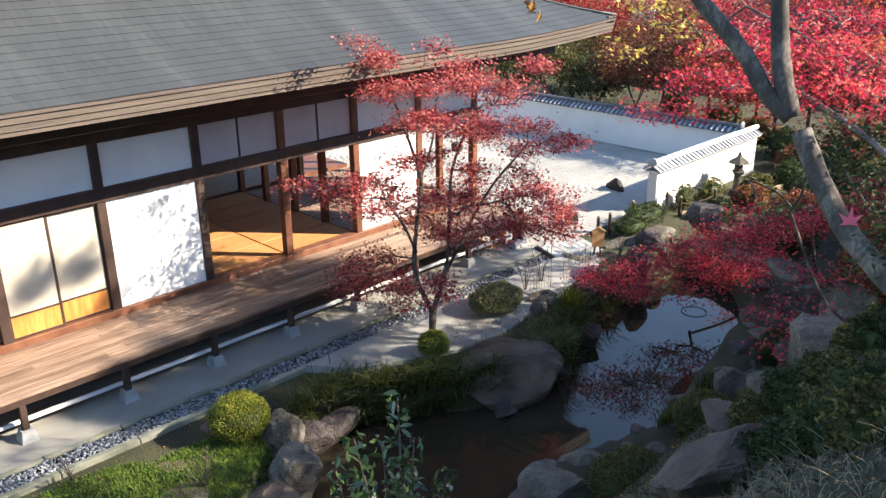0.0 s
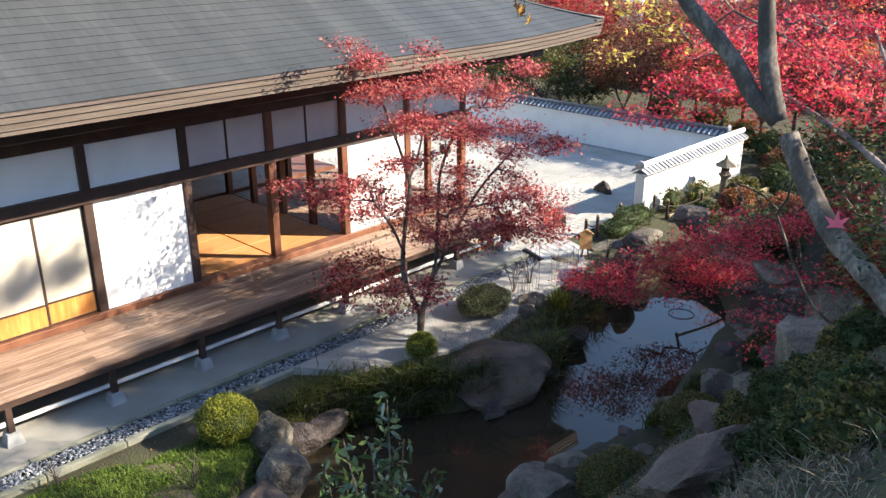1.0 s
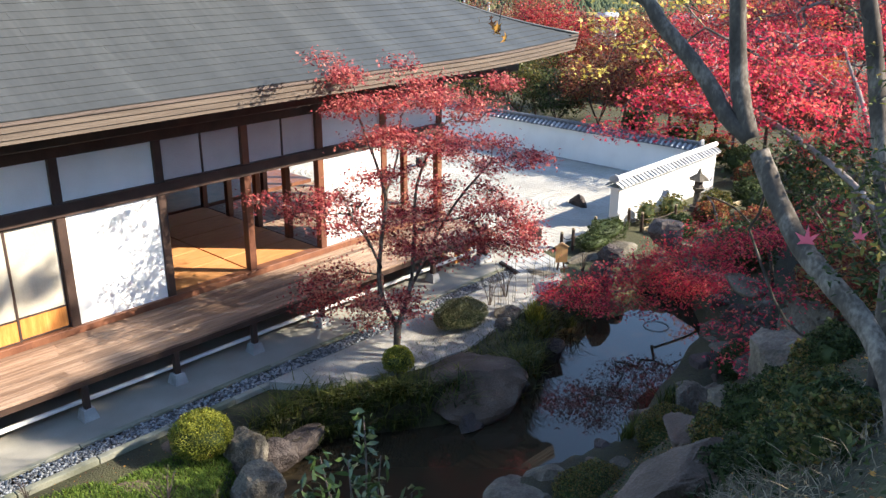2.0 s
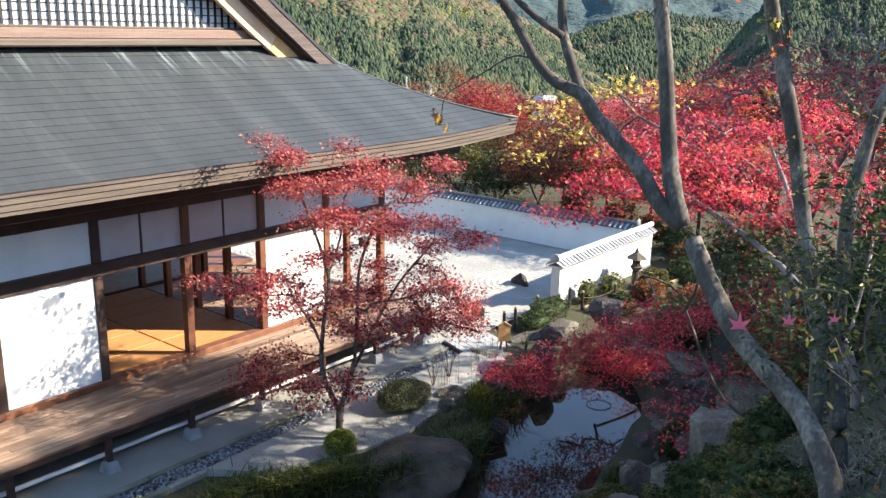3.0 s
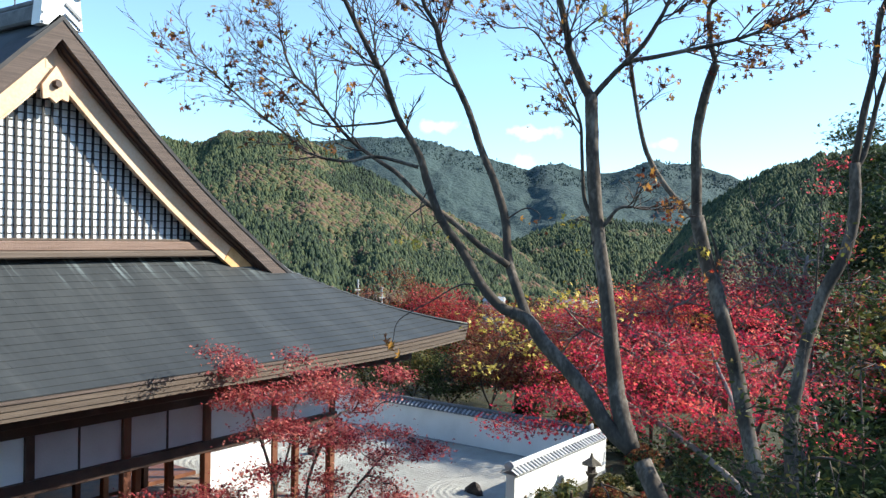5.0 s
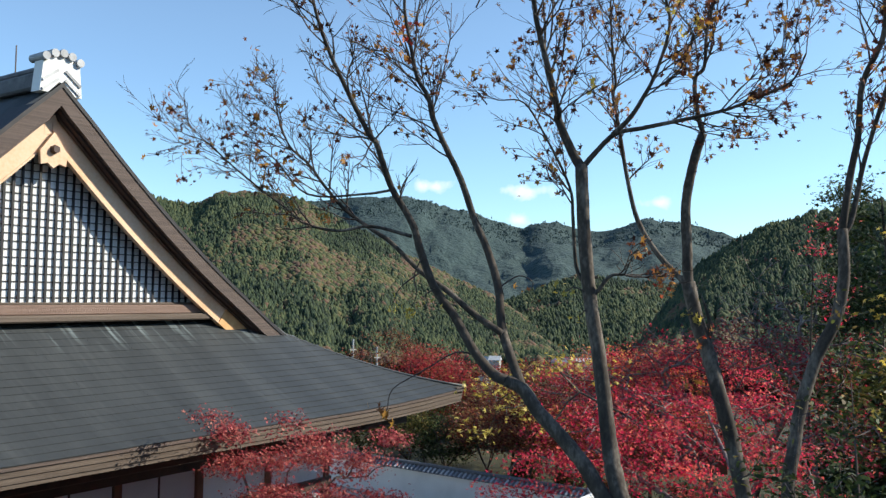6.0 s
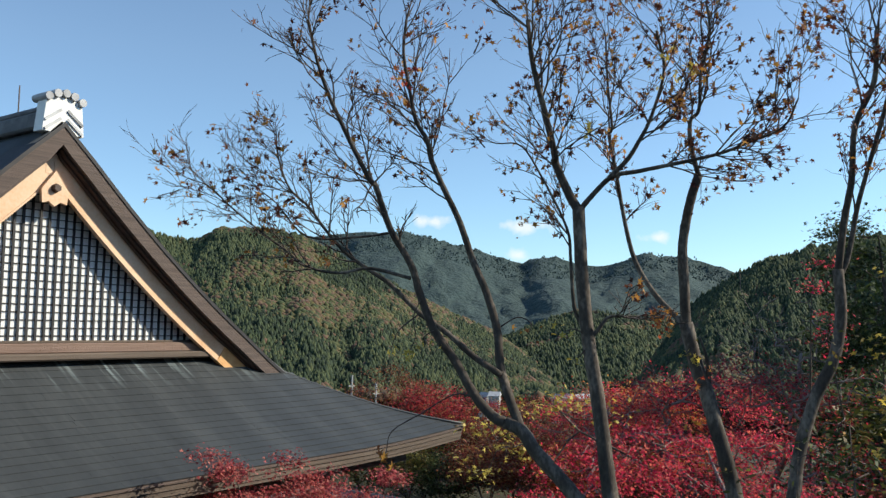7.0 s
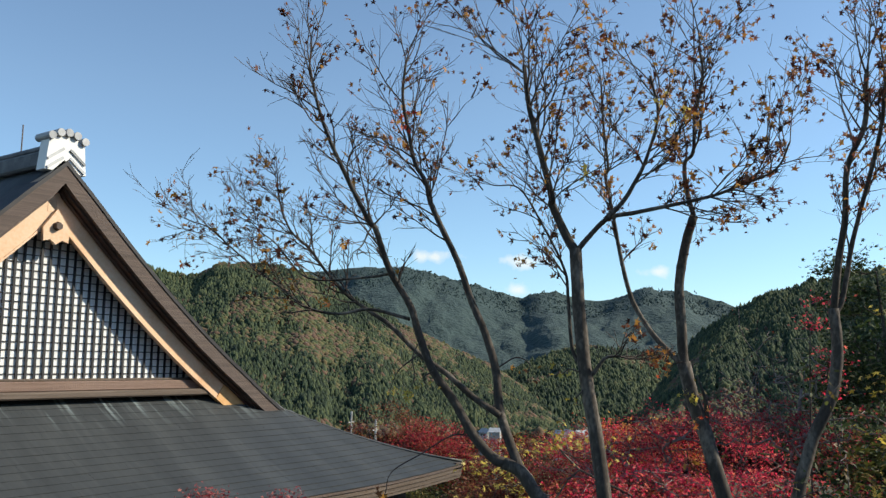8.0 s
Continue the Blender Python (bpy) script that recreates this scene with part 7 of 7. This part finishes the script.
blades("shore_tufts", strewn(2600, 0.8, 9, -5.6, -3.9, -0.02), 0.16, M["grass"], "short dark grass along the shore", 0.007, lean=0.8)


# ---- small things in the garden ----
def cone_at(bm, x, y, z0, z1, r0, r1, seg=10):
    bmesh.ops.create_cone(bm, cap_ends=True, segments=seg, radius1=r0, radius2=r1, depth=z1 - z0, matrix=Matrix.Translation((x, y, (z0 + z1) / 2)))
    return bm


# fence posts with a sagging rope
POSTS = [(11.4, -2.57, 0.42), (11.52, -2.83, 0.55), (12.79, -2.67, 0.53), (14.02, -2.95, 0.55), (14.05, -3.34, 0.5), (15.35, -3.64, 0.5), (16.7, -3.95, 0.5)]
for x, y, h in POSTS:
    ob = thing("fence_post", "short dark wooden fence post with a pale cap", "post", "rope fence posts", at=(x, y, gz(x, y)))
    part("shaft", cone_at(bmesh.new(), 0, 0, -0.1, h, 0.045, 0.04), M["dark"], ob)
    part("cap", cone_at(bmesh.new(), 0, 0, h, h + 0.05, 0.041, 0.035), M["bamboo"], ob, "pale worn post top")
for (xa, ya, ha), (xb, yb, hb) in zip(POSTS[:-1], POSTS[1:]):
    pts = []
    for i in range(9):
        t = i / 8
        x, y = xa + (xb - xa) * t, ya + (yb - ya) * t
        pts.append((x, y, gz(x, y) + 0.36 - 0.35 * t * (1 - t)))
    v, f = [], []
    ring_tube(v, f, pts, [0.011] * 9, 5)
    raw("fence_rope", v, f, M["bark_dark"], None, "dark hemp rope hanging between fence posts", "rope", "fence ropes")

# cedar notice board on a slanted leg
sign = thing("notice_board", "small cedar notice board with a pitched top", "sign", at=(9.8, -3.68, gz(9.8, -3.68)))
bm = bmesh.new()
face = bm.faces.new([bm.verts.new(p) for p in ((-0.14, 0, 0.3), (0.14, 0, 0.3), (0.14, 0, 0.66), (0, 0, 0.76), (-0.14, 0, 0.66))])
ext = bmesh.ops.extrude_face_region(bm, geom=[face])
for vv in ext["geom"]:
    if isinstance(vv, bmesh.types.BMVert):
        vv.co.y += 0.03
bmesh.ops.recalc_face_normals(bm, faces=bm.faces[:])
bm.transform(Matrix.Rotation(radians(-42), 4, "Z"))
part("board", bm, M["sign"], sign)
for s in (-1, 1):
    bm = one_box((-0.1, -0.01, -0.01), (0.1, 0.05, 0.012), 0.003)
    bm.transform(Matrix.Rotation(radians(-42), 4, "Z") @ Matrix.Translation((s * 0.08, 0, 0.725)) @ Matrix.Rotation(s * radians(34), 4, "Y"))
    part("roof_slat", bm, M["sign"], sign)
for s in (-1, 1):
    bm = one_box((-0.018, 0, 0), (0.018, 0.03, 0.36), 0.003)
    bm.transform(Matrix.Rotation(radians(-42), 4, "Z") @ Matrix.Translation((s * 0.1, 0.03, -0.03)) @ Matrix.Rotation(-s * radians(8), 4, "Y"))
    part("leg", bm, M["brown"], sign)

# arched stone marker beside the dry garden
bm = bmesh.new()
arch = [(-0.16, 0), (0.16, 0), (0.16, 0.22)] + [(0.16 * math.cos(radians(a)), 0.22 + 0.16 * math.sin(radians(a))) for a in range(20, 180, 20)] + [(-0.16, 0.22)]
face = bm.faces.new([bm.verts.new((a, 0, b)) for a, b in arch])
ext = bmesh.ops.extrude_face_region(bm, geom=[face])
for vv in ext["geom"]:
    if isinstance(vv, bmesh.types.BMVert):
        vv.co.y += 0.14
bmesh.ops.recalc_face_normals(bm, faces=bm.faces[:])
ob = solid("stone_marker", bm, M["rock_dark"], "small dark round-topped stone marker", "marker")
ob.matrix_world = pose(11.4, -1.75, 0.04, 0, 0, -45)

# plank cover over the gutter's end
cover = thing("plank_cover", "grey weathered plank cover over the gutter", "cover", at=(9.85, -2.85, 0.06))
for i in range(7):
    bm = one_box((-0.62 + i * 0.18, -0.5, 0.02), (-0.62 + i * 0.18 + 0.172, 0.5, 0.06), 0.005)
    bm.transform(Matrix.Rotation(radians(-20), 4, "Z"))
    part("plank", bm, M["stone"], cover)
bm = one_box((-0.66, -0.54, -0.08), (0.66, 0.54, 0.018), 0.005)
bm.transform(Matrix.Rotation(radians(-20), 4, "Z"))
part("bearer", bm, M["dark"], cover)

# veranda corner: outer post on its stone, a low step box and a hanging bell
ob = thing("veranda_pillar", "dark wooden pillar on a round stone at the veranda's end", "post", at=(9.35, -1.72, 0.03))
part("shaft", one_box((-0.06, -0.06, 0.12), (0.06, 0.06, 0.95), 0.008), M["dark"], ob)
bm = lumpy(0.2, (1, 1, 0.7), 0.1, seed=3, sub=2)
bm.transform(Matrix.Translation((0, 0, 0.03)))
part("base_stone", bm, M["stone"], ob, "rounded pale base stone")
step = thing("step_box", "low amber wooden step at the veranda's end", "step", at=(8.75, -0.95, 0.03))
part("tread", one_box((-0.1, -0.45, 0.3), (0.55, 0.35, 0.34), 0.006), M["amber"], step)
for s in (-0.4, 0.27):
    part("side", one_box((-0.05, s, 0.0), (0.5, s + 0.04, 0.3), 0.004), M["amber"], step)
bell = thing("hanging_bell", "small dark bell hanging at the veranda's end", "bell", at=(9.0, -1.9, 0.55))
bm = lumpy(0.09, (1, 1, 0.9), 0.03, seed=1, sub=2)
part("body", bm, M["rock_dark"], bell, smooth=True)
part("cord", cone_at(bmesh.new(), 0, 0, 0.07, 0.27, 0.008, 0.008, 6), M["dark"], bell)

# stone lantern by the path
lan = thing("stone_lantern", "weathered stone lantern beside the garden wall", "lantern", at=(16.9, -3.5, gz(16.9, -3.5)))
part("base", cone_at(bmesh.new(), 0, 0, -0.05, 0.14, 0.26, 0.22, 6), M["rock"], lan)
part("shaft", cone_at(bmesh.new(), 0, 0, 0.14, 0.6, 0.11, 0.1, 12), M["rock"], lan)
part("platform", cone_at(bmesh.new(), 0, 0, 0.6, 0.7, 0.14, 0.2, 6), M["rock"], lan)
part("fire_box", cone_at(bmesh.new(), 0, 0, 0.7, 0.94, 0.13, 0.13, 6), M["rock_dark"], lan)
part("roof", cone_at(bmesh.new(), 0, 0, 0.94, 1.12, 0.32, 0.07, 6), M["rock"], lan)
part("finial", cone_at(bmesh.new(), 0, 0, 1.12, 1.26, 0.07, 0.02, 8), M["rock"], lan)

# low wooden edging and a leaning shrub along the wall's foot
for i in range(4):
    x = 13.95 + 1.1 * i
    ob = solid("edging_board", one_box((0, -0.02, -0.1), (1.08, 0.02, 0.16), 0.005), M["bamboo"], "weathered edging board along the path", "edging", "edging boards")
    ob.matrix_world = pose(x, -3.46 - 0.2 * i, gz(x, -3.5 - 0.2 * i), 0, 0, -10.3)
shrub((14.7, -3.1, 0.0), (0.35, 0.25, 0.35), M["leaf_olive"], "thin shrub at the foot of the white wall", 80, 420, 0.045, "path shrubs", rough=0.3)
shrub((16.0, -3.2, 0.0), (0.5, 0.3, 0.3), M["leaf_olive"], "thin shrub at the foot of the white wall", 81, 700, 0.045, "path shrubs", rough=0.3)

# hoop lying on the water
v, f = [], []
ring_tube(v, f, [(0.27 * math.cos(a), 0.27 * math.sin(a), 0) for a in np.linspace(0, 2 * math.pi, 29)], [0.007] * 29, 6)
hoop = raw("hoop", v, f, M["bark_dark"], None, "thin dark hoop floating on the pond", "hoop")
hoop.location = (10.05, -6.1, POND_Z + 0.012)


def bare_shrub(at, height, n, seed, label, spread=0.3):
    """Upright bare stems from one root."""
    r = np.random.default_rng(seed)
    ob = thing("bare_shrub", label, "shrub", "bare shrubs", at=at)
    for _ in range(n):
        a, q, h = r.uniform(0, 6.28), r.uniform(0.2, 1) * spread, height * r.uniform(0.6, 1.1)
        v, f = [], []
        ring_tube(v, f, [(0, 0, -0.05), (q * 0.35 * math.cos(a), q * 0.35 * math.sin(a), h * 0.4), (q * math.cos(a), q * math.sin(a), h)], [0.011, 0.008, 0.003], 4)
        for k in range(2):
            b = a + r.normal(0, 0.8)
            p = (q * 0.6 * math.cos(a), q * 0.6 * math.sin(a), h * 0.65)
            ring_tube(v, f, [p, (p[0] + 0.12 * math.cos(b), p[1] + 0.12 * math.sin(b), p[2] + 0.16)], [0.005, 0.002], 3)
        raw("stem", v, f, M["bark_dark"], ob)
    return ob


bare_shrub((-1.1, -4.8, gz(-1.1, -4.8)), 0.55, 9, 1, "bare reddish stems of a leafless shrub in moss")
bare_shrub((-2.35, -3.3, gz(-2.35, -3.3)), 0.4, 5, 2, "thin leafless stems beside the kerb", 0.2)
bare_shrub((7.1, -3.75, 0.1), 0.75, 6, 3, "thin leafless stems on the grit bed", 0.25)
bare_shrub((7.7, -3.7, 0.1), 0.8, 6, 4, "thin leafless stems on the grit bed", 0.25)
bare_shrub((10.3, -3.95, 0.05), 0.6, 6, 5, "thin leafless stems beside the notice board", 0.25)
# red-leaved seedling among the reeds
maple("seedling_maple", "small bright red seedling among reeds", "plant", [[(8.5, -3.35, 0.05), (8.5, -3.34, 0.5), (8.52, -3.32, 0.85)]], [(8.5, -3.32, 0.85, 0.16)], M["leaf_red"], 77, per=60, leaf=0.045, each=9, fill=0.06, tip=0.003, bark="bark_dark")

# ---- roofs and poles of the village in the valley ----
r = np.random.default_rng(90)
for i, (h, d) in enumerate([(26.1, 520), (26.9, 530), (27.5, 515), (25.5, 525), (31.7, 520), (32.3, 530)]):
    p = bearing(h, 0, d)
    z = TERRACE.z + math.tan(radians(-4.75)) * d
    ob = thing("village_house", "small pale house with a grey roof in the valley", "house", "village houses", at=(p.x, p.y, z))
    w, l, hh = r.uniform(2.5, 3.5), r.uniform(3, 5), r.uniform(2.5, 3.5)
    a = r.uniform(0, 180)
    m = Matrix.Rotation(radians(a), 4, "Z")
    bm = one_box((-w, -l, -14), (w, l, hh))
    bm.transform(m)
    part("wall", bm, M["stone"], ob)
    bm = bmesh.new()
    vs = [bm.verts.new(q) for q in ((-w - 0.6, -l - 0.5, hh), (w + 0.6, -l - 0.5, hh), (w + 0.6, l + 0.5, hh), (-w - 0.6, l + 0.5, hh), (0, -l - 0.5, hh + 2.4), (0, l + 0.5, hh + 2.4))]
    for q in ((0, 1, 4), (1, 2, 5, 4), (2, 3, 5), (3, 0, 4, 5), (0, 3, 2, 1)):
        bm.faces.new([vs[k] for k in q])
    bm.transform(m)
    part("roof", bm, M["tile"], ob)
    for k in range(2):
        bm = one_box((w, -l * 0.5 + k * l * 0.7, 1.0), (w + 0.05, -l * 0.5 + k * l * 0.7 + 1.4, 2.2))
        bm.transform(m)
        part("window", bm, M["dark"], ob)
for h, top in ((41.2, -3.1), (39.6, -3.6)):
    p = bearing(h, 0, 300)
    ob = thing("utility_pole", "pale utility pole beyond the hall", "pole", "utility poles", at=(p.x, p.y, -45))
    part("shaft", cone_at(bmesh.new(), 0, 0, 0, 52.4 + math.tan(radians(top)) * 300, 0.5, 0.35, 8), M["stone"], ob)
    part("cross_arm", one_box((-1.6, -0.15, 48.5 + math.tan(radians(top)) * 300), (1.6, 0.15, 48.9 + math.tan(radians(top)) * 300)), M["stone"], ob)


# ---- roof plates, course by course (last: many small pieces) ----
COURSE, WIDTH = 0.205, 0.98
bm = bmesh.new()
vs = [bm.verts.new(p) for p in ((0, 0, 0), (1, 0, 0), (1, 1, 0), (0, 1, 0), (0, 0, 0.016), (1, 0, 0.016), (1, 1, 0.003), (0, 1, 0.003))]
for q in ((0, 3, 2, 1), (4, 5, 6, 7), (0, 1, 5, 4), (1, 2, 6, 5), (2, 3, 7, 6), (3, 0, 4, 7)):
    bm.faces.new([vs[i] for i in q])
PLATE = mesh_of(bm, "roof_plate", M["roof"])
rr = random.Random(3)
for c in range(21):
    d = c * COURSE
    d1 = d + COURSE + 0.03
    left, right = -6.2 + d, EAVE_X - d
    x = left - rr.uniform(0, WIDTH)
    while x < right:
        a, b = max(x, left), min(x + WIDTH - 0.002, right)
        if b - a > 0.05:
            m = (a + b) / 2
            za, zb, zt = front_z(a, d), front_z(b, d), front_z(m, d1)
            zm = (za + zb) / 2
            run = math.hypot(d1 - d, zt - zm)
            t = new("roof_plate", PLATE)
            t.parent = hall
            t.matrix_local = (Matrix.Translation((a, EAVE_Y + d - 0.012, za + rr.uniform(0, 0.003))) @ Matrix.Rotation(-math.atan2(zb - za, b - a), 4, "Y")
                              @ Matrix.Rotation(math.atan2(zt - zm, d1 - d), 4, "X") @ Matrix.Diagonal((b - a, run, 1, 1)))
        x += WIDTH
